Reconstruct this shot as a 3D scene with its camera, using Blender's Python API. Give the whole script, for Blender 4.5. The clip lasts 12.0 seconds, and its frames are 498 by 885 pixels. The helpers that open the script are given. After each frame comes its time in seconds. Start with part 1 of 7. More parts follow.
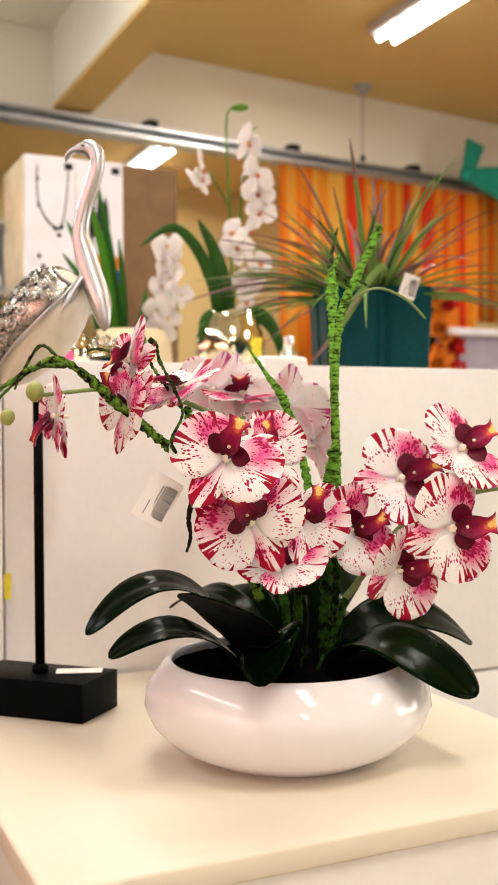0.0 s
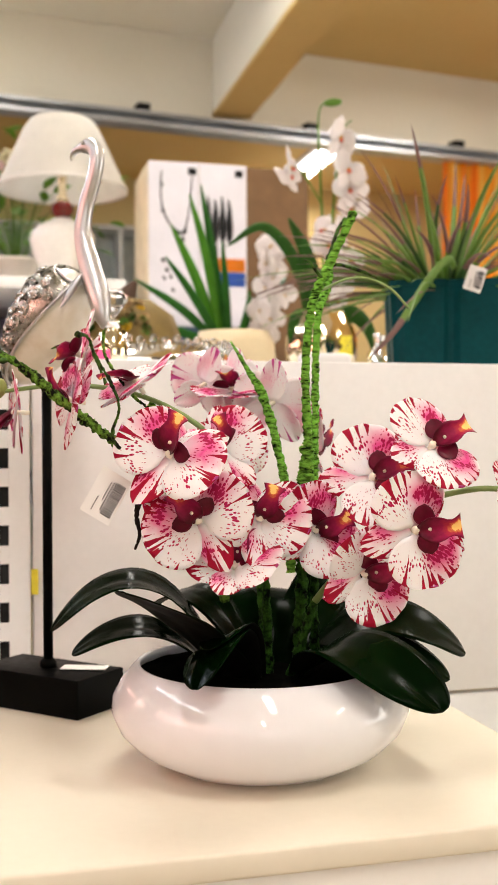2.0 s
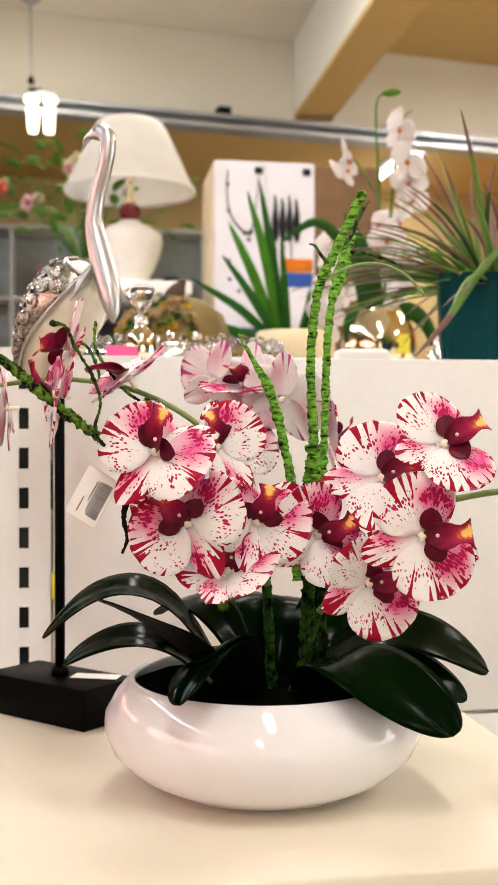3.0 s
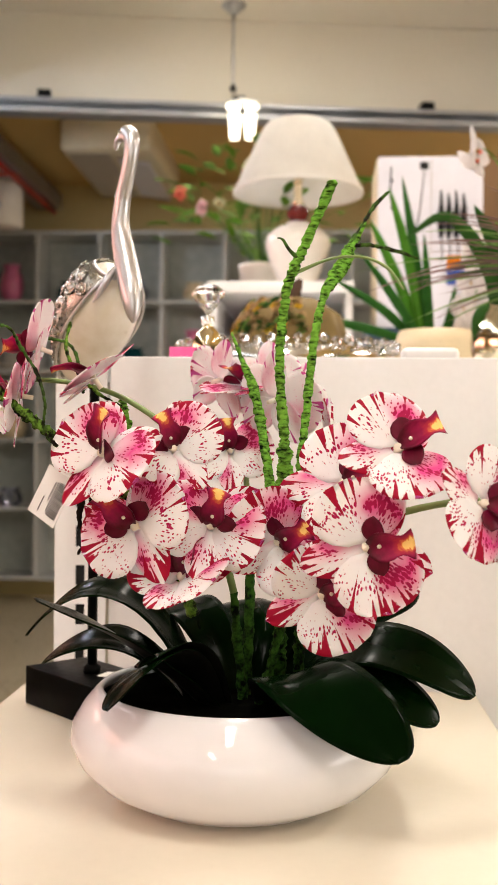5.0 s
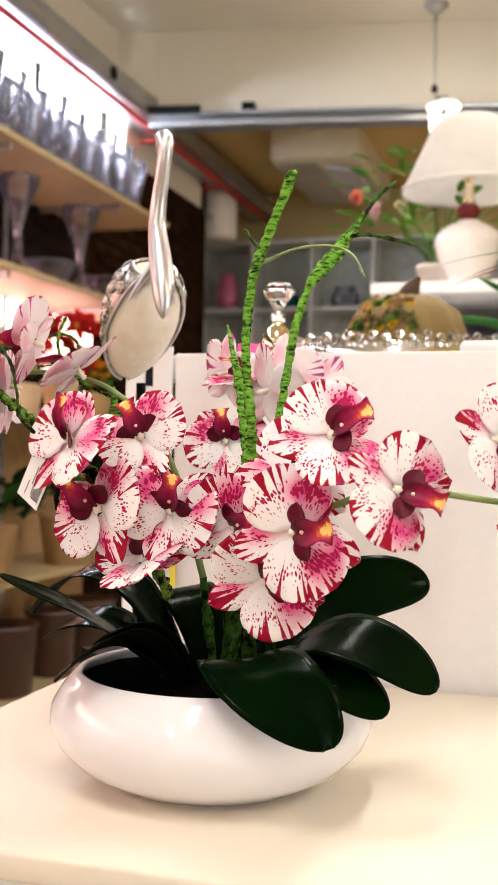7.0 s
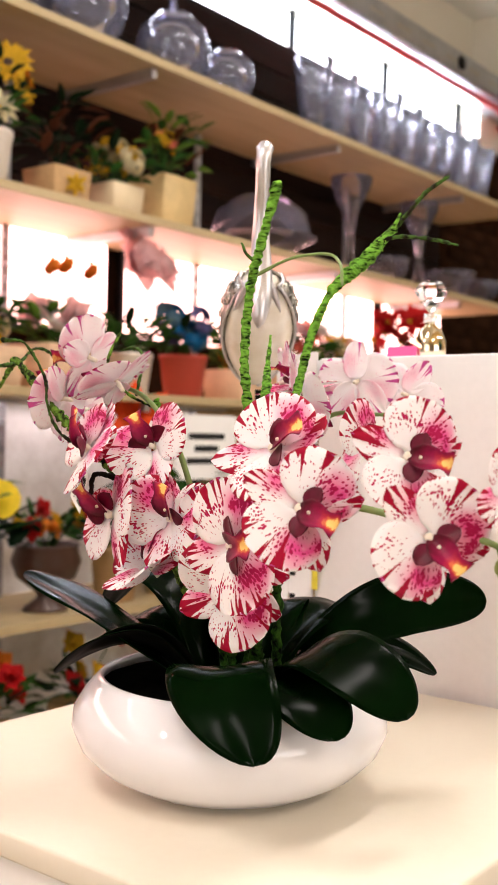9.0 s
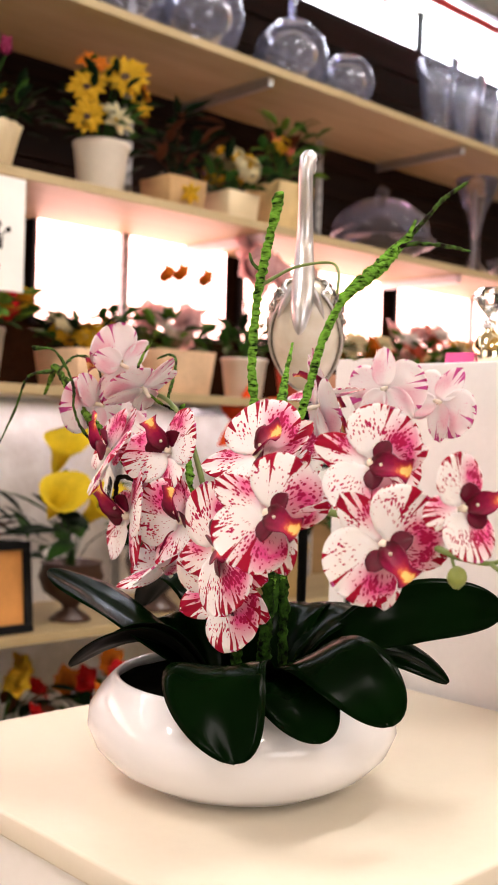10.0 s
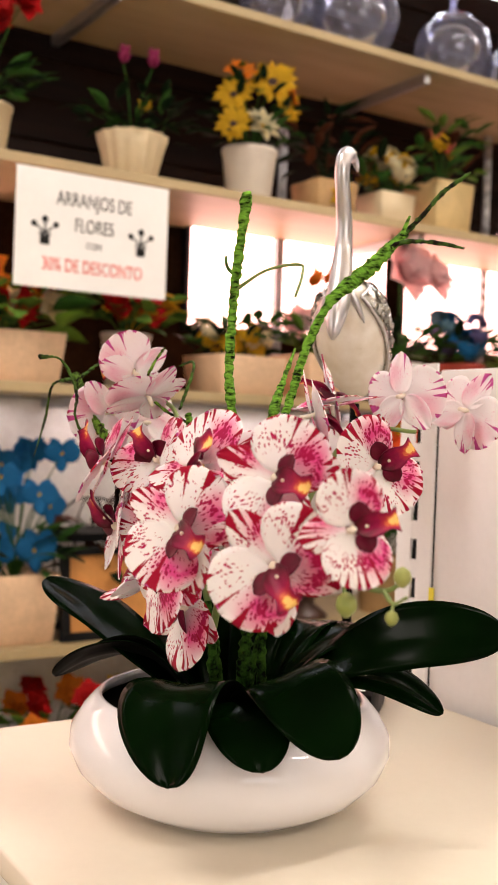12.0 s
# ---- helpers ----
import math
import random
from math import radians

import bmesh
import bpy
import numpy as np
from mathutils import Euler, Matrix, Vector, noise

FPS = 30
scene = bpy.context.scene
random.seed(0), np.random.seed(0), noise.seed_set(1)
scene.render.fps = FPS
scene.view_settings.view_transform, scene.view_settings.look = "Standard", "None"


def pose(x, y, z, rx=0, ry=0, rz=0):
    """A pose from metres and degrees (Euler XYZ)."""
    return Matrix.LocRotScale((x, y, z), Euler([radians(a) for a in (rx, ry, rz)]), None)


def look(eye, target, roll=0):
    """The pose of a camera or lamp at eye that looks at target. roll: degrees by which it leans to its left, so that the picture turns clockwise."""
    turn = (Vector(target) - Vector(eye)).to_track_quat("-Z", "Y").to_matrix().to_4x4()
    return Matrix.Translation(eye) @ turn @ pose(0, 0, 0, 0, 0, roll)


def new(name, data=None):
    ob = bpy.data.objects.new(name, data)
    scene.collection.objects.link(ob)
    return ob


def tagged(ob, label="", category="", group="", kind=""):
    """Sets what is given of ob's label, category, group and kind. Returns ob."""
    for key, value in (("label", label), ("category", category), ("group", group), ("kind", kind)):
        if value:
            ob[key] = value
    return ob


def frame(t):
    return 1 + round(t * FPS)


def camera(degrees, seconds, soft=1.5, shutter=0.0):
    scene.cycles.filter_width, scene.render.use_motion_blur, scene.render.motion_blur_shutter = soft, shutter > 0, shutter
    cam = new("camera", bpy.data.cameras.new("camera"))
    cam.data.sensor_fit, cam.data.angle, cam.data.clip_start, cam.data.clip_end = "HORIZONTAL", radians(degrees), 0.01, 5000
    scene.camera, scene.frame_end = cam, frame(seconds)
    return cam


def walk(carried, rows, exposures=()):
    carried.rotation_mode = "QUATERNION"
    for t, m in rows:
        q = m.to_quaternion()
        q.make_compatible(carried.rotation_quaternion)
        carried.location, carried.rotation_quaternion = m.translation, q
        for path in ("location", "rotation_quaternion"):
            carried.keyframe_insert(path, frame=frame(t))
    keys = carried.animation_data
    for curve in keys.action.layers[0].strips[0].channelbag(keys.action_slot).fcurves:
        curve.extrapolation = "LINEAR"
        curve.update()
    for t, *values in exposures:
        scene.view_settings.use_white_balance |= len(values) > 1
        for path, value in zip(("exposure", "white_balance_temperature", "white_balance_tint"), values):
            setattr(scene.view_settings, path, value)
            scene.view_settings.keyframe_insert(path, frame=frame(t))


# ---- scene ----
cam = camera(26.62, 12.0)
PATH = [
    (0, (0.034, 0.037, 1.249), (0.867, 1.855, 1.227), -0.4),
    (0.5, (0.076, 0.033, 1.247), (0.854, 1.875, 1.227), -0.5),
    (1, (0.123, 0.022, 1.249), (0.804, 1.901, 1.229), -0.4),
    (1.5, (0.176, 0.006, 1.243), (0.741, 1.924, 1.231), -0.4),
    (2, (0.226, -0.002, 1.241), (0.720, 1.936, 1.229), -0.3),
    (2.5, (0.270, 0.010, 1.243), (0.706, 1.962, 1.228), -0.2),
    (3, (0.313, 0.041, 1.234), (0.634, 2.015, 1.234), -0.1),
    (4.8, (0.498, 0.062, 1.234), (0.445, 2.062, 1.238), 0.3),
    (5, (0.523, 0.058, 1.235), (0.399, 2.054, 1.237), 0.5),
    (5.5, (0.581, 0.058, 1.234), (0.320, 2.041, 1.235), 0.6),
    (6, (0.649, 0.061, 1.232), (0.264, 2.023, 1.236), 0.7),
    (6.5, (0.696, 0.059, 1.228), (0.208, 1.999, 1.235), 0.8),
    (7, (0.730, 0.079, 1.223), (0.165, 1.998, 1.233), 1.0),
    (7.2, (0.752, 0.086, 1.220), (0.115, 1.981, 1.231), 1.1),
    (8.8, (0.981, 0.203, 1.243), (-0.193, 1.822, 1.224), 1.2),
    (9, (1.011, 0.216, 1.244), (-0.229, 1.786, 1.224), 1.3),
    (9.5, (1.064, 0.253, 1.246), (-0.290, 1.726, 1.227), 1.6),
    (10, (1.105, 0.278, 1.248), (-0.342, 1.659, 1.229), 1.8),
    (10.5, (1.125, 0.315, 1.246), (-0.390, 1.620, 1.228), 2.0),
    (10.8, (1.131, 0.344, 1.246), (-0.400, 1.630, 1.231), 2.1),
    (11, (1.144, 0.363, 1.249), (-0.412, 1.621, 1.230), 2.1),
    (11.5, (1.167, 0.406, 1.252), (-0.458, 1.572, 1.232), 2.2),
    (12, (1.191, 0.441, 1.259), (-0.499, 1.509, 1.234), 2.1),
]
EXPOSURES = [(0, -0.20, 6550, 11), (3, -0.24, 6250, 10), (5, -0.24, 6450, 12), (6.5, -0.08, 6250, 13), (9.5, -0.12, 6350, 17), (12, -0.30, 6600, 18)]
walk(cam, [(t, look(eye, target, roll)) for t, eye, target, roll in PATH], EXPOSURES)
cam.data.dof.use_dof, cam.data.dof.focus_distance, cam.data.dof.aperture_fstop = True, 0.80, 15.0

# ---- world and lamps ----
SUN_EL, SUN_ROT = radians(38), radians(250)
world = bpy.data.worlds.new("world")
scene.world = world
world.use_nodes = True
wn = world.node_tree.nodes
sky = wn.new("ShaderNodeTexSky")
sky.sky_type, sky.sun_disc, sky.sun_elevation, sky.sun_rotation = "NISHITA", False, SUN_EL, SUN_ROT
world.node_tree.links.new(sky.outputs[0], wn["Background"].inputs[0])
wn["Background"].inputs[1].default_value = 0.12


def area(name, x, y, z, sx, sy, watts, colour, rx=0, ry=0, rz=0):
    lamp = bpy.data.lights.new(name, "AREA")
    lamp.shape, lamp.size, lamp.size_y, lamp.energy, lamp.color = "RECTANGLE", sx, sy, watts, colour
    ob = new(name, lamp)
    ob.matrix_world = pose(x, y, z, rx, ry, rz)
    return ob


CEIL = 3.575
TUBES = [(3.30, 4.63), (0.83, 3.74), (0.4, 1.9), (0.4, -0.6), (3.6, 2.2), (3.6, -1.0), (-0.4, -3.0), (2.64, 7.45), (5.4, 7.6)]
WARM = (1.0, 0.93, 0.82)
for tx, ty in TUBES:
    area("tube_light", tx, ty, CEIL - 0.13 if ty < 6 else 3.17, 0.22, 1.25, 48 if ty == 4.63 else 26 if ty == 3.74 else 42, WARM)
# daylight through the strip windows over the shelves
for wy in (0.9, 2.9, 4.8):
    area("window_light", -1.80, wy, 3.03, 0.22, 1.9, 74 if wy == 4.8 else 11, (0.86, 0.93, 1.0), 0, -90, 0)

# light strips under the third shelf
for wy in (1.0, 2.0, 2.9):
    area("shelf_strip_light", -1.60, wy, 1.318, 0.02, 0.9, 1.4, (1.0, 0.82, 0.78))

# daylight from the shop front, far behind the table
area("shop_window_light", 7.85, -0.6, 1.7, 2.2, 3.4, 132, (1.0, 0.93, 0.84), 0, 90, 0)
# fill from an unseen door, added to light the blooms from the front
area("frontal_fill_light", 1.2, -4.85, 1.7, 3.2, 2.2, 26, (1.0, 0.93, 0.84), 90, 0, 0)

# ---- materials ----


def links_of(m):
    return m.node_tree.nodes, m.node_tree.links


def ramp(n, stops):
    r = n.new("ShaderNodeValToRGB")
    while len(r.color_ramp.elements) < len(stops):
        r.color_ramp.elements.new(0.5)
    for e, (p, c) in zip(r.color_ramp.elements, stops):
        e.position, e.color = p, (*c, 1)
    return r


def surface(name, low, high, scale=8.0, rough=0.5, metal=0.0, bump=0.1, fine=60.0, coat=0.0, stretch=(1, 1, 1), rough_var=0.1, vary=0.0, transmit=0.0, spec=0.5, span=(0.32, 0.72)):
    """Two-scale mottled surface: broad tone drift and fine grain."""
    m = bpy.data.materials.new(name)
    m.use_nodes = True
    n, l = links_of(m)
    b = n["Principled BSDF"]
    tc, mp = n.new("ShaderNodeTexCoord"), n.new("ShaderNodeMapping")
    mp.inputs["Scale"].default_value = stretch
    l.new(tc.outputs["Object"], mp.inputs[0])
    broad, grain = n.new("ShaderNodeTexNoise"), n.new("ShaderNodeTexNoise")
    for t, s, d in ((broad, scale, 4), (grain, fine, 3)):
        t.inputs["Scale"].default_value, t.inputs["Detail"].default_value = s, d
        l.new(mp.outputs[0], t.inputs[0])
    mix = n.new("ShaderNodeMath")
    mix.operation = "MULTIPLY_ADD"
    l.new(grain.outputs[0], mix.inputs[0])
    mix.inputs[1].default_value = 0.35
    add = n.new("ShaderNodeMath")
    add.operation = "MULTIPLY"
    l.new(broad.outputs[0], add.inputs[0])
    add.inputs[1].default_value = 0.75
    l.new(add.outputs[0], mix.inputs[2])
    r = ramp(n, [(span[0], low), (span[1], high)])
    l.new(mix.outputs[0], r.inputs[0])
    colour = r.outputs[0]
    if vary:
        info, hsv, mr = n.new("ShaderNodeObjectInfo"), n.new("ShaderNodeHueSaturation"), n.new("ShaderNodeMapRange")
        mr.inputs[3].default_value, mr.inputs[4].default_value = 1 - vary, 1 + vary
        l.new(info.outputs["Random"], mr.inputs[0])
        l.new(mr.outputs[0], hsv.inputs["Value"])
        l.new(colour, hsv.inputs["Color"])
        colour = hsv.outputs[0]
    l.new(colour, b.inputs["Base Color"])
    rr = n.new("ShaderNodeMapRange")
    rr.inputs[3].default_value, rr.inputs[4].default_value = max(0.02, rough - rough_var), min(1, rough + rough_var)
    l.new(grain.outputs[0], rr.inputs[0])
    l.new(rr.outputs[0], b.inputs["Roughness"])
    b.inputs["Metallic"].default_value = metal
    b.inputs["Coat Weight"].default_value = coat
    b.inputs["Coat Roughness"].default_value = 0.06
    b.inputs["Transmission Weight"].default_value = transmit
    b.inputs["Specular IOR Level"].default_value = spec
    if bump:
        bp = n.new("ShaderNodeBump")
        bp.inputs["Strength"].default_value, bp.inputs["Distance"].default_value = bump, 0.002
        l.new(mix.outputs[0], bp.inputs["Height"])
        l.new(bp.outputs[0], b.inputs["Normal"])
    return m


def glow(name, colour, strength):
    m = bpy.data.materials.new(name)
    m.use_nodes = True
    b = m.node_tree.nodes["Principled BSDF"]
    b.inputs["Base Color"].default_value = (0.8, 0.8, 0.8, 1)
    b.inputs["Emission Color"].default_value = (*colour, 1)
    b.inputs["Emission Strength"].default_value = strength
    return m


def glass(name, tint=(0.96, 0.98, 1.0), rough=0.02, ior=1.45):
    m = bpy.data.materials.new(name)
    m.use_nodes = True
    b = m.node_tree.nodes["Principled BSDF"]
    b.inputs["Base Color"].default_value = (*tint, 1)
    b.inputs["Roughness"].default_value = rough
    b.inputs["Transmission Weight"].default_value = 1.0
    b.inputs["IOR"].default_value = ior
    return m


def thin_glass(name, tint=(0.985, 0.987, 1.0), ior=1.5, backlight_haze=0.03):
    """Blown glass thinner than its bend of light can show: clear, with a mirror sheen at the edges."""
    m = bpy.data.materials.new(name)
    m.use_nodes = True
    n, l = links_of(m)
    clear, gloss, fres, both = n.new("ShaderNodeBsdfTransparent"), n.new("ShaderNodeBsdfGlossy"), n.new("ShaderNodeFresnel"), n.new("ShaderNodeMixShader")
    clear.inputs[0].default_value = (*tint, 1)
    gloss.inputs["Color"].default_value = (0.9, 0.9, 1.0, 1)
    gloss.inputs["Roughness"].default_value = 0.05
    fres.inputs[0].default_value = ior
    l.new(fres.outputs[0], both.inputs[0])
    l.new(clear.outputs[0], both.inputs[1])
    l.new(gloss.outputs[0], both.inputs[2])
    # translucent haze put in so the glass picks up light from the window
    haze, film = n.new("ShaderNodeBsdfTranslucent"), n.new("ShaderNodeMixShader")
    haze.inputs[0].default_value = (0.88, 0.88, 0.95, 1)
    film.inputs[0].default_value = backlight_haze
    l.new(both.outputs[0], film.inputs[1])
    l.new(haze.outputs[0], film.inputs[2])
    l.new(film.outputs[0], n["Material Output"].inputs[0])
    return m


def petal_paint(name, cream, streak, speck, streak_at, speck_gain, flush, rough=0.55, line_at=0.12):
    """Printed fabric petal: crimson streaks that run in from the rim, specks nearer the heart."""
    m = bpy.data.materials.new(name)
    m.use_nodes = True
    n, l = links_of(m)
    b = n["Principled BSDF"]
    fan, flat = n.new("ShaderNodeUVMap"), n.new("ShaderNodeUVMap")
    fan.uv_map, flat.uv_map = "fan", "flat"
    info = n.new("ShaderNodeObjectInfo")
    sep = n.new("ShaderNodeSeparateXYZ")
    l.new(fan.outputs[0], sep.inputs[0])

    def math_node(op, a, c, clamp=False):
        q = n.new("ShaderNodeMath")
        q.operation, q.use_clamp = op, clamp
        for i, v in enumerate((a, c)):
            if isinstance(v, (int, float)):
                q.inputs[i].default_value = v
            else:
                l.new(v, q.inputs[i])
        return q.outputs[0]

    def noise_of(u_gain, v_gain, shift):
        comb = n.new("ShaderNodeCombineXYZ")
        l.new(math_node("MULTIPLY", sep.outputs[0], u_gain), comb.inputs[0])
        l.new(math_node("MULTIPLY", sep.outputs[1], v_gain), comb.inputs[1])
        l.new(math_node("MULTIPLY", info.outputs["Random"], shift), comb.inputs[2])
        t = n.new("ShaderNodeTexNoise")
        t.inputs["Scale"].default_value, t.inputs["Detail"].default_value = 1.0, 1.2
        l.new(comb.outputs[0], t.inputs[0])
        return t.outputs[0]

    rays = noise_of(7.5, 0.10, 40.0)
    e = sep.outputs[1]
    ragged = n.new("ShaderNodeTexNoise")
    ragged.inputs["Scale"].default_value, ragged.inputs["Detail"].default_value = 26.0, 1.0
    l.new(flat.outputs[0], ragged.inputs[0])
    edge = math_node("MULTIPLY", math_node("SUBTRACT", e, streak_at), 0.32)
    lift = math_node("ADD", math_node("ADD", rays, edge), math_node("MULTIPLY", math_node("SUBTRACT", ragged.outputs[0], 0.5), 0.07))
    # one long line that runs far in towards the heart
    off = math_node("ABSOLUTE", math_node("ADD", sep.outputs[0], line_at), 0.0)
    line = math_node("MULTIPLY", math_node("SUBTRACT", math_node("MULTIPLY", math_node("SUBTRACT", e, 0.30), 0.07), off), 90.0, True)
    streaks = n.new("ShaderNodeMapRange")
    streaks.interpolation_type = "SMOOTHSTEP"
    streaks.inputs[1].default_value, streaks.inputs[2].default_value = 0.592, 0.610
    l.new(lift, streaks.inputs[0])
    # the half of a petal beside the lip is flushed with pink
    side = n.new("ShaderNodeMapRange")
    side.interpolation_type = "SMOOTHSTEP"
    side.inputs[1].default_value, side.inputs[2].default_value = -0.35, 0.60
    l.new(sep.outputs[0], side.inputs[0])
    # specks
    vor = n.new("ShaderNodeTexVoronoi")
    vor.inputs["Scale"].default_value = 1.0
    wob = n.new("ShaderNodeVectorMath")
    wob.operation = "ADD"
    comb2 = n.new("ShaderNodeCombineXYZ")
    l.new(math_node("MULTIPLY", info.outputs["Random"], 7.0), comb2.inputs[0])
    l.new(flat.outputs[0], wob.inputs[0])
    l.new(comb2.outputs[0], wob.inputs[1])
    polar = n.new("ShaderNodeCombineXYZ")
    l.new(math_node("MULTIPLY", sep.outputs[0], 15.0), polar.inputs[0])
    l.new(math_node("MULTIPLY", e, 11.5), polar.inputs[1])
    l.new(math_node("MULTIPLY", info.outputs["Random"], 40.0), polar.inputs[2])
    l.new(polar.outputs[0], vor.inputs[0])
    patch = n.new("ShaderNodeTexNoise")
    patch.inputs["Scale"].default_value = 6.5
    l.new(wob.outputs[0], patch.inputs[0])
    bell = math_node("SUBTRACT", 1.0, math_node("ABSOLUTE", math_node("MULTIPLY", math_node("SUBTRACT", e, 0.44), 1.85), 0.0), True)
    pmap = n.new("ShaderNodeMapRange")
    pmap.inputs[1].default_value, pmap.inputs[2].default_value, pmap.inputs[3].default_value = 0.36, 0.60, 0.45
    l.new(patch.outputs[0], pmap.inputs[0])
    gain = math_node("ADD", math_node("MULTIPLY", side.outputs[0], 0.45), 0.72)
    size = math_node("MULTIPLY", math_node("MULTIPLY", math_node("MULTIPLY", bell, pmap.outputs[0]), speck_gain), gain)
    specks = math_node("MULTIPLY", math_node("SUBTRACT", size, vor.outputs["Distance"]), 12.0, True)
    blush = n.new("ShaderNodeMapRange")
    blush.inputs[1].default_value, blush.inputs[2].default_value, blush.inputs[4].default_value = 0.06, 0.46, flush
    l.new(math_node("MULTIPLY", side.outputs[0], math_node("ADD", patch.outputs[0], math_node("MULTIPLY", info.outputs["Random"], 0.35))), blush.inputs[0])
    base = n.new("ShaderNodeMix")
    base.data_type = "RGBA"
    base.inputs[6].default_value = (*cream, 1)
    base.inputs[7].default_value = (0.86, 0.10, 0.34, 1)
    l.new(math_node("MULTIPLY", blush.outputs[0], math_node("MULTIPLY", bell, 1.1, True)), base.inputs[0])
    one = n.new("ShaderNodeMix")
    one.data_type = "RGBA"
    l.new(specks, one.inputs[0])
    l.new(base.outputs[2], one.inputs[6])
    one.inputs[7].default_value = (*speck, 1)
    two = n.new("ShaderNodeMix")
    two.data_type = "RGBA"
    l.new(math_node("MAXIMUM", streaks.outputs[0], line), two.inputs[0])
    l.new(one.outputs[2], two.inputs[6])
    two.inputs[7].default_value = (*streak, 1)
    l.new(two.outputs[2], b.inputs["Base Color"])
    b.inputs["Roughness"].default_value = rough
    b.inputs["Specular IOR Level"].default_value = 0.15
    b.inputs["Subsurface Weight"].default_value = 0.08
    b.inputs["Subsurface Radius"].default_value = (0.004, 0.002, 0.0015)
    weave = n.new("ShaderNodeTexNoise")
    weave.inputs["Scale"].default_value = 120.0
    l.new(flat.outputs[0], weave.inputs[0])
    veins = math_node("ADD", math_node("MULTIPLY", rays, 0.7), math_node("MULTIPLY", weave.outputs[0], 0.3))
    bp = n.new("ShaderNodeBump")
    bp.inputs["Strength"].default_value, bp.inputs["Distance"].default_value = 0.25, 0.001
    l.new(veins, bp.inputs["Height"])
    l.new(bp.outputs[0], b.inputs["Normal"])
    # thin cloth lets some light through
    thin, both = n.new("ShaderNodeBsdfTranslucent"), n.new("ShaderNodeMixShader")
    l.new(two.outputs[2], thin.inputs[0])
    both.inputs[0].default_value = 0.25
    l.new(b.outputs[0], both.inputs[1])
    l.new(thin.outputs[0], both.inputs[2])
    l.new(both.outputs[0], n["Material Output"].inputs[0])
    return m


def lip_paint():
    m = bpy.data.materials.new("lip_velvet")
    m.use_nodes = True
    n, l = links_of(m)
    b = n["Principled BSDF"]
    fan = n.new("ShaderNodeUVMap")
    fan.uv_map = "fan"
    sep, t = n.new("ShaderNodeSeparateXYZ"), n.new("ShaderNodeTexNoise")
    l.new(fan.outputs[0], sep.inputs[0])
    t.inputs["Scale"].default_value = 6.0
    add = n.new("ShaderNodeMath")
    add.operation = "MULTIPLY_ADD"
    l.new(t.outputs[0], add.inputs[0])
    add.inputs[1].default_value = 0.42
    l.new(sep.outputs[1], add.inputs[2])
    r = ramp(n, [(0.22, (0.070, 0.0005, 0.008)), (0.45, (0.13, 0.001, 0.020)), (0.72, (0.28, 0.004, 0.055)), (0.90, (0.46, 0.025, 0.05)), (1.02, (0.78, 0.26, 0.06)), (1.16, (0.92, 0.60, 0.18))])
    l.new(add.outputs[0], r.inputs[0])
    l.new(r.outputs[0], b.inputs["Base Color"])
    b.inputs["Roughness"].default_value = 0.42
    b.inputs["Specular IOR Level"].default_value = 0.2
    return m


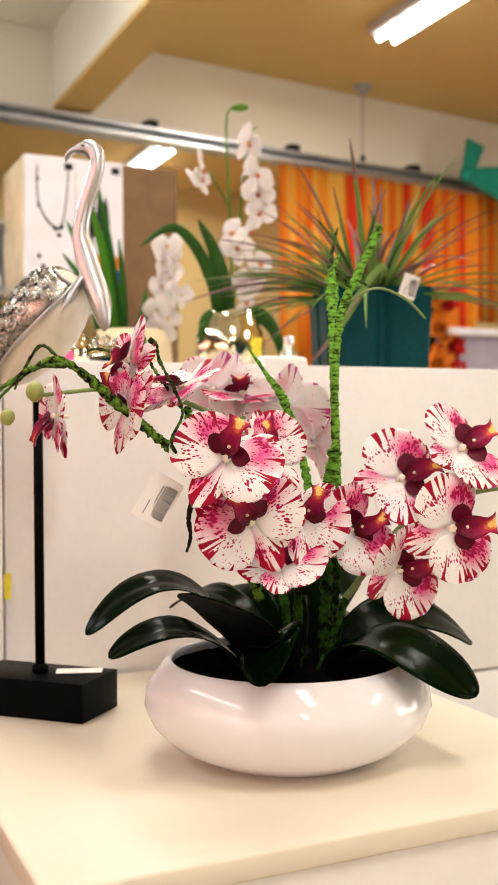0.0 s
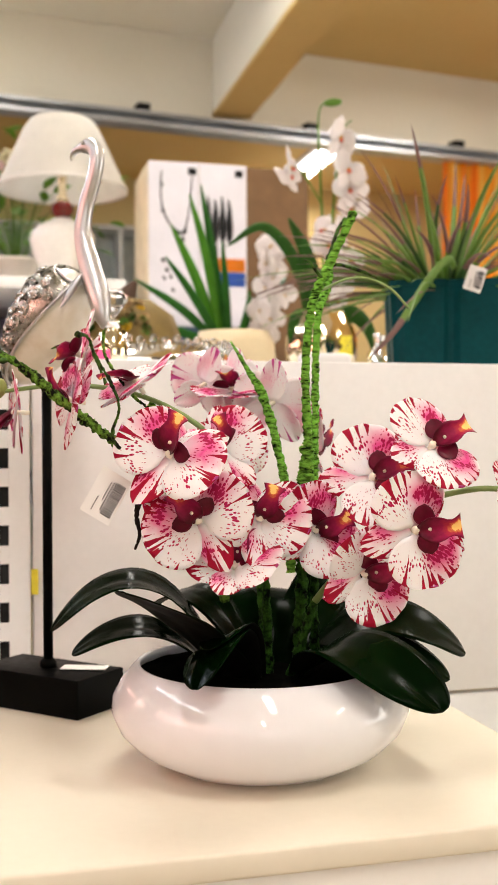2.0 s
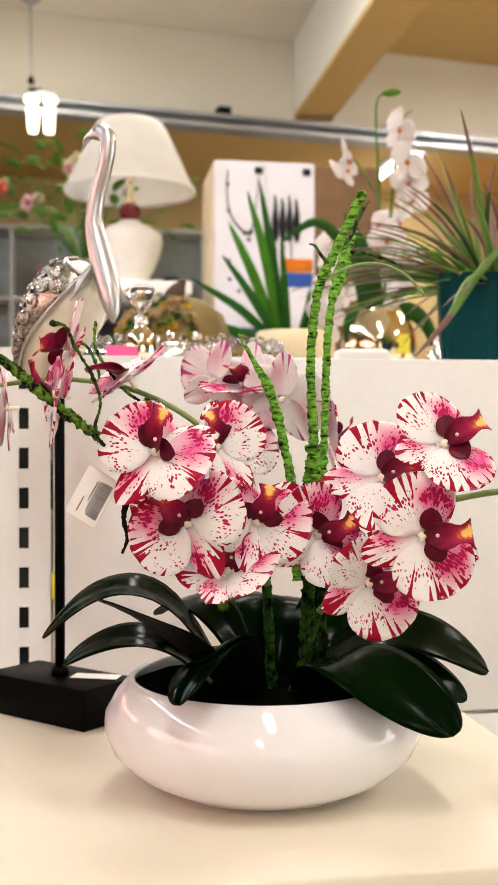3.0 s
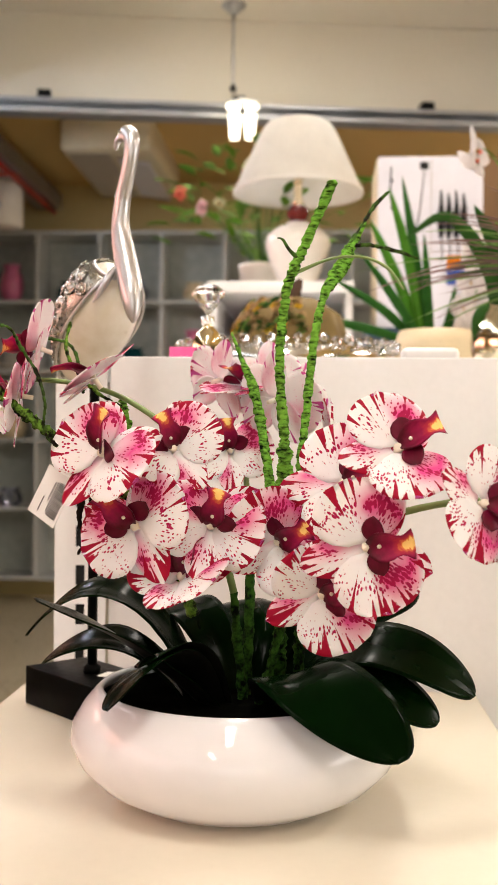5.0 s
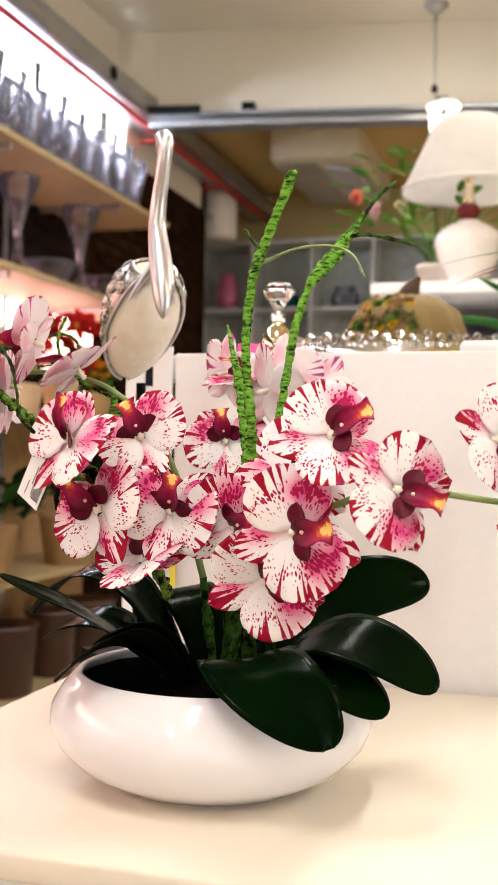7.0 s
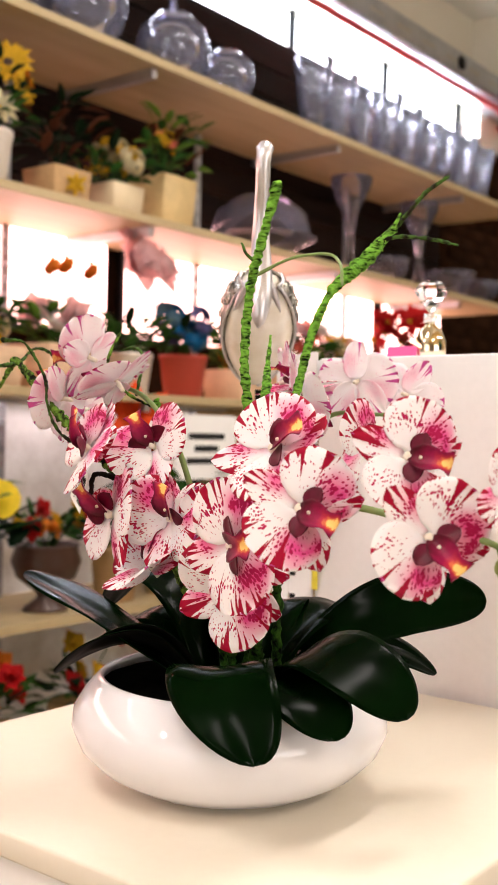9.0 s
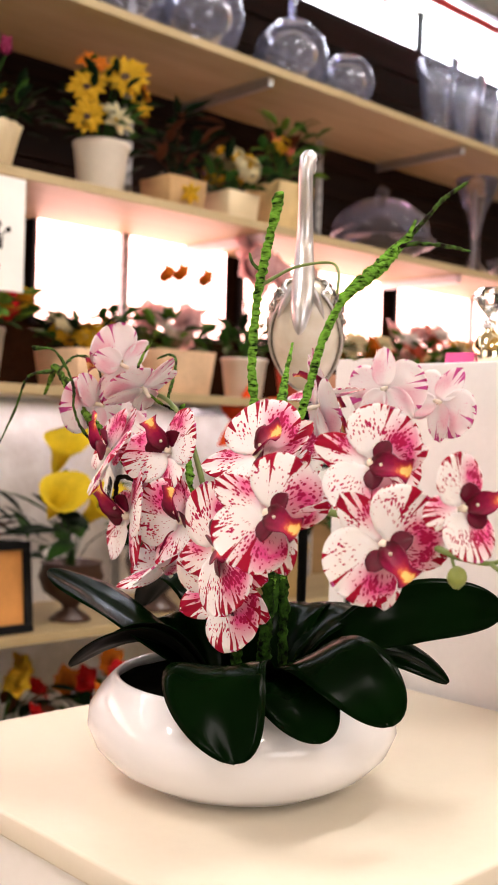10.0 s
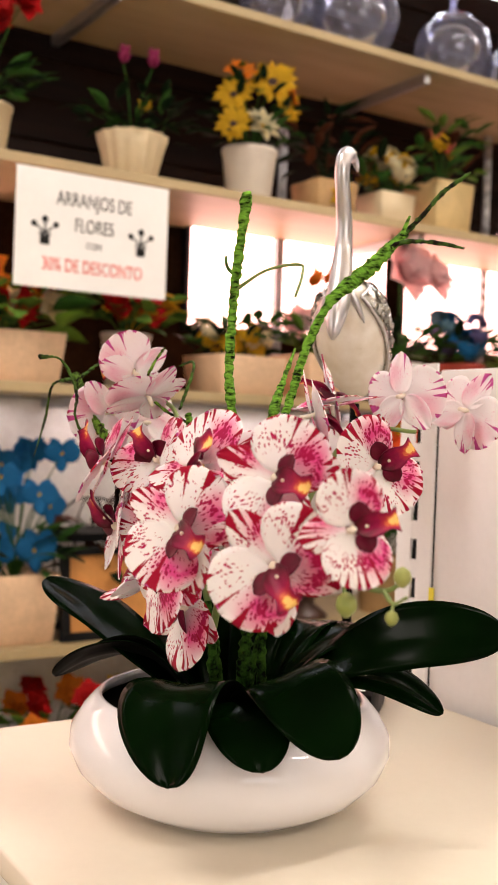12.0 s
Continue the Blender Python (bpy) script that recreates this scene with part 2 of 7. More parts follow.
M = {
    "table_cream": surface("table_cream", (0.69, 0.63, 0.51), (0.74, 0.68, 0.56), 3, 0.46, bump=0.02, fine=90, rough_var=0.06),
    "white_lacquer": surface("white_lacquer", (0.78, 0.77, 0.74), (0.84, 0.83, 0.81), 3, 0.32, bump=0.02, fine=90, rough_var=0.06),
    "panel_white": surface("panel_white", (0.76, 0.76, 0.76), (0.83, 0.83, 0.83), 2.5, 0.42, bump=0.03, fine=120),
    "porcelain": surface("porcelain", (0.76, 0.75, 0.77), (0.81, 0.80, 0.82), 5, 0.05, bump=0.005, fine=40, coat=0.0, rough_var=0.02, spec=0.55),
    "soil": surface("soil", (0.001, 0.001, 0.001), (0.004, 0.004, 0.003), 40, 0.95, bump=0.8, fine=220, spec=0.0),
    "leaf_green": surface("leaf_green", (0.0003, 0.0017, 0.0002), (0.0010, 0.0070, 0.0008), 9, 0.20, bump=0.015, fine=40, coat=0.0, stretch=(2, 1, 1), rough_var=0.04, spec=0.02),
    "leaf_under": surface("leaf_under", (0.002, 0.0025, 0.002), (0.006, 0.005, 0.004), 9, 0.5, bump=0.1, fine=70, spec=0.03),
    "moss": surface("moss", (0.002, 0.006, 0.001), (0.18, 0.43, 0.045), 210, 0.85, bump=1.0, fine=380, stretch=(0.65, 0.65, 1.7), spec=0.1, span=(0.42, 0.62)),
    # near-black copy of the moss, with the shade inside the bowl in its colour
    "moss_shaded": surface("moss_shaded", (0.001, 0.003, 0.001), (0.030, 0.085, 0.010), 130, 0.85, bump=1.0, fine=400, spec=0.05, span=(0.44, 0.66)),
    "moss_brown": surface("moss_brown", (0.006, 0.006, 0.002), (0.15, 0.29, 0.035), 150, 0.85, bump=1.0, fine=420, spec=0.1, span=(0.48, 0.64)),
    "twig": surface("twig", (0.010, 0.006, 0.004), (0.060, 0.13, 0.022), 120, 0.8, bump=0.9, fine=300, spec=0.1, span=(0.46, 0.62)),
    "root": surface("root", (0.006, 0.005, 0.004), (0.022, 0.016, 0.012), 60, 0.85, bump=0.6, fine=260, spec=0.05),
    "stem_green": surface("stem_green", (0.13, 0.20, 0.05), (0.22, 0.30, 0.09), 25, 0.5, bump=0.1, fine=160),
    "bud_green": surface("bud_green", (0.20, 0.26, 0.05), (0.34, 0.36, 0.10), 40, 0.45, bump=0.1),
    "petal": petal_paint("petal", (0.97, 0.945, 0.945), (0.40, 0.004, 0.032), (0.50, 0.012, 0.09), 0.66, 0.72, 1.0),
    "sepal_print": petal_paint("sepal_print", (0.97, 0.93, 0.93), (0.40, 0.004, 0.032), (0.50, 0.012, 0.09), 0.54, 0.62, 0.9, line_at=-0.10),
    "petal_back": petal_paint("petal_back", (0.96, 0.92, 0.94), (0.62, 0.10, 0.36), (0.88, 0.56, 0.68), 0.84, 0.45, 0.34),
    "lip": lip_paint(),
    "column": surface("column", (0.78, 0.68, 0.55), (0.85, 0.78, 0.66), 30, 0.5, bump=0.1),
    "black_wood": surface("black_wood", (0.001, 0.001, 0.001), (0.003, 0.003, 0.0025), 12, 0.40, bump=0.08, fine=120, spec=0.03),
    "silver": surface("silver", (0.55, 0.54, 0.55), (0.62, 0.61, 0.62), 5, 0.36, 1.0, bump=0.0, fine=90, rough_var=0.05),
    "antique_silver": surface("antique_silver", (0.14, 0.125, 0.10), (0.55, 0.53, 0.48), 60, 0.28, 1.0, bump=0.2, fine=200),
    "pearl": surface("pearl", (0.66, 0.58, 0.44), (0.86, 0.82, 0.74), 26, 0.32, bump=0.4, fine=70, coat=0.4),
    "paper": surface("paper", (0.78, 0.78, 0.76), (0.84, 0.84, 0.82), 10, 0.7, bump=0.03),
    "ink": surface("ink", (0.01, 0.01, 0.01), (0.03, 0.03, 0.03), 30, 0.6, bump=0, spec=0.1),
    "wall_paint": surface("wall_paint", (0.68, 0.63, 0.52), (0.75, 0.70, 0.59), 0.8, 0.8, bump=0.15, fine=40, spec=0.2),
    "ceiling_paint": surface("ceiling_paint", (0.72, 0.68, 0.59), (0.78, 0.74, 0.66), 0.6, 0.85, bump=0.1, fine=30, spec=0.2),
    # brown-grey chosen to keep reflections from the unseen walls low
    "unseen_dark_wall": surface("unseen_dark_wall", (0.16, 0.14, 0.12), (0.24, 0.21, 0.18), 0.8, 0.8, bump=0.15, fine=40, spec=0.2),
    "tan_ceiling": surface("tan_ceiling", (0.58, 0.40, 0.16), (0.66, 0.47, 0.20), 0.6, 0.85, bump=0.1, fine=30, spec=0.15),
    "floor_tile": surface("floor_tile", (0.42, 0.36, 0.24), (0.52, 0.45, 0.32), 2.0, 0.3, bump=0.03, fine=30),
    "shelf_board": surface("shelf_board", (0.36, 0.27, 0.135), (0.45, 0.35, 0.19), 3, 0.5, bump=0.05, fine=50, stretch=(6, 1, 1)),
    "dark_brick": surface("dark_brick", (0.010, 0.0045, 0.0025), (0.034, 0.016, 0.008), 6, 0.8, bump=0.4, fine=70, vary=0.25, spec=0.0),
    "tan_wall": surface("tan_wall", (0.50, 0.39, 0.17), (0.58, 0.46, 0.22), 0.8, 0.85, bump=0.12, fine=36, spec=0.15),
    "dark_plank": surface("dark_plank", (0.002, 0.0007, 0.0005), (0.011, 0.004, 0.002), 7, 0.6, bump=0.25, fine=60, stretch=(1, 0.15, 4), vary=0.35, spec=0.1),
    "mortar": surface("mortar", (0.02, 0.014, 0.012), (0.045, 0.03, 0.025), 8, 0.9, bump=0.4, fine=80, spec=0.1),
    "steel": surface("steel", (0.35, 0.36, 0.38), (0.50, 0.51, 0.53), 6, 0.4, 0.9, bump=0.05, fine=80),
    "red_paint": surface("red_paint", (0.42, 0.02, 0.02), (0.55, 0.04, 0.03), 6, 0.45, bump=0.05),
    "dark_frame": surface("dark_frame", (0.004, 0.004, 0.005), (0.012, 0.012, 0.012), 8, 0.5, bump=0.05, spec=0.08),
}
GLOW_DAY = glow("daylight_pane", (0.92, 0.97, 1.0), 7.0)
GLOW_BOX = glow("lightbox_pane", (1.0, 0.52, 0.44), 8.3)
GLOW_FRONT = glow("shop_front_pane", (1.0, 0.96, 0.9), 1.0)
GLOW_LAMP = glow("lamp_glow", (1.0, 0.88, 0.62), 6.0)
GLOW_TUBE = glow("tube_glow", (1.0, 0.95, 0.85), 14.0)

# ---- building blocks ----


def mesh_of(name, bm, *mats, smooth=True):
    me = bpy.data.meshes.new(name)
    bm.to_mesh(me)
    bm.free()
    for m in mats:
        me.materials.append(M[m] if isinstance(m, str) else m)
    if smooth:
        me.shade_smooth()
    return me


def thing(name, label, category, group="", kind="", at=None):
    ob = new(name)
    if at is not None:
        ob.matrix_world = at
    return tagged(ob, label, category, group, kind)


def part(name, bm, mats, parent=None, label="", smooth=True, m=None):
    me = bm if isinstance(bm, bpy.types.Mesh) else mesh_of(name, bm, *(mats if isinstance(mats, tuple) else (mats,)), smooth=smooth)
    ob = new(name, me)
    if parent is not None:
        ob.parent = parent
    if m is not None:
        ob.matrix_local = m
    if label:
        ob["label"] = label
    return ob


def box(x0, y0, z0, x1, y1, z1, bevel=0.0, bm=None):
    own = bmesh.new()
    bmesh.ops.create_cube(own, size=1)
    for v in own.verts:
        v.co = Vector(((x0 + x1) / 2 + v.co.x * (x1 - x0), (y0 + y1) / 2 + v.co.y * (y1 - y0), (z0 + z1) / 2 + v.co.z * (z1 - z0)))
    if bevel:
        bmesh.ops.bevel(own, geom=own.edges[:], offset=bevel, segments=2, affect="EDGES", profile=0.5)
    if bm is None:
        return own
    merge(bm, own)
    return bm


def merge(bm, other, m=None):
    """Adds the faces of other to bm, with their material numbers."""
    if m is not None:
        bmesh.ops.transform(other, matrix=m, verts=other.verts)
    made = {v: bm.verts.new(v.co) for v in other.verts}
    for f in other.faces:
        g = bm.faces.new([made[v] for v in f.verts])
        g.material_index = f.material_index
        g.smooth = f.smooth
    other.free()
    return bm


def lathe(profile, n=48, bm=None, ripple=0, depth=0.0, mat=0):
    bm = bm or bmesh.new()
    rings = []
    for r, z in profile:
        if r < 1e-5:
            rings.append([bm.verts.new((0, 0, z))])
        else:
            rings.append([bm.verts.new(((r * (1 + depth * math.cos(ripple * 2 * math.pi * i / n))) * math.cos(2 * math.pi * i / n), (r * (1 + depth * math.cos(ripple * 2 * math.pi * i / n))) * math.sin(2 * math.pi * i / n), z)) for i in range(n)])
    for a, b in zip(rings, rings[1:]):
        for i in range(n):
            j = (i + 1) % n
            q = [a[i % len(a)], a[j % len(a)], b[j % len(b)], b[i % len(b)]]
            q = list(dict.fromkeys(q))
            if len(q) > 2:
                bm.faces.new(q).material_index = mat
    return bm


def spline(points, steps):
    """Points along a smooth curve through the given ones (each with as many numbers as wanted)."""
    p = [np.array(q, float) for q in points]
    p = [2 * p[0] - p[1], *p, 2 * p[-1] - p[-2]]
    out = []
    for i in range(1, len(p) - 2):
        for s in range(steps):
            u = s / steps
            out.append(0.5 * (2 * p[i] + (p[i + 1] - p[i - 1]) * u + (2 * p[i - 1] - 5 * p[i] + 4 * p[i + 1] - p[i + 2]) * u**2 + (3 * p[i] - p[i - 1] - 3 * p[i + 1] + p[i + 2]) * u**3))
    out.append(p[-2])
    return out


def tube(points, steps=6, n=8, bm=None, lumps=0.0, grain=90.0, mat=0):
    """A round limb through points (x, y, z, radius), with lumps as a share of its radius."""
    bm = bm or bmesh.new()
    path = spline(points, steps)
    rings, side = [], None
    for i, q in enumerate(path):
        c, r = Vector(q[:3]), max(q[3], 1e-4)
        d = Vector(path[min(i + 1, len(path) - 1)][:3]) - Vector(path[max(i - 1, 0)][:3])
        d.normalize()
        side = (side - d * side.dot(d)) if side else d.orthogonal()
        side.normalize()
        up = d.cross(side)
        ring = []
        for k in range(n):
            a = 2 * math.pi * k / n
            w = side * math.cos(a) + up * math.sin(a)
            s = r
            if lumps:
                fold = 0.5 - abs(noise.noise(Vector((math.cos(a) * 1.7, math.sin(a) * 1.7, 0)) + d * (c.dot(d) * 250)))
                s = r * (1 + lumps * (0.7 * noise.noise((c + w * r) * grain) + 1.3 * (fold - 0.28) + 0.5 * noise.noise(c * 70)))
            ring.append(bm.verts.new(c + w * s))
        rings.append(ring)
    for a, b in zip(rings, rings[1:]):
        for k in range(n):
            bm.faces.new((a[k], a[(k + 1) % n], b[(k + 1) % n], b[k])).material_index = mat
    for ring, flip in ((rings[0], True), (rings[-1], False)):
        bm.faces.new(ring[::-1] if flip else ring).material_index = mat
    return bm


def blade(length, width, rows=12, cols=8, shape=(0.8, 0.6), cup=0.0, bend=0.0, ripple=0.0, waves=3, thick=0.0007, seed=0, twist=0.0):
    """A leaf or petal along +Y, face up +Z: two skins, front with material 0 and back with material 1, and UV maps fan and flat."""
    bm = bmesh.new()
    fan, flat = bm.loops.layers.uv.new("fan"), bm.loops.layers.uv.new("flat")
    rnd = random.Random(seed)
    ph = rnd.random() * 6.28
    grid, uv = {}, {}
    for skin in (0, 1):
        for i in range(rows + 1):
            v = 0.02 + 0.98 * i / rows
            w = width / 2 * max(0.02, math.sin(math.pi * min(v, 0.9995) ** shape[0]) ** shape[1])
            for j in range(cols + 1):
                u = 2 * j / cols - 1
                x, y = u * w, length * v
                z = cup * w * (u * u) - bend * length * v * v + ripple * math.sin(ph + waves * (u * 2.2 + v * 2.0)) * (0.3 + 0.7 * max(abs(u), v)) * width
                if twist:
                    a = twist * v
                    x, z = x * math.cos(a) - z * math.sin(a), x * math.sin(a) + z * math.cos(a)
                edge = max(abs(u), v**1.5) ** 2
                t = thick * (1 - edge * 0.8)
                grid[skin, i, j] = bm.verts.new((x, y, z + (t if skin == 0 else -t)))
                e = max(v**1.3, abs(u) ** 2.2 * min(1, v * 1.9))
                uv[i, j] = ((math.atan2(u * w, length * v * 0.9 + 0.12 * length), e), (x * 10, y * 10))
    for skin in (0, 1):
        for i in range(rows):
            for j in range(cols):
                ks = [(i, j), (i, j + 1), (i + 1, j + 1), (i + 1, j)]
                if skin:
                    ks = ks[::-1]
                f = bm.faces.new([grid[(skin, *k)] for k in ks])
                f.material_index = skin
                for loop, k in zip(f.loops, ks):
                    loop[fan].uv, loop[flat].uv = uv[k]
    rim = [(i, cols) for i in range(rows)] + [(rows, j) for j in range(cols, 0, -1)] + [(i, 0) for i in range(rows, 0, -1)] + [(0, j) for j in range(cols)]
    for a, b in zip(rim, rim[1:] + rim[:1]):
        f = bm.faces.new((grid[(0, *a)], grid[(1, *a)], grid[(1, *b)], grid[(0, *b)]))
        for loop, k in zip(f.loops, (a, a, b, b)):
            loop[fan].uv, loop[flat].uv = uv[k]
    bmesh.ops.recalc_face_normals(bm, faces=bm.faces[:])
    return bm


def facing(p, az, el, lip=0.0, size=1.0):
    """Pose with +Z to the azimuth and elevation given; +Y leans lip degrees clockwise from up, for someone who looks at it."""
    a, e = radians(az), radians(el)
    nz = Vector((math.cos(a) * math.cos(e), math.sin(a) * math.cos(e), math.sin(e)))
    ny = (Vector((0, 0, 1)) - nz * nz.z).normalized()
    nx = ny.cross(nz)
    rot = Matrix((nx, ny, nz)).transposed().to_4x4()
    return Matrix.Translation(p) @ rot @ Matrix.Rotation(radians(-lip), 4, "Z") @ Matrix.Scale(size, 4)

# ---- the room ----
TABLE, PANEL_Y, DECK = 0.956, 1.27, 1.335


def slab(name, x0, y0, z0, x1, y1, z1, mat, label, category, bevel=0.0, parent=None):
    ob = part(name, box(x0, y0, z0, x1, y1, z1, bevel), mat, parent, smooth=False)
    if parent is None:
        tagged(ob, label, category, kind="structure")
    return ob


X0, X1, Y0, Y1 = -1.70, 8.0, -5.0, 15.0
slab("floor", -3.8, Y0, -0.1, X1, Y1, 0, "floor_tile", "polished beige tiled shop floor", "floor")
BULK_Y, SKEW = 5.85, math.degrees(math.atan(0.14))


def skewed(name, x0, y0, z0, x1, y1, z1, mat, label, category):
    """A slab square to the bulkhead, which runs a little askew of the window wall."""
    ob = part(name, box(x0, y0, z0, x1, y1, z1), mat, smooth=False, m=pose(0, BULK_Y, 0, 0, 0, SKEW))
    return tagged(ob, label, category, kind="structure")


slab("ceiling", X0 - 0.4, Y0, CEIL, 1.785, 7.1, CEIL + 0.1, "ceiling_paint", "cream painted shop ceiling", "ceiling")
slab("ceiling_tan", 1.787, Y0, CEIL, X1, 7.1, CEIL + 0.1, "tan_ceiling", "tan painted shop ceiling", "ceiling")
skewed("ceiling_back", -3.6, 0.202, 3.30, 8.2, 9.0, 3.40, "tan_ceiling", "low tan ceiling of the back room", "ceiling")
skewed("bulkhead", -1.50, 0.0, 3.09, 8.2, 0.20, CEIL - 0.002, "wall_paint", "cream plastered bulkhead beam under the ceiling", "beam")
skewed("bulkhead_end", -1.90, 0.0, 3.205, -1.502, 0.20, CEIL - 0.002, "wall_paint", "short cream end of the bulkhead over the cable tray", "beam")
slab("ceiling_beam", 1.56, Y0, 3.145, 1.785, 6.06, CEIL - 0.002, "wall_paint", "cream plastered ceiling beam", "beam")
slab("beam_soffit", 1.56, Y0, 3.118, 1.785, 6.06, 3.143, "tan_ceiling", "tan painted underside of the ceiling beam", "beam")
# south and east walls are unseen, toned dark to dim reflections on leaves
slab("wall_south", X0 - 0.4, Y0 - 0.2, 0, X1, Y0, CEIL, "unseen_dark_wall", "unseen shop wall, toned dark to dim reflections", "wall")
slab("wall_north", -3.6, Y1, 0, X1, Y1 + 0.2, CEIL, "wall_paint", "plain cream wall of the back room", "wall")
slab("wall_east", X1, Y0, 0, X1 + 0.2, Y1, CEIL, "unseen_dark_wall", "unseen shop wall, toned dark to dim reflections", "wall")
# unseen door added in the south wall to go with the frontal fill
added_door = thing("unseen_door", "unseen bright shop door in a dark frame, added for frontal light", "window", kind="structure")
part("daylight", box(-0.4, Y0 + 0.004, 0.6, 2.8, Y0 + 0.012, 2.8), GLOW_FRONT, added_door, smooth=False)
for x in (-0.44, 1.18, 2.80):
    part("mullion", box(x, Y0 + 0.001, 0.55, x + 0.04, Y0 + 0.06, 2.85), "dark_frame", added_door, smooth=False)
front = thing("window_2", "large bright shop window in a dark frame", "window", kind="structure")
part("daylight", box(X1 - 0.012, -2.3, 0.6, X1 - 0.004, 1.1, 2.8), GLOW_FRONT, front, smooth=False)
for y in (-2.34, -0.62, 1.10):
    part("mullion", box(X1 - 0.06, y, 0.55, X1 - 0.001, y + 0.04, 2.85), "dark_frame", front, smooth=False)
# window wall behind the shelves: solid below and above a strip window, dark brick at its end
WX = X0 - 0.02
slab("wall_west_lower", WX - 0.2, Y0, 0, WX, 7.1, 2.905, "dark_brick", "dark brown brick wall behind the shelves", "wall")
slab("wall_west_upper", WX - 0.2, Y0, 3.15, WX, 7.1, CEIL, "wall_paint", "cream plastered wall over the strip window", "wall")
slab("wall_west_back", -3.6, 7.202, 0, -3.4, Y1, CEIL, "wall_paint", "cream plastered wall of the back room", "wall")
slab("wall_west_return", -3.6, 7.102, 0, WX, 7.2, CEIL, "dark_brick", "dark brown brick return at the end of the window wall", "wall")

# the table and the shelving panel behind it
table = thing("display_table", "white lacquered display table with a thick top", "display table")
part("tabletop", box(0.19, 0.697, 0.936, 0.706, 1.262, TABLE, 0.003), "table_cream", table)
part("cabinet_body", box(0.196, 0.703, 0.0, 0.700, 1.258, 0.9348), "white_lacquer", table, smooth=False)

gondola = thing("shelving_panel", "white metal shop shelving unit with slotted uprights and a flat top", "shelving unit")
part("back_panel", box(0.285, PANEL_Y, 0.905, 2.40, PANEL_Y + 0.02, DECK, 0.002), "panel_white", gondola)
part("lower_panel", box(0.285, PANEL_Y, 0.05, 2.40, PANEL_Y + 0.02, 0.900, 0.002), "panel_white", gondola)
part("deck", box(0.25, PANEL_Y + 0.024, DECK - 0.03, 2.40, 3.85, DECK - 0.0, 0.002), "panel_white", gondola)


def upright(x):
    """Hollow post with a column of slots cut through its front."""
    bm = bmesh.new()
    w, top, pitch, hole = 0.06, DECK + 0.008, 0.0455, 0.024
    box(-w / 2, 0, 0, -0.0055, 0.003, top, bm=bm)
    box(0.0055, 0, 0, w / 2, 0.003, top, bm=bm)
    z = 0.0
    while z < top:
        box(-0.0054, 0.0002, z, 0.0054, 0.0028, min(z + pitch - hole, top), bm=bm)
        z += pitch
    return part("upright", bm, "panel_white", gondola, smooth=False, m=pose(x, PANEL_Y - 0.002, 0))


post = upright(0.252)
# black strip behind the slots stands for the shade inside the hollow post
part("upright_core", box(0.2445, PANEL_Y + 0.004, 0, 0.2595, PANEL_Y + 0.03, DECK), "ink", gondola, smooth=False)
for x in (0.655, 1.9):
    part("post_cap", box(x - 0.033, PANEL_Y + 0.001, DECK - 0.02, x + 0.033, PANEL_Y + 0.03, DECK + 0.012, 0.006), "panel_white", gondola)

# wall shelves along the window wall
SHELF_X = -1.25
for z, name in ((2.395, "upper"), (1.903, "middle"), (1.355, "lower"), (0.704, "bottom"), (0.234, "plinth")):
    sh = thing("wall_shelf", "long cream-painted wall shelf on steel brackets", "shelf", "shelves on the window wall")
    part("board", box(X0, -3.0, z - 0.026, SHELF_X, 5.25, z, 0.002), "shelf_board", sh, smooth=False)
    y = -2.6
    while y < 5.2:
        part("bracket", box(X0, y - 0.012, z - 0.055, SHELF_X - 0.03, y + 0.012, z - 0.0265), "steel", sh, smooth=False)
        y += 1.04

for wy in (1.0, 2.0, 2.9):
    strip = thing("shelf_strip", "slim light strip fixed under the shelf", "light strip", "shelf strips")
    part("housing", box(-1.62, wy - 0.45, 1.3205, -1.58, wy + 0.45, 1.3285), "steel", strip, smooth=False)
slab("wall_west_pier", WX - 0.2, 5.722, 2.907, WX, 7.1, 3.148, "wall_paint", "cream plastered pier beside the strip window", "wall")
# strip window over the shelves
win = thing("window_1", "bright strip window with dark mullions", "window", kind="structure")
part("daylight", box(WX - 0.16, Y0 + 1, 2.905, WX - 0.15, 5.70, 3.15), GLOW_DAY, win, smooth=False)
y = -2.42
while y < 5.7:
    part("mullion", box(WX - 0.12, y - 0.008, 2.91, WX - 0.09, y + 0.008, 3.15), "dark_frame", win, smooth=False)
    y += 0.809
part("sill", box(WX - 0.2, -3.5, 2.88, WX + 0.01, 5.72, 2.909), "dark_frame", win, smooth=False)
# ---- bowl and orchid ----
CX, CY = 0.463, 0.893
bowl = tagged(part("bowl", lathe([(0, 0.004), (0.052, 0.0), (0.066, 0.001), (0.088, 0.006), (0.109, 0.018), (0.1235, 0.033), (0.1300, 0.049), (0.1285, 0.062), (0.120, 0.076), (0.112, 0.085), (0.108, 0.0885), (0.105, 0.088), (0.105, 0.084), (0.112, 0.074), (0.120, 0.060), (0.122, 0.046), (0.110, 0.02), (0, 0.014)], 96), "porcelain", m=pose(CX, CY, TABLE)), "low round white glazed porcelain bowl on the display table", "bowl")


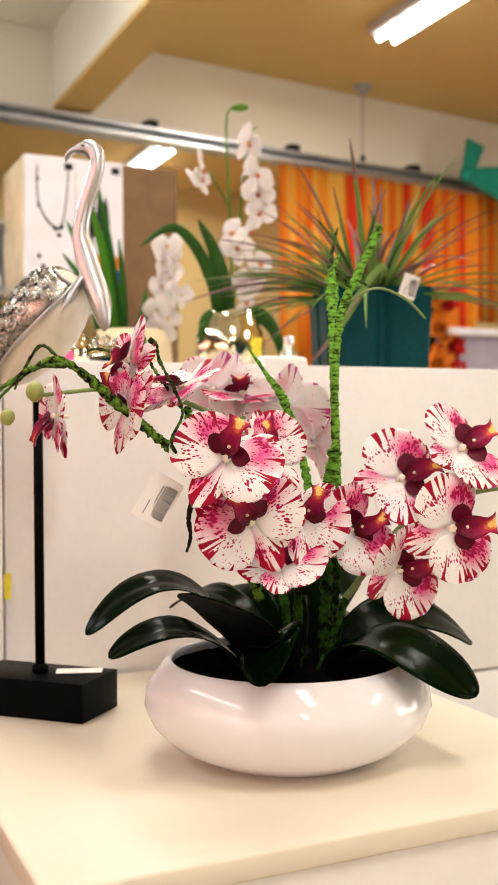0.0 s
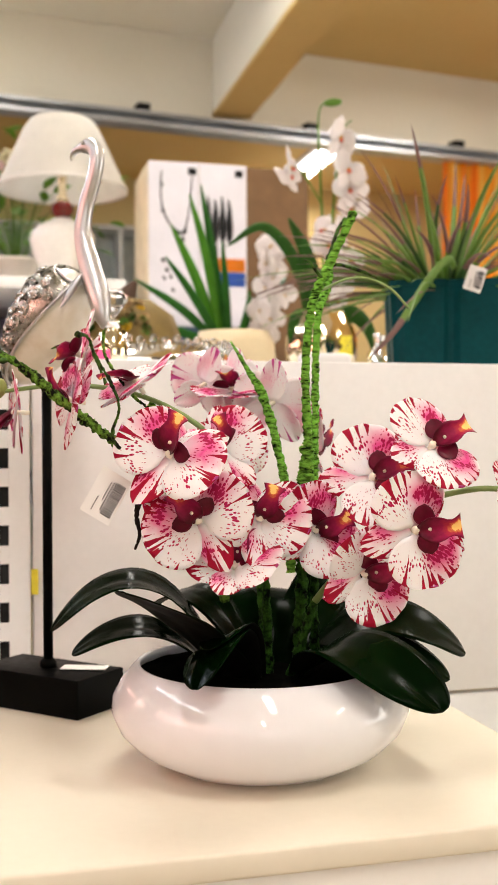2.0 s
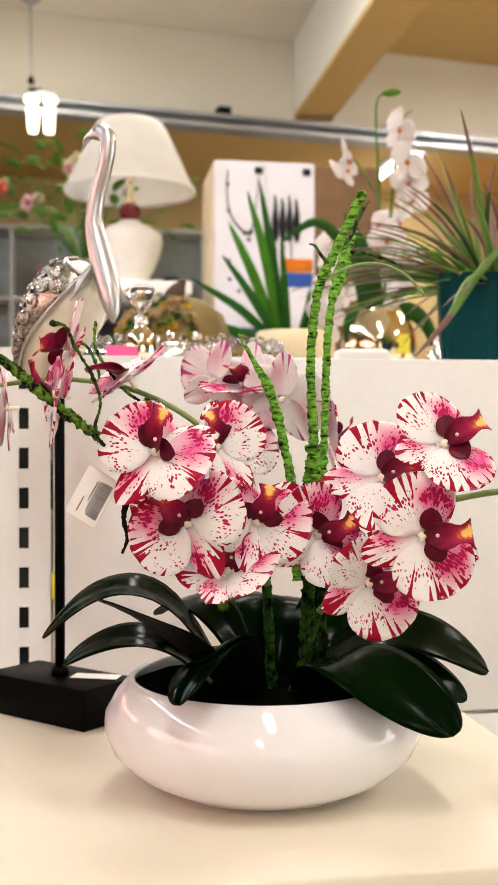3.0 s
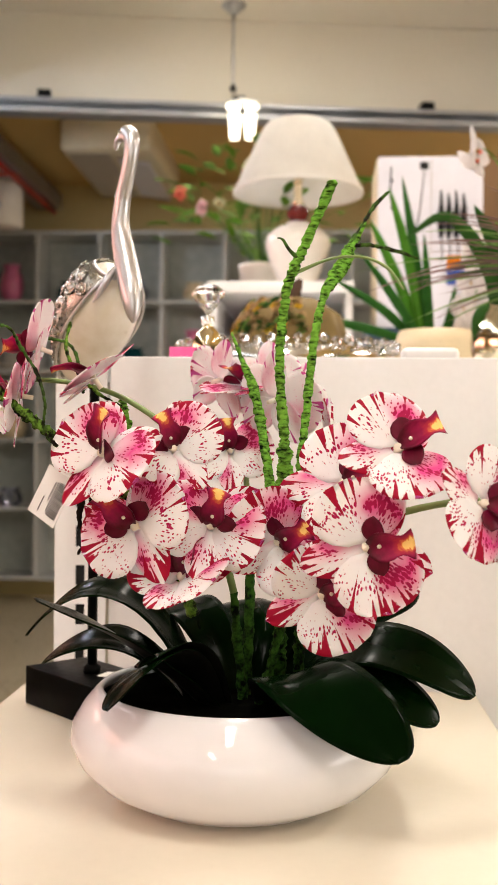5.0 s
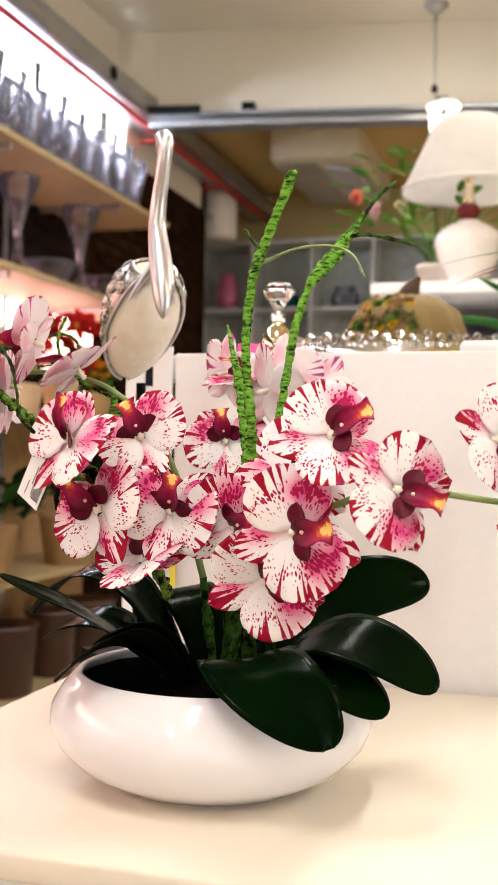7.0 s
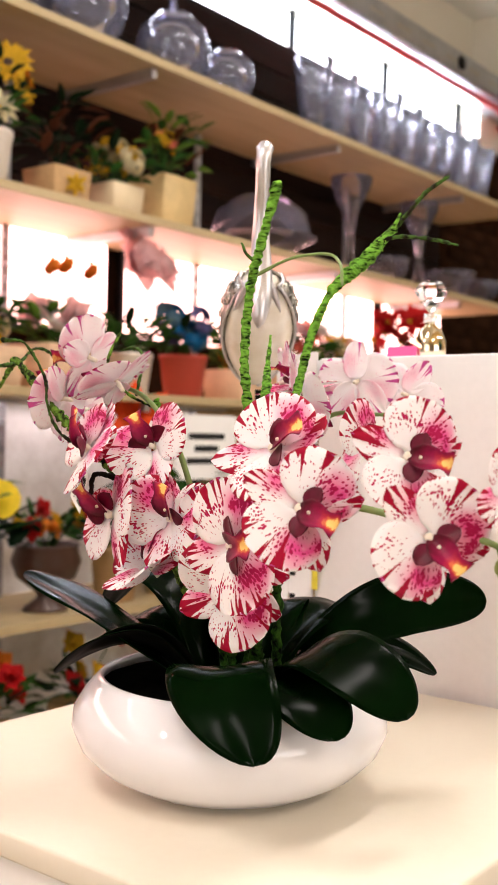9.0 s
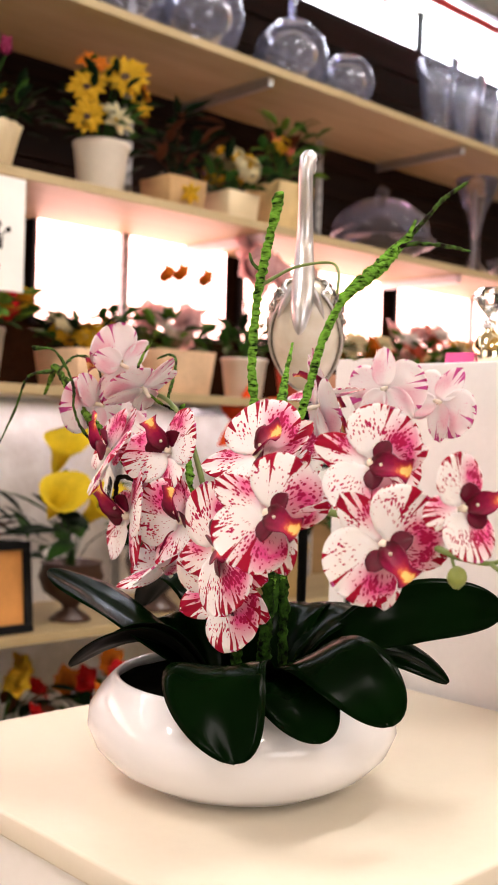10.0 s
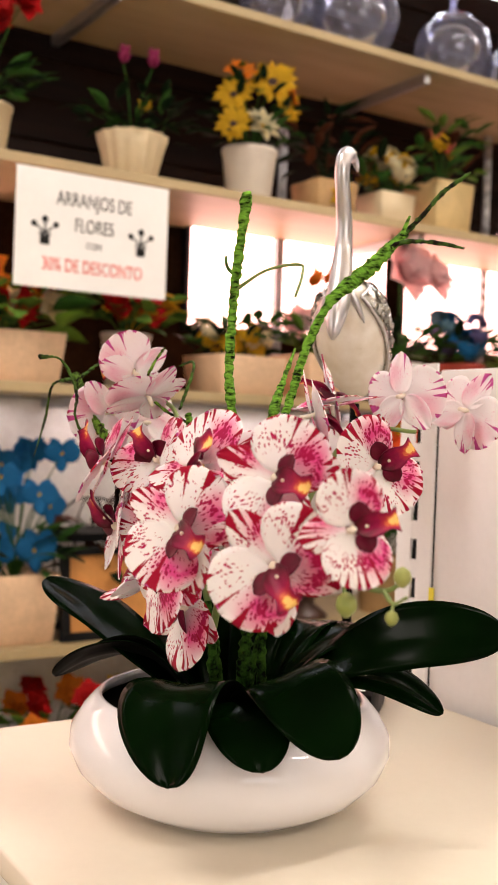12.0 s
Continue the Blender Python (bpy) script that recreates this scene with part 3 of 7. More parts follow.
def disc(r, z, rings=10, n=48, rough=0.003):
    bm = bmesh.new()
    last = [bm.verts.new((0, 0, z))]
    for k in range(1, rings + 1):
        ring = []
        for i in range(n):
            a, q = 2 * math.pi * i / n, r * k / rings
            ring.append(bm.verts.new((q * math.cos(a), q * math.sin(a), z + rough * noise.noise((q * math.cos(a) * 60, q * math.sin(a) * 60, 1)))))
        for i in range(n):
            j = (i + 1) % n
            bm.faces.new(list(dict.fromkeys((last[i % len(last)], ring[i], ring[j], last[j % len(last)]))))
        last = ring
    return bm


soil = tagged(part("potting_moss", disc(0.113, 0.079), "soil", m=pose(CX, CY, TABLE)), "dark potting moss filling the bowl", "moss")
orchid = thing("orchid", "artificial orchid with crimson-streaked white flowers and dark glossy leaves", "plant", at=pose(CX, CY, TABLE + 0.066))
O_INV = orchid.matrix_world.inverted()



def petal_blade(length, width, shape, cup, bend, ripple, seed, mirror=False):
    """A broad petal; mirrored print for the other side of the bloom."""
    bm = blade(length, width, 12, 12, shape, cup, bend, ripple, 3, 0.0003, seed)
    if mirror:
        for layer in (bm.loops.layers.uv["fan"], bm.loops.layers.uv["flat"]):
            for f in bm.faces:
                for p in f.loops:
                    p[layer].uv[0] *= -1
    return bm


PETALS, PETALS_MIRRORED = ([mesh_of("petal", petal_blade(0.046, 0.063, (0.86, 0.42), -0.07, 0.08, 0.014, s, flip), "petal", "petal_back") for s in range(4)] for flip in (False, True))
SEPALS = [mesh_of("sepal", petal_blade(0.046, 0.031, (0.80, 0.55), -0.12, 0.08, 0.020, 10 + s), "sepal_print", "petal_back") for s in range(4)]


def ball_mesh(r):
    bm = bmesh.new()
    bmesh.ops.create_icosphere(bm, subdivisions=2, radius=r)
    return bm


def lip_mesh():
    """Dark trilobed lip: two round ears beside the column, a cupped middle lobe with a waist and an anchor-shaped end."""
    bm = bmesh.new()
    fan = bm.loops.layers.uv.new("fan")
    # along the lip: distance, half width, rise
    rows = [(0.000, 0.0030, 0.003), (0.004, 0.0062, 0.003), (0.009, 0.0086, 0.0028), (0.014, 0.0090, 0.0025), (0.0185, 0.0078, 0.002), (0.0215, 0.0062, 0.0015), (0.0240, 0.0056, 0.0008), (0.0262, 0.0064, -0.0004), (0.0280, 0.0078, -0.0016), (0.0294, 0.0090, -0.0026)]
    cols, grid, tint = 10, {}, {}
    for i, (y, w, z) in enumerate(rows):
        k = max(0.0, (y - 0.022) / 0.0074)
        for j in range(cols + 1):
            u = 2 * j / cols - 1
            p = (u * w, y + k * (0.0014 * u * u - 0.0008), z + 0.55 * w * u * u * (1 - 0.75 * k) + k * 0.0022 * u * u)
            tint[i, j] = max(0.0, 0.06 + y / 0.0294 * 0.92 - 0.62 * u * u * (0.4 + 0.6 * k) - 0.16 * max(0.0, k - 0.75) * 4)
            for skin in (0, 1):
                grid[skin, i, j] = bm.verts.new((p[0], p[1], p[2] + (0.0005 if skin == 0 else -0.0005)))
    last = len(rows) - 1
    quads = [[(q, i, j), (q, i, j + 1), (q, i + 1, j + 1), (q, i + 1, j)][:: 1 if q == 0 else -1] for q in (0, 1) for i in range(last) for j in range(cols)]
    rim = [(i, cols) for i in range(last)] + [(last, j) for j in range(cols, 0, -1)] + [(i, 0) for i in range(last, 0, -1)] + [(0, j) for j in range(cols)]
    quads += [[(0, *p), (1, *p), (1, *q), (0, *q)] for p, q in zip(rim, rim[1:] + rim[:1])]
    for keys in quads:
        f = bm.faces.new([grid[k] for k in keys])
        for p, k in zip(f.loops, keys):
            p[fan].uv = (0, tint[k[1:]])
    for s in (-1, 1):
        ear = blade(0.0160, 0.0150, 8, 8, (0.92, 0.50), 0.25, 0.10, 0.0, 3, 0.0009)
        bmesh.ops.transform(ear, matrix=pose(s * 0.0020, 0.0040, 0.0006, 12, -s * 6, -s * 80), verts=ear.verts)
        made = {v: bm.verts.new(v.co) for v in ear.verts}
        efan = ear.loops.layers.uv["fan"]
        for f in ear.faces:
            g = bm.faces.new([made[v] for v in f.verts])
            for p, q in zip(g.loops, f.loops):
                p[fan].uv = (0, 0.30 - 0.24 * q[efan].uv[1])
        ear.free()
    bmesh.ops.recalc_face_normals(bm, faces=bm.faces[:])
    return mesh_of("lip", bm, "lip")


CALLUS = mesh_of("callus", ball_mesh(0.0013), "column")
LIP = lip_mesh()
COLUMN = mesh_of("flower", tube([(0, 0, -0.012, 0.0022), (0, 0, 0.0, 0.0026), (0, 0, 0.0030, 0.0036), (0, 0, 0.0058, 0.0035), (0, 0, 0.0078, 0.0012)], 3, 10), "column")


def flower(p, az, el, lip, size=0.95, seed=0, open_=1.0):
    """One bloom under the orchid: a pale column that carries petals, sepals and a lip."""
    r = random.Random(seed * 7 + 1)
    f = part("flower", COLUMN, None, orchid, m=O_INV @ facing(p, az, el, lip, size))
    j = lambda a: r.uniform(-a, a)
    # +Y is the lip's side; two broad petals to the sides, three sepals behind
    for k, (turn, lift) in enumerate(((-88, 12), (88, 12))):
        part("petal", (PETALS_MIRRORED if turn < 0 else PETALS)[r.randrange(4)], None, f, m=pose(0, 0, 0.0018, 0, 0, turn + j(4)) @ pose(0, 0.002, 0, lift * open_ + j(5), j(5), 0))
    for turn, lift in ((180, 8), (-138 + 95, 4), (138 - 95, 4)):
        part("sepal", SEPALS[r.randrange(4)], None, f, m=pose(0, 0, -0.0012, 0, 0, turn + j(6)) @ pose(0, 0.002, 0, lift * open_ + j(6), j(7), 0))
    lip_part = part("lip", LIP, None, f, "velvety dark crimson lip with a golden anchor-shaped tip", m=pose(0, 0.003, 0.004, 46 + j(8), j(6), j(6)) @ Matrix.Scale(1.15, 4))
    part("callus", CALLUS, None, lip_part, m=pose(0, 0.0085, 0.0040))
    return f


FLOWERS = [
    ((0.371, 0.816, 1.226), -114, 24, 30, 1.0),
    ((0.394, 0.821, 1.174), -110, 7, -32, 0.98),
    ((0.417, 0.843, 1.230), -77, 24, -35, 0.86),
    ((0.447, 0.835, 1.174), -86, 6, 14, 0.92),
    ((0.426, 0.833, 1.134), -105, 50, 20, 0.90),
    ((0.451, 0.957, 1.228), -85, 22, -4, 0.80),
    ((0.580, 0.790, 1.231), -76, 36, 78, 0.95),
    ((0.559, 0.775, 1.166), -90, 2, 74, 1.0),
    ((0.529, 0.811, 1.129), -82, -10, 62, 0.95),
    ((0.631, 0.749, 1.197), -53, 9, 122, 0.85),
    ((0.714, 0.762, 1.185), -41, 0, 138, 0.82),
    ((0.753, 0.783, 1.208), -5, 12, 85, 0.68),
    ((0.690, 0.777, 1.231), -40, 11, 112, 0.79),
    ((0.538, 0.974, 1.233), -10, 10, 52, 0.90),
    ((0.462, 0.985, 1.283), -120, 80, 176, 0.88),
    ((0.545, 0.830, 1.205), -95, 22, 85, 1.0),
    ((0.497, 0.838, 1.163), -92, 0, 60, 0.92),
    ((0.480, 1.048, 1.293), 112, 5, 185, 0.82),
    ((0.500, 1.105, 1.283), 100, -5, 150, 0.82),
    ((0.308, 0.870, 1.308), -176, 20, 120, 0.84),
    ((0.298, 0.850, 1.270), -170, 8, 10, 0.84),
    ((0.257, 0.910, 1.262), 178, 0, 200, 0.80),
    ((0.352, 0.864, 1.285), -165, 55, 180, 0.85),
    ((0.490, 0.945, 1.272), 58, 12, 170, 0.90),
    ((0.437, 1.000, 1.292), 54, 16, 160, 0.82),
]
for i, (p, az, el, lip, size) in enumerate(FLOWERS):
    # some blooms hold their petals half folded forward
    flower(p, az, el, lip, size, i, 2.3 if i in (2, 3, 4, 8, 16) else 1.0)


def limb(name, pts, mat, lumps=0.0, n=8, label="", steps=6, grain=90):
    bm = tube([(x, y, z, r) for x, y, z, r in pts], steps, n, None, lumps, grain)
    bmesh.ops.transform(bm, matrix=O_INV, verts=bm.verts)
    return part(name, bm, mat, orchid, label)


Z0 = TABLE + 0.06
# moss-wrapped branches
# branch feet wear the shaded copy, for the shadow under the leaves
limb("branch_foot", [(0.495, 0.882, Z0, 0.0040), (0.497, 0.883, 1.07, 0.0046), (0.4995, 0.883, 1.135, 0.0050)], "moss_shaded", 0.8, 12, "", 24, 260)
limb("branch", [(0.499, 0.884, 1.13, 0.0044), (0.501, 0.880, 1.185, 0.0058), (0.500, 0.870, 1.225, 0.0058), (0.500, 0.867, 1.238, 0.0040), (0.496, 0.860, 1.296, 0.0034), (0.501, 0.858, 1.351, 0.0033), (0.514, 0.853, 1.384, 0.0036), (0.533, 0.847, 1.426, 0.0036), (0.5345, 0.8465, 1.4285, 0.0023)], "moss", 0.60, 14, "branch wrapped in bright green moss", 34, 260)
limb("branch_foot", [(0.512, 0.890, Z0, 0.0034), (0.512, 0.889, 1.07, 0.0036), (0.512, 0.888, 1.135, 0.0038)], "moss_shaded", 0.8, 12, "", 24, 260)
limb("branch", [(0.512, 0.888, 1.13, 0.0034), (0.511, 0.884, 1.20, 0.0034), (0.515, 0.892, 1.245, 0.0033), (0.519, 0.904, 1.290, 0.0033), (0.523, 0.913, 1.325, 0.0033), (0.530, 0.926, 1.357, 0.0034), (0.538, 0.940, 1.374, 0.0050), (0.546, 0.954, 1.388, 0.0066), (0.553, 0.968, 1.405, 0.0044), (0.560, 0.978, 1.416, 0.0018)], "moss", 0.60, 14, "branch wrapped in bright green moss", 30, 260)
limb("twig", [(0.550, 0.963, 1.402, 0.0026), (0.562, 0.984, 1.424, 0.0019), (0.575, 1.000, 1.448, 0.0017), (0.588, 1.016, 1.464, 0.0013)], "twig", 0.9, 8, "dark bare twig", 30, 420)
limb("twig", [(0.545, 0.958, 1.392, 0.0026), (0.556, 0.972, 1.408, 0.0024), (0.566, 0.975, 1.428, 0.0008)], "moss", 0.4, 6)
limb("twig", [(0.550, 0.964, 1.403, 0.0024), (0.566, 0.973, 1.408, 0.0019), (0.590, 0.983, 1.405, 0.0016), (0.612, 0.989, 1.399, 0.0010)], "twig", 0.9, 8, "", 26, 420)
limb("twig", [(0.506, 0.856, 1.364, 0.0016), (0.535, 0.865, 1.377, 0.0011), (0.560, 0.877, 1.380, 0.0012), (0.578, 0.868, 1.370, 0.0013), (0.589, 0.855, 1.352, 0.0011)], "stem_green", 0.2, 6)
limb("branch", [(0.492, 0.892, 1.12, 0.0040), (0.488, 0.898, 1.20, 0.0041), (0.475, 0.916, 1.272, 0.0038), (0.462, 0.935, 1.305, 0.0023), (0.452, 0.951, 1.329, 0.0009)], "moss", 0.60, 12, "", 34, 260)
# left mossy twig that carries the far blooms
limb("branch", [(0.430, 0.880, 1.10, 0.0042), (0.395, 0.862, 1.175, 0.0040), (0.345, 0.845, 1.225, 0.0040), (0.297, 0.838, 1.262, 0.0038), (0.249, 0.840, 1.302, 0.0030), (0.225, 0.850, 1.300, 0.0022), (0.195, 0.860, 1.280, 0.0014)], "moss_brown", 0.8, 12, "branch wrapped in dark and green moss", 34, 260)
limb("twig", [(0.246, 0.836, 1.301, 0.0017), (0.215, 0.828, 1.295, 0.0012), (0.180, 0.835, 1.262, 0.0011), (0.139, 0.840, 1.223, 0.0007)], "twig", 0.9, 8, "", 20, 420)
limb("twig", [(0.345, 0.842, 1.222, 0.0016), (0.326, 0.822, 1.240, 0.0014), (0.329, 0.805, 1.263, 0.0013), (0.323, 0.808, 1.283, 0.0012), (0.311, 0.806, 1.303, 0.0013), (0.305, 0.797, 1.316, 0.0013), (0.296, 0.784, 1.317, 0.0018), (0.2945, 0.782, 1.317, 0.0006)], "twig", 0.9, 8, "dark mossy twig", 22, 420)
limb("twig", [(0.385, 0.895, 1.19, 0.0030), (0.374, 0.897, 1.24, 0.0034), (0.369, 0.896, 1.268, 0.0030), (0.3685, 0.896, 1.270, 0.0012)], "moss", 0.9, 10, "", 24, 300)
limb("twig", [(0.371, 0.896, 1.262, 0.0014), (0.352, 0.880, 1.274, 0.0012), (0.337, 0.870, 1.290, 0.0012), (0.327, 0.877, 1.309, 0.0015), (0.327, 0.889, 1.328, 0.0012), (0.327, 0.892, 1.331, 0.0005)], "moss_brown", 0.9, 8, "", 20, 420)
limb("twig", [(0.511, 0.854, 1.374, 0.0018), (0.503, 0.851, 1.381, 0.0013), (0.498, 0.852, 1.389, 0.0011), (0.494, 0.855, 1.391, 0.0006)], "twig", 0.3, 6)
limb("twig", [(0.372, 0.846, 1.203, 0.0024), (0.354, 0.838, 1.205, 0.0018), (0.349, 0.838, 1.190, 0.0017), (0.347, 0.840, 1.176, 0.0017), (0.350, 0.843, 1.162, 0.0016), (0.346, 0.842, 1.150, 0.0009)], "root", 0.8, 8, "dark bare aerial root", 12, 300)
for pts in ([(0.246, 0.842, 1.302, 0.0016), (0.236, 0.870, 1.318, 0.0014), (0.232, 0.895, 1.312, 0.0013), (0.222, 0.915, 1.285, 0.0009)], [(0.335, 0.905, 1.275, 0.0016), (0.322, 0.925, 1.312, 0.0014), (0.300, 0.935, 1.322, 0.0012), (0.286, 0.930, 1.318, 0.0007)]):
    limb("twig", pts, "twig", 0.9, 8, "", 20, 420)
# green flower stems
# stem feet are coloured dark for the same leaf shadow
limb("stem_foot", [(0.470, 0.885, Z0, 0.0036), ((0.470 + 0.462) / 2, (0.885 + 0.868) / 2, (Z0 + 1.12) / 2, 0.0040), (0.462, 0.868, 1.12, 0.0032)], "moss_shaded", 0.6, 10, "", 14, 260)
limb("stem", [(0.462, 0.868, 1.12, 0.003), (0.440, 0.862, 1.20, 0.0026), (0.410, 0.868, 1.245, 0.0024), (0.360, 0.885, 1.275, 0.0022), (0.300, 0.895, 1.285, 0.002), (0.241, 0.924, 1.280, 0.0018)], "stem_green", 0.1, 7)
limb("stem_foot", [(0.478, 0.870, Z0, 0.0036), ((0.478 + 0.500) / 2, (0.870 + 0.850) / 2, (Z0 + 1.10) / 2, 0.0040), (0.500, 0.850, 1.10, 0.0032)], "moss_shaded", 0.6, 10, "", 14, 260)
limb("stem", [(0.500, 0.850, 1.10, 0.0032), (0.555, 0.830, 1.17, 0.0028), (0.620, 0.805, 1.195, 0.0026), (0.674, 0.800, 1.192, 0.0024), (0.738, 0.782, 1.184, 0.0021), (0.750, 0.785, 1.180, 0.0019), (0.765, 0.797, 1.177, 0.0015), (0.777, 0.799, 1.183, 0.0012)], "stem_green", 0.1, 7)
limb("stem_foot", [(0.470, 0.895, Z0, 0.0036), ((0.470 + 0.472) / 2, (0.895 + 0.930) / 2, (Z0 + 1.15) / 2, 0.0040), (0.472, 0.930, 1.15, 0.0032)], "moss_shaded", 0.6, 10, "", 14, 260)
limb("stem", [(0.472, 0.930, 1.15, 0.0028), (0.462, 0.985, 1.235, 0.0024), (0.475, 1.020, 1.262, 0.0022), (0.525, 1.025, 1.262, 0.0018)], "stem_green", 0.1, 7)

limb("stem", [(0.765, 0.797, 1.177, 0.0014), (0.780, 0.791, 1.173, 0.0012), (0.797, 0.785, 1.179, 0.0009)], "stem_green", 0.2, 6)
limb("stem", [(0.780, 0.791, 1.173, 0.0010), (0.785, 0.786, 1.170, 0.0008)], "stem_green", 0.2, 6)
limb("stem", [(0.750, 0.785, 1.180, 0.0013), (0.748, 0.784, 1.178, 0.0010), (0.752, 0.782, 1.172, 0.0010)], "stem_green", 0.2, 6)


def bud(x, y, z, r):
    bm = tube([(x, y, z - r * 1.2, r * 0.3), (x, y, z - r * 0.6, r * 0.85), (x, y, z, r), (x, y, z + r * 0.7, r * 0.75), (x, y, z + r * 1.1, r * 0.15)], 4, 12)
    bmesh.ops.transform(bm, matrix=O_INV, verts=bm.verts)
    return part("bud", bm, "bud_green", orchid, "round yellow-green bud")


bud(0.753, 0.782, 1.169, 0.0058)
bud(0.777, 0.799, 1.186, 0.0047)
bud(0.785, 0.786, 1.167, 0.0034)
bud(0.241, 0.924, 1.284, 0.0076)
bud(0.214, 0.905, 1.262, 0.0060)
# leaves: base, tip and half width
LEAVES = [
    ((0.440, 0.900), (0.284, 0.925, 1.073), 0.058, 0.070, 0.20, 0.0),
    ((0.432, 0.893), (0.301, 0.914, 1.053), 0.048, 0.040, 0.24, 0.0),
    ((0.452, 0.880), (0.330, 0.783, 1.124), 0.072, 0.012, 0.10, 0.0),
    ((0.450, 0.880), (0.382, 0.772, 1.051), 0.052, 0.040, -0.45, 0.0),
    ((0.500, 0.890), (0.582, 0.772, 1.020), 0.080, 0.050, -0.15, 0.030),
    ((0.488, 0.886), (0.646, 0.864, 1.045), 0.066, 0.048, -0.40, 0.0),
    ((0.488, 0.884), (0.613, 0.826, 1.032), 0.060, 0.036, -0.25, 0.006),
    ((0.480, 0.905), (0.619, 1.042, 1.105), 0.060, 0.033, -0.85, 0.0),
    ((0.484, 0.900), (0.594, 1.003, 1.046), 0.040, 0.040, -0.45, 0.0),
    ((0.455, 0.880), (0.400, 0.800, 1.075), 0.046, 0.030, -0.40, 0.0),
    ((0.470, 0.910), (0.440, 1.000, 1.090), 0.060, 0.030, 0.10, 0.0),
    ((0.462, 0.905), (0.385, 0.985, 1.080), 0.056, 0.045, 0.10, 0.0),
    ((0.476, 0.910), (0.505, 1.015, 1.085), 0.058, 0.035, -0.10, 0.0),
]


def leaf(base, tip, width, arch, roll, sweep, seed):
    """Strap leaf from the crown to its tip: narrow foot, broad blunt end, a shallow keel."""
    b, t = Vector((*base, TABLE + 0.060)), Vector(tip)
    d = t - b
    flat = Vector((d.x, d.y, 0)).normalized()
    side = Vector((flat.y, -flat.x, 0))
    rows, cols, bm, g = 22, 10, bmesh.new(), {}
    for i in range(rows + 1):
        s = 1 - (1 - i / rows) ** 1.6
        w = width / 2 * ((0.42 + 0.58 * math.sin(math.pi / 2 * min(1, s / 0.62))) if s < 0.62 else max(0.0, 1 - ((s - 0.62) / 0.38) ** 2.5) ** 0.5 * 0.999 + 0.001)
        lift = arch * 4 * s * (1 - s) * (1.15 - 0.3 * s)
        c = b + d * s + Vector((0, 0, lift)) + side * (sweep * 4 * s * (1 - s))
        tang = (d + Vector((0, 0, arch * 4 * (1 - 2 * s)))).normalized()
        nrm = side.cross(tang).normalized()
        if nrm.z < 0:
            nrm = -nrm
        q = roll * min(1, s * 1.8)
        tw, nt = side * math.cos(q) + nrm * math.sin(q), nrm * math.cos(q) - side * math.sin(q)
        for j in range(cols + 1):
            u = 2 * j / cols - 1
            keel = 0.16 * w * (abs(u) ** 1.3) * (1 - 0.5 * s) - 0.05 * w * u * u * s
            bow = 0.0018 * noise.noise((s * 4, u * 2, seed * 3.1))
            p = c + tw * (u * w) + nt * (keel + bow)
            th = 0.0011 * (1 - 0.7 * max(abs(u), s**3))
            g[0, i, j], g[1, i, j] = bm.verts.new(p + nt * th), bm.verts.new(p - nt * th)
    for skin in (0, 1):
        for i in range(rows):
            for j in range(cols):
                f = bm.faces.new([g[skin, i, j], g[skin, i, j + 1], g[skin, i + 1, j + 1], g[skin, i + 1, j]][:: 1 if skin == 0 else -1])
                f.material_index = skin
    rim = [(i, cols) for i in range(rows)] + [(rows, j) for j in range(cols, 0, -1)] + [(i, 0) for i in range(rows, 0, -1)] + [(0, j) for j in range(cols)]
    for p, q in zip(rim, rim[1:] + rim[:1]):
        bm.faces.new((g[(0, *p)], g[(1, *p)], g[(1, *q)], g[(0, *q)]))
    bmesh.ops.recalc_face_normals(bm, faces=bm.faces[:])
    bmesh.ops.transform(bm, matrix=O_INV, verts=bm.verts)
    return part("leaf", bm, ("leaf_green", "leaf_under"), orchid)


for i, spec in enumerate(LEAVES):
    leaf(*spec, i)

# ---- bird sculpture ----
PX, PY, HEAD = 0.2945, 1.1400, -45.5
bird = thing("bird_sculpture", "silver and pearl crane sculpture on a black post and plinth", "sculpture", at=pose(PX, PY, TABLE, 0, 0, HEAD))
part("plinth", box(-0.072, -0.0375, 0, 0.072, 0.0375, 0.040, 0.0012), "black_wood", bird, "black wooden plinth")
part("post", lathe([(0, 0.039), (0.0052, 0.039), (0.0052, 0.335), (0, 0.335)], 16), "black_wood", bird)
part("collar", lathe([(0, 0.040), (0.009, 0.040), (0.009, 0.046), (0.006, 0.049), (0, 0.049)], 20), "black_wood", bird)
B_MID, B_LONG, B_SHORT = Vector((0.004, -0.004, 0.400)), 0.071, 0.0385
B_TURN = Matrix.Rotation(radians(-3), 3, "Z") @ Matrix.Rotation(radians(-50), 3, "Y")


def egg_point(a, c, k=1.0):
    """A point of the egg body: a along its axis from tail (-90) to chest (90), c round it, 0 up."""
    a, c = radians(a), radians(c)
    r = math.cos(a) * (1.0 + 0.20 * math.sin(a))
    return B_MID + B_TURN @ Vector((math.sin(a) * B_LONG * k, r * math.sin(c) * B_SHORT * k, r * math.cos(c) * B_SHORT * k))


def wing_edge(a):
    """How far down the flank the wing reaches: low by the neck, high at the tail."""
    return 84 + 46 * ((a + 84) / 146) ** 1.2


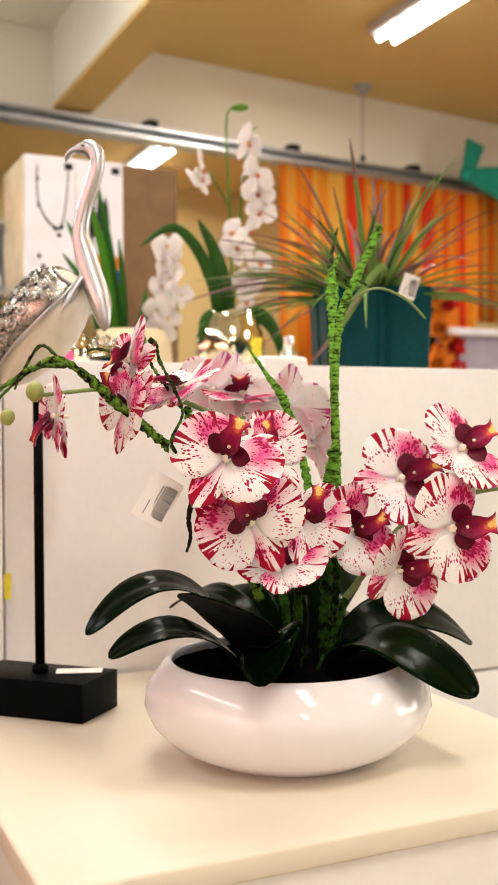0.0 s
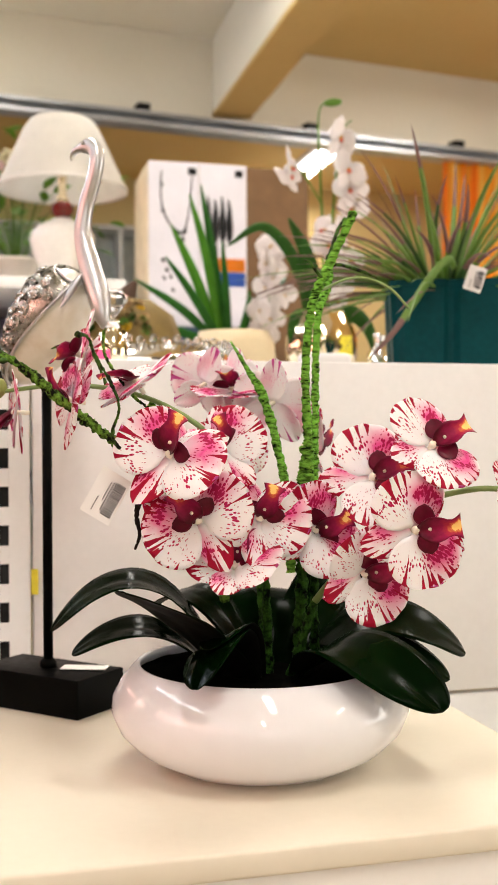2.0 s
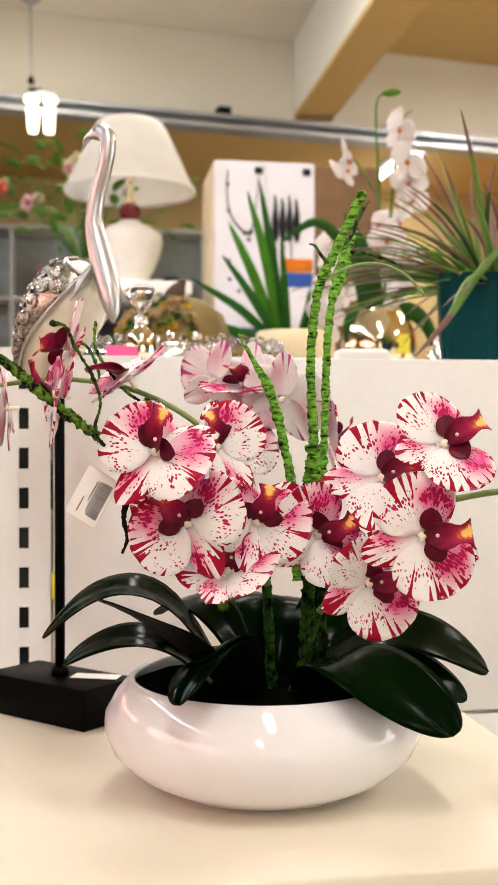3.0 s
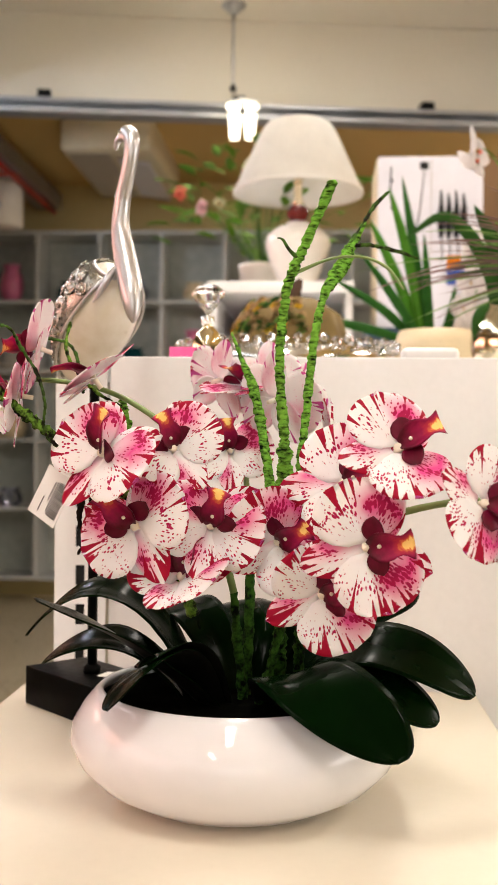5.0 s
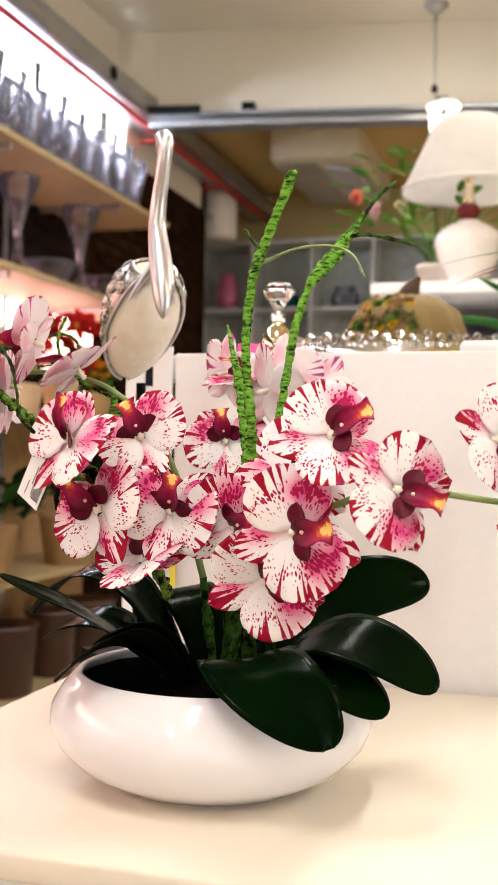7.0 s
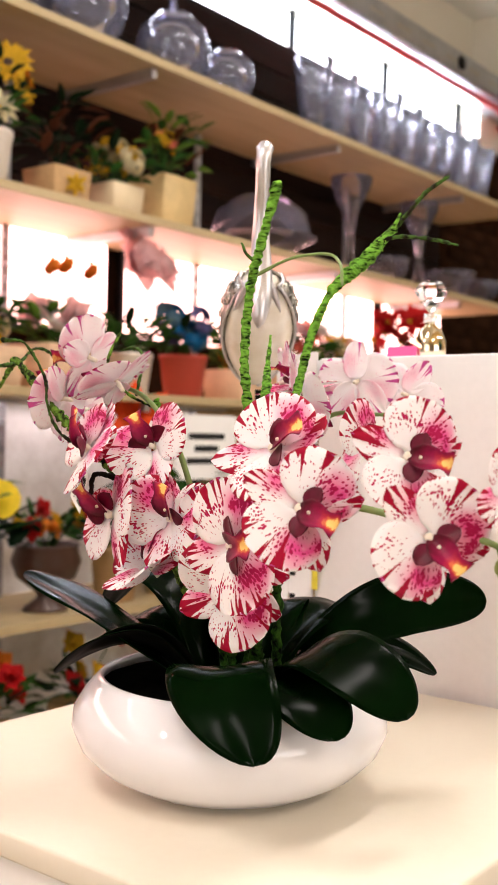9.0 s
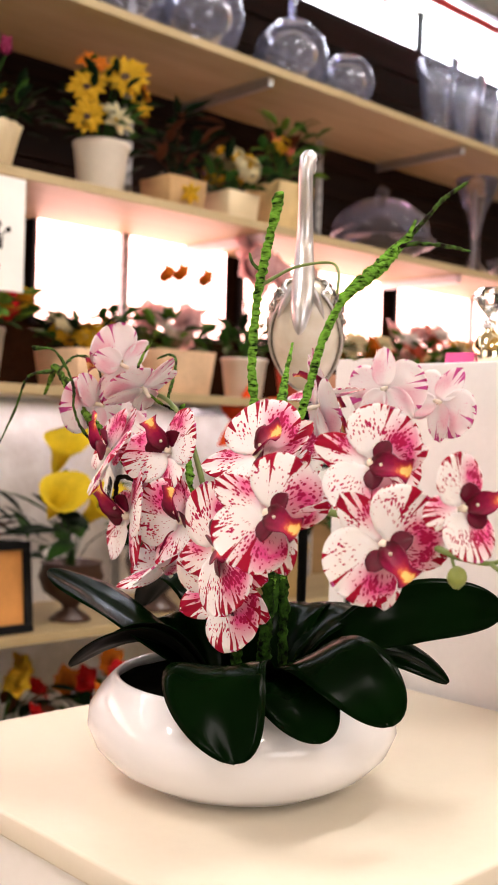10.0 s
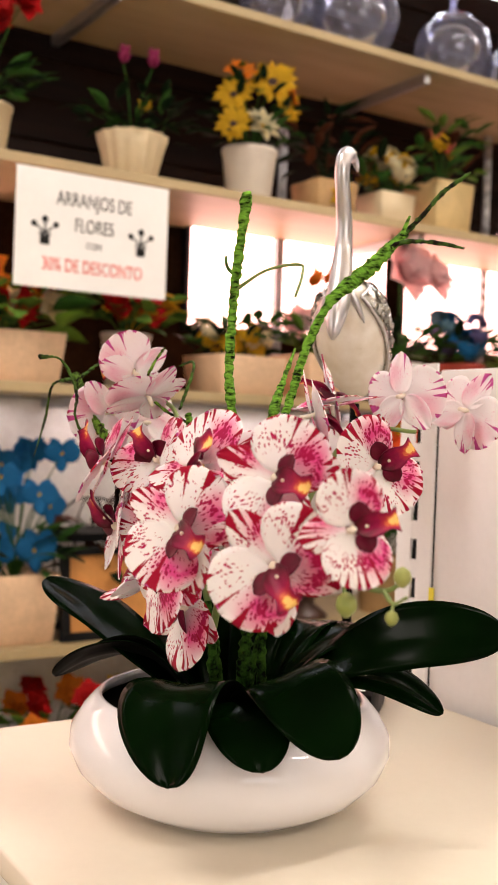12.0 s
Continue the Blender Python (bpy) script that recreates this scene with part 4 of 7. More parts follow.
def wing_patch(s):
    bm = bmesh.new()
    g = [[bm.verts.new(egg_point(-84 + 146 * i / 28, s * (1 + (wing_edge(-84 + 146 * i / 28) - 1) * j / 18), 1.07)) for j in range(19)] for i in range(29)]
    for i in range(28):
        for j in range(18):
            bm.faces.new((g[i][j], g[i + 1][j], g[i + 1][j + 1], g[i][j + 1]))
    bmesh.ops.recalc_face_normals(bm, faces=bm.faces[:])
    bmesh.ops.solidify(bm, geom=bm.faces[:], thickness=0.003)
    return bm


def egg_patch(a0, a1, c0, c1, na, nc, k, wave=0.0):
    bm = bmesh.new()
    g = [[bm.verts.new(egg_point(a0 + (a1 - a0) * i / na, c0 + (c1 - c0) * j / nc, k + wave * noise.noise((i * 0.7, j * 0.7, c0)))) for j in range(nc + 1)] for i in range(na + 1)]
    for i in range(na):
        for j in range(nc):
            bm.faces.new((g[i][j], g[i + 1][j], g[i + 1][j + 1], g[i][j + 1]))
    return bm


body = egg_patch(-89.5, 89.5, 0, 360, 36, 40, 1.0, 0.012)
bmesh.ops.remove_doubles(body, verts=body.verts, dist=0.0008)
part("body", body, "pearl", bird, "pearly shell body")
for s in (-1, 1):
    wing = part("wing", wing_patch(s), "antique_silver", bird, "embossed antique silver wing")
    for edge in ([(-84 + 146 * q / 14, wing_edge(-84 + 146 * q / 14)) for q in range(15)], [(62, 66 + 64 * q / 8) for q in range(9)]):
        pts = [(*egg_point(a, s * c, 1.085), 0.0017) for a, c in edge]
        part("feather_rim", tube(pts, 2, 8), "silver", wing)
    bead = bmesh.new()
    for row, a in enumerate(range(-68, 52, 15)):
        for c in range(20, 125, 21):
            if c > wing_edge(a) - 12:
                continue
            q = egg_point(a + (7.5 if (c // 21) % 2 else 0), s * c, 1.10)
            n = B_TURN.transposed() @ (q - B_MID)
            up = B_TURN @ Vector((n.x / B_LONG**2, n.y / B_SHORT**2, n.z / B_SHORT**2)).normalized()
            q = q - up * 0.0012
            size = 0.0076 * (0.70 + 0.30 * math.cos(radians(a)))
            merge(bead, lathe([(size, 0), (size * 1.05, 0.0012), (size * 0.8, 0.0016), (size * 0.68, 0.0004), (size * 0.5, 0.0016), (size * 0.3, 0.0028), (0, 0.0032)], 14), Matrix.Translation(q) @ up.to_track_quat("Z", "Y").to_matrix().to_4x4())
    part("beading", bead, "antique_silver", wing)
part("neck", tube([(0.087, -0.0128, 0.395, 0.0015), (0.0868, -0.0125, 0.402, 0.0060), (0.0845, -0.0118, 0.415, 0.0098), (0.080, -0.0105, 0.430, 0.0118), (0.0695, -0.0096, 0.458, 0.0116), (0.0598, -0.0095, 0.492, 0.0093), (0.0628, -0.0095, 0.519, 0.0082), (0.0728, -0.0102, 0.543, 0.0076), (0.0792, -0.0108, 0.563, 0.0076), (0.0778, -0.0098, 0.576, 0.0080), (0.0695, -0.0080, 0.583, 0.0086), (0.0605, -0.0062, 0.584, 0.0070), (0.0520, -0.0045, 0.584, 0.0044), (0.0450, -0.0030, 0.583, 0.0036), (0.0395, -0.0018, 0.579, 0.0028), (0.0375, -0.0012, 0.574, 0.0008)], 8, 20), "silver", bird, "polished silver neck and hooked beak")
for sgn in (-1, 1):
    part("eye", lathe([(0, -0.0022), (0.0016, -0.0016), (0.0022, 0), (0.0016, 0.0016), (0, 0.0022)], 10), "antique_silver", bird, m=pose(0.0655, -0.0078 + sgn * 0.0078, 0.585))
for k, (dx, dy) in enumerate(((-0.006, -0.013), (-0.012, -0.004), (-0.012, 0.006), (-0.005, 0.012))):
    part("neck_feather", tube([(0.070 + dx * 0.6, -0.010 + dy * 0.6, 0.452, 0.0022), (0.068 + dx * 1.3, -0.010 + dy * 1.2, 0.438, 0.0040), (0.067 + dx * 2.0, -0.010 + dy * 1.7, 0.424, 0.0028), (0.066 + dx * 2.4, -0.010 + dy * 2.0, 0.416, 0.0006)], 4, 8), "silver", bird)
tagged(part("price_tag", box(-0.024, -0.010, 0, 0.024, 0.010, 0.0008), "paper", m=pose(0.331, 1.118, TABLE + 0.0412, 0, 0, -20), smooth=False), "white paper price tag lying on the black plinth", "price tag")
# ---- small makers for the shop's stock ----


def paint(name, rgb, rough=0.5, spread=0.18, metal=0.0, scale=14.0, bump=0.15, coat=0.0):
    if name.endswith(("_pot", "_cloth", "_white")):
        spread, bump = 0.06, 0.04
    if name not in M:
        M[name] = surface(name, tuple(c * (1 - spread) for c in rgb), tuple(min(0.95, c * (1 + spread)) for c in rgb), scale, rough, metal, bump, 110.0, coat, spec=0.12 if name.startswith(("foliage", "bloom", "kraft")) else 0.5)
        if name.startswith(("bloom", "foliage", "grass", "shade")):
            n, l = links_of(M[name])
            b = n["Principled BSDF"]
            thin, both = n.new("ShaderNodeBsdfTranslucent"), n.new("ShaderNodeMixShader")
            l.new(b.inputs["Base Color"].links[0].from_socket, thin.inputs[0])
            both.inputs[0].default_value = 0.8 if name == "bloom_pink" else 0.6 if name in ("bloom_white", "bloom_cream") else 0.4
            l.new(b.outputs[0], both.inputs[1])
            l.new(thin.outputs[0], both.inputs[2])
            l.new(both.outputs[0], n["Material Output"].inputs[0])
    return name


for _n, _c, _r in (
    ("cream_pot", (0.63, 0.51, 0.32), 0.5), ("white_pot", (0.68, 0.62, 0.54), 0.4), ("kraft", (0.42, 0.27, 0.13), 0.8), ("kraft_pale", (0.66, 0.46, 0.30), 0.8),
    ("red_pot", (0.42, 0.05, 0.03), 0.45), ("grey_pot", (0.42, 0.38, 0.32), 0.6), ("pine", (0.55, 0.40, 0.18), 0.6), ("dark_urn", (0.05, 0.02, 0.012), 0.35), ("pink_glaze", (0.62, 0.16, 0.28), 0.3),
    ("foliage", (0.035, 0.11, 0.018), 0.55), ("foliage_light", (0.13, 0.26, 0.04), 0.55), ("foliage_fresh", (0.030, 0.13, 0.018), 0.4), ("foliage_lit", (0.075, 0.24, 0.02), 0.4), ("foliage_lime", (0.16, 0.32, 0.04), 0.5), ("foliage_dark", (0.006, 0.020, 0.006), 0.55), ("foliage_rust", (0.09, 0.028, 0.012), 0.6), ("grass_green", (0.20, 0.34, 0.07), 0.45), ("grass_deep", (0.06, 0.13, 0.03), 0.45), ("grass_purple", (0.27, 0.15, 0.13), 0.45),
    ("bloom_yellow", (0.62, 0.38, 0.02), 0.6), ("bloom_lemon", (0.80, 0.62, 0.03), 0.5), ("bloom_cream", (0.76, 0.70, 0.48), 0.6), ("bloom_orange", (0.72, 0.22, 0.02), 0.6), ("bloom_red", (0.50, 0.012, 0.012), 0.55), ("bloom_coral", (0.75, 0.20, 0.14), 0.6),
    ("bloom_pink", (0.93, 0.66, 0.66), 0.6), ("bloom_white", (0.86, 0.82, 0.80), 0.6), ("bloom_blue", (0.012, 0.14, 0.33), 0.6), ("bloom_violet", (0.13, 0.12, 0.28), 0.6), ("bloom_slate", (0.10, 0.20, 0.26), 0.6), ("bloom_magenta", (0.34, 0.04, 0.12), 0.6),
    ("bloom_scarlet", (0.80, 0.10, 0.02), 0.5), ("frame_amber", (0.55, 0.24, 0.06), 0.6), ("heart_brown", (0.05, 0.022, 0.008), 0.8), ("shade_cloth", (0.78, 0.75, 0.70), 0.8), ("ceramic_white", (0.78, 0.74, 0.68), 0.25), ("ruby", (0.16, 0.008, 0.006), 0.2), ("box_white", (0.64, 0.62, 0.66), 0.55), ("box_side", (0.70, 0.60, 0.42), 0.6),
    ("box_brown", (0.16, 0.085, 0.035), 0.8), ("blue_plastic", (0.012, 0.06, 0.30), 0.4), ("navy_box", (0.02, 0.05, 0.08), 0.5), ("print_red", (0.72, 0.07, 0.05), 0.7), ("teal_felt", (0.0, 0.22, 0.15), 0.8), ("pink_tag", (0.85, 0.10, 0.32), 0.6), ("yellow_tag", (0.85, 0.72, 0.05), 0.6),
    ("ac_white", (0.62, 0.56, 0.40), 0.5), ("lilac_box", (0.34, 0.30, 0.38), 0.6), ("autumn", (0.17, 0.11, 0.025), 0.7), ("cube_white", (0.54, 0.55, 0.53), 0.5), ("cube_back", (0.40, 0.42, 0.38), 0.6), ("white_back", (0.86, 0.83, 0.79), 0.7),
):
    paint(_n, _c, _r)
M["gold_mirror"] = surface("gold_mirror", (0.80, 0.66, 0.40), (0.92, 0.84, 0.66), 14, 0.10, 1.0, 0.1, 34)
M["chrome"] = surface("chrome", (0.78, 0.78, 0.76), (0.9, 0.9, 0.88), 20, 0.10, 1.0, 0.1, 60)
M["crystal"] = glass("crystal", (0.97, 0.96, 0.95), 0.02, 1.6)
M["thin_glass"] = thin_glass("thin_glass")
M["clear_glass"] = thin_glass("clear_glass", (0.97, 0.97, 1.0), 1.45, 0.035)


def stripes():
    """Curtain cloth with broad orange, yellow and red stripes."""
    m = bpy.data.materials.new("striped_curtain")
    m.use_nodes = True
    n, l = links_of(m)
    b = n["Principled BSDF"]
    tc, sep, w = n.new("ShaderNodeTexCoord"), n.new("ShaderNodeSeparateXYZ"), n.new("ShaderNodeTexNoise")
    w.noise_dimensions = "1D"
    w.inputs["Scale"].default_value, w.inputs["Detail"].default_value = 6.0, 0.6
    l.new(tc.outputs["Object"], sep.inputs[0])
    l.new(sep.outputs[0], w.inputs["W"])
    r = ramp(n, [(0.30, (0.80, 0.06, 0.012)), (0.41, (0.86, 0.24, 0.012)), (0.49, (0.88, 0.40, 0.03)), (0.56, (0.90, 0.56, 0.10)), (0.64, (0.85, 0.20, 0.012))])
    r.color_ramp.interpolation = "CONSTANT"
    l.new(w.outputs[0], r.inputs[0])
    l.new(r.outputs[0], b.inputs["Base Color"])
    b.inputs["Roughness"].default_value = 0.85
    return m


M["striped_curtain"] = stripes()


def petal_ring(count, length, width, lift, spread=0.0, seed=0, bm=None, cup=0.3, shape=(0.75, 0.5), mat=0):
    bm = bm or bmesh.new()
    r = random.Random(seed)
    for k in range(count):
        p = blade(length * r.uniform(0.88, 1.08), width, 4, 2, shape, cup, 0.12, 0.0, 3, 0.0004, seed + k)
        for f in p.faces:
            f.material_index = mat
        merge(bm, p, pose(0, 0, 0, 0, 0, 360 * k / count + r.uniform(-9, 9)) @ pose(0, 0, 0, lift + r.uniform(-9, 9)))
    return bm


def ball(r, seed=0, lumps=0.15, flat=1.0, n=2, mat=0, bm=None):
    own = bmesh.new()
    bmesh.ops.create_icosphere(own, subdivisions=n, radius=r)
    for v in own.verts:
        v.co *= 1 + lumps * noise.noise(v.co * (2.2 / r) + Vector((seed, seed * 2, 0)))
        v.co.z *= flat
    for f in own.faces:
        f.material_index = mat
    return merge(bm, own) if bm else own


MADE = {}


def bloom(kind, colour, size):
    """Mesh of one blossom that faces +Z, cached by kind, colour and size."""
    key = (kind, colour, size)
    if key in MADE:
        return MADE[key]
    s = size
    if kind == "daisy":
        bm = petal_ring(13, s, s * 0.36, 12, seed=3)
        petal_ring(11, s * 0.8, s * 0.34, 26, seed=5, bm=bm)
        ball(s * 0.30, 1, 0.2, 0.5, 2, 1, bm)
        me = mesh_of("blossom", bm, colour, "heart_brown")
    elif kind == "star":
        bm = petal_ring(6, s, s * 0.42, 22, seed=4)
        petal_ring(6, s * 0.85, s * 0.40, 40, seed=9, bm=bm)
        ball(s * 0.2, 1, 0.2, 0.8, 1, 1, bm)
        me = mesh_of("blossom", bm, colour, "bloom_yellow")
    elif kind == "rose":
        bm = petal_ring(6, s * 0.9, s * 0.8, 30, seed=2, cup=0.5)
        petal_ring(5, s * 0.8, s * 0.7, 55, seed=6, bm=bm, cup=0.6)
        petal_ring(4, s * 0.7, s * 0.55, 76, seed=8, bm=bm, cup=0.7)
        me = mesh_of("blossom", bm, colour)
    elif kind == "tulip":
        bm = petal_ring(6, s, s * 0.62, 74, seed=2, cup=0.8)
        me = mesh_of("blossom", bm, colour)
    elif kind == "puff":
        bm = bmesh.new()
        r = random.Random(7)
        for k in range(16):
            d = Vector((r.gauss(0, 1), r.gauss(0, 1), abs(r.gauss(0, 1)))).normalized() * s * 0.7
            merge(bm, petal_ring(4, s * 0.36, s * 0.30, 15, seed=k), Matrix.Translation(d) @ d.to_track_quat("Z", "Y").to_matrix().to_4x4())
        me = mesh_of("blossom", bm, colour)
    elif kind == "calla":
        bm = lathe([(0.001, 0), (s * 0.14, s * 0.3), (s * 0.25, s * 0.7), (s * 0.55, s), (s * 0.53, s * 1.01), (s * 0.22, s * 0.72), (s * 0.10, s * 0.3)], 14)
        for v in bm.verts:
            v.co.z += max(0, v.co.x) * 0.7
        me = mesh_of("blossom", bm, colour)
    else:
        bm = bmesh.new()
        for k, (turn, wide, lift) in enumerate(((-80, 1.12, 16), (80, 1.12, 16), (180, 0.66, 8), (-40, 0.60, 6), (40, 0.60, 6))):
            p = blade(s, s * wide, 7, 6, (0.86, 0.45), -0.15, 0.12, 0.04, 3, 0.0003, k)
            for f in p.faces:
                f.material_index = 0
            merge(bm, p, pose(0, 0, 0.0015 if k < 2 else 0, 0, 0, turn) @ pose(0, 0, 0, lift))
        ball(s * 0.13, 1, 0.2, 0.9, 1, 1, bm)
        me = mesh_of("blossom", bm, colour, "bloom_yellow")
    MADE[key] = me
    return me


def leaves_mesh(count, reach, height, size, seed, mats, up=0.5, narrow=0.42, base=0.0):
    """A loose head of leaves on thin stalks, out to reach and up to height."""
    bm, r = bmesh.new(), random.Random(seed)
    for k in range(count):
        a, q = r.uniform(0, 6.283), r.uniform(0.15, 1) ** 0.7
        p = Vector((math.cos(a) * reach * q, math.sin(a) * reach * q, base + height * r.uniform(0.22, 1) * (1.15 - 0.45 * q)))
        b = blade(size * r.uniform(0.7, 1.25), size * narrow, 4, 2, (0.8, 0.75), 0.25, 0.25, 0.0, 3, 0.0004, k)
        i = r.randrange(len(mats))
        for f in b.faces:
            f.material_index = i
        merge(bm, b, Matrix.Translation(p) @ pose(0, 0, 0, 0, 0, math.degrees(a) - 90 + r.uniform(-50, 50)) @ pose(0, 0, 0, r.uniform(-8, 60) * up * 2, r.uniform(-30, 30), 0))
        if k % 3 == 0:
            tube([(0, 0, base - 0.02, 0.0016), (p.x * 0.4, p.y * 0.4, p.z * 0.6, 0.0014), (*p, 0.0008)], 2, 4, bm, mat=i)
    return mesh_of("foliage", bm, *mats)


def pot_mesh(kind, w, h, mat):
    if kind == "round":
        return mesh_of("pot", lathe([(0, 0), (w * 0.36, 0), (w * 0.38, 0.002), (w * 0.48, h * 0.9), (w * 0.5, h * 0.92), (w * 0.5, h), (w * 0.46, h), (w * 0.44, h * 0.86), (0, h * 0.84)], 32), mat)
    if kind == "crinkle":
        return mesh_of("pot", lathe([(0, 0), (w * 0.30, 0), (w * 0.34, 0.004), (w * 0.44, h * 0.7), (w * 0.5, h), (w * 0.48, h), (w * 0.41, h * 0.7), (0, h * 0.65)], 64, ripple=14, depth=0.045), mat)
    if kind == "urn":
        return mesh_of("pot", lathe([(0, 0), (w * 0.32, 0), (w * 0.30, h * 0.06), (w * 0.12, h * 0.2), (w * 0.14, h * 0.28), (w * 0.42, h * 0.5), (w * 0.5, h * 0.75), (w * 0.44, h * 0.95), (w * 0.48, h), (w * 0.44, h), (w * 0.38, h * 0.9), (0, h * 0.85)], 32), mat)
    bm = box(-w / 2, -w / 2, 0, w / 2, w / 2, h)
    top = max(bm.faces, key=lambda f: f.calc_center_median().z)
    bmesh.ops.inset_individual(bm, faces=[top], thickness=w * 0.06)
    top = max((f for f in bm.faces), key=lambda f: (round(f.calc_center_median().z, 5), -f.calc_area()) if len(f.verts) == 4 and f.calc_area() > w * w * 0.5 else (-1, 0))
    for v in top.verts:
        v.co.z -= h * 0.15
    for v in bm.verts:
        if v.co.z < 0.001:
            v.co.x *= 0.88
            v.co.y *= 0.88
    bmesh.ops.bevel(bm, geom=[e for e in bm.edges if e.calc_length() > h * 0.5], offset=0.002, segments=1, affect="EDGES")
    return mesh_of("pot", bm, mat)


def potted(name, label, x, y, z, pot, w, h, pot_mat, blooms, leaves, turn=0, group="", category="potted plant", size=1.09):
    """Pot, head of leaves and single blossoms on stalks. blooms: (dx, dy, height over the pot, kind, colour, size, azimuth, elevation)."""
    t = thing(name, label, category, group, at=pose(x, y, z, 0, 0, turn) @ Matrix.Scale(size, 4))
    part("pot", pot_mesh(pot, w, h, pot_mat), None, t)
    if leaves:
        part("foliage", leaves, None, t, m=pose(0, 0, h * 0.9))
    for dx, dy, dz, kind, colour, size, az, el in blooms:
        q = facing((dx, dy, h + dz), az - turn, el)
        b = part("blossom", bloom(kind, colour, size), None, t, m=q)
        part("stalk", tube([(0, 0, h * 0.8, 0.0022), (dx * 0.5, dy * 0.5, h + dz * 0.6, 0.002), (dx, dy, h + dz, 0.0015)], 3, 5), "foliage", t)
    return t


def spread(n, r, top, kind, colours, size, seed, az=-25, el=20, low=0.3):
    q = random.Random(seed)
    out = []
    for k in range(n):
        a = 6.283 * k / n + q.uniform(-0.4, 0.4)
        d = r * q.uniform(0.25, 1)
        out.append((d * math.cos(a), d * math.sin(a), top * q.uniform(low, 1), kind, colours[k % len(colours)], size, az + q.uniform(-40, 40), el + q.uniform(-25, 30)))
    return out


M["teal_pot"] = surface("teal_pot", (0.001, 0.030, 0.034), (0.004, 0.058, 0.064), 10, 0.5, bump=0.05, fine=110, spec=0.08)

# ---- things on the shelving deck ----


def ribbon(pts, wd):
    """Keeled strap leaf that follows points (x, z), tapered at both ends."""
    bm, last = bmesh.new(), None
    path = spline([(x, z, -0.0) for x, z in pts], 6)
    m = len(path) - 1
    for i, q in enumerate(path):
        d = path[min(i + 1, m)] - path[max(i - 1, 0)]
        d = d / np.linalg.norm(d)
        w = wd / 2 * max(0.04, math.sin(math.pi * (0.16 + 0.84 * i / m) ** 0.9) ** 0.6)
        y = -0.02 * math.sin(i / m * 2.5)
        rows = [(-1, 0.004), (0, -0.001), (1, 0.004), (1, 0.0055), (0, 0.0008), (-1, 0.0055)]
        now = [bm.verts.new((q[0] - d[1] * w * u, y + k, q[1] + d[0] * w * u)) for u, k in rows]
        if last:
            for e in range(6):
                bm.faces.new((last[e], last[(e + 1) % 6], now[(e + 1) % 6], now[e]))
        last = now
    return bm


def grass_plant():
    t = thing("grass_plant", "green and purple artificial grass in a dark teal ribbed pot", "potted plant", at=pose(0.918, 1.500, DECK, 0, 0, -18))
    bm = bmesh.new()
    w, h, n = 0.086, 0.135, 10
    ring = []
    for side in range(4):
        for k in range(n * 2):
            u = (k / (n * 2)) * 2 - 1
            dent = 0.0095 if (k // 2) % 5 == 0 else 0.0
            ring.append((Matrix.Rotation(radians(90 * side), 2) @ Vector((w - dent, u * w))))
    rows = [(0.90, 0.0), (0.93, 0.004), (0.99, h - 0.012), (1.0, h - 0.010), (1.0, h), (0.94, h), (0.92, h - 0.03)]
    rings = [[bm.verts.new((p.x * s, p.y * s, z)) for p in ring] for s, z in rows]
    m = len(ring)
    for a, b in zip(rings, rings[1:]):
        for k in range(m):
            bm.faces.new((a[k], a[(k + 1) % m], b[(k + 1) % m], b[k]))
    bm.faces.new(rings[0][::-1])
    bm.faces.new(rings[-1])
    part("pot", bm, "teal_pot", t, smooth=False)
    r = random.Random(12)
    for q in range(135):
        tone = ("grass_deep", "grass_purple") if q % 4 == 1 else ("grass_green", "grass_green") if q % 4 == 2 else ("grass_green", "grass_purple")
        one = bmesh.new()
        a, lean = r.uniform(0, 6.283), r.uniform(0.10, 1.0) ** 0.7 * 1.25
        ln, bow, kink = r.uniform(0.15, 0.27), r.uniform(0, 1), r.uniform(-0.07, 0.07)
        if q < 12:
            # long blades that arch out low on the lamp's side
            a, lean, ln, bow = math.pi + r.uniform(-0.5, 0.9), r.uniform(0.95, 1.25), r.uniform(0.18, 0.235), r.uniform(0.0, 0.8)
        c, s = math.cos(a), math.sin(a)
        wd, last = r.uniform(0.0036, 0.0074), None
        turn = r.randrange(3, 7)
        for i in range(9):
            v = i / 8
            out = ln * (math.sin(lean) * v + 0.28 * lean * v * v)
            up = ln * (math.cos(lean) * v * 1.15 - (0.30 + 0.30 * bow) * lean * v**2.2)
            x, y, z, ww = 0.02 * c + out * c - s * kink * v * v, 0.02 * s + out * s + c * kink * v * v, h * 0.8 + up, wd * (1 - v) ** 0.55 + 0.0003
            nx, ny = -s * ww, c * ww
            now = [one.verts.new((x + nx, y + ny, z)), one.verts.new((x, y, z - ww * 0.6)), one.verts.new((x - nx, y - ny, z)), one.verts.new((x, y, z - ww * 0.3))]
            if last:
                for e in range(4):
                    one.faces.new((last[e], last[(e + 1) % 4], now[(e + 1) % 4], now[e])).material_index = int(i > turn)
            last = now
        part("blade", one, tone, t)
    # one blade folds over the rim and hangs across the pot
    fold = ribbon([(0.010, 0.150), (-0.006, 0.160), (-0.040, 0.128), (-0.088, 0.060), (-0.128, 0.014)], 0.0125)
    for f in fold.faces:
        f.material_index = int(f.calc_center_median().z < 0.075)
    part("blade", fold, ("grass_green", "grass_purple"), t, m=pose(0, -0.094, 0, 0, 0, 18))
    return t


grass_plant()


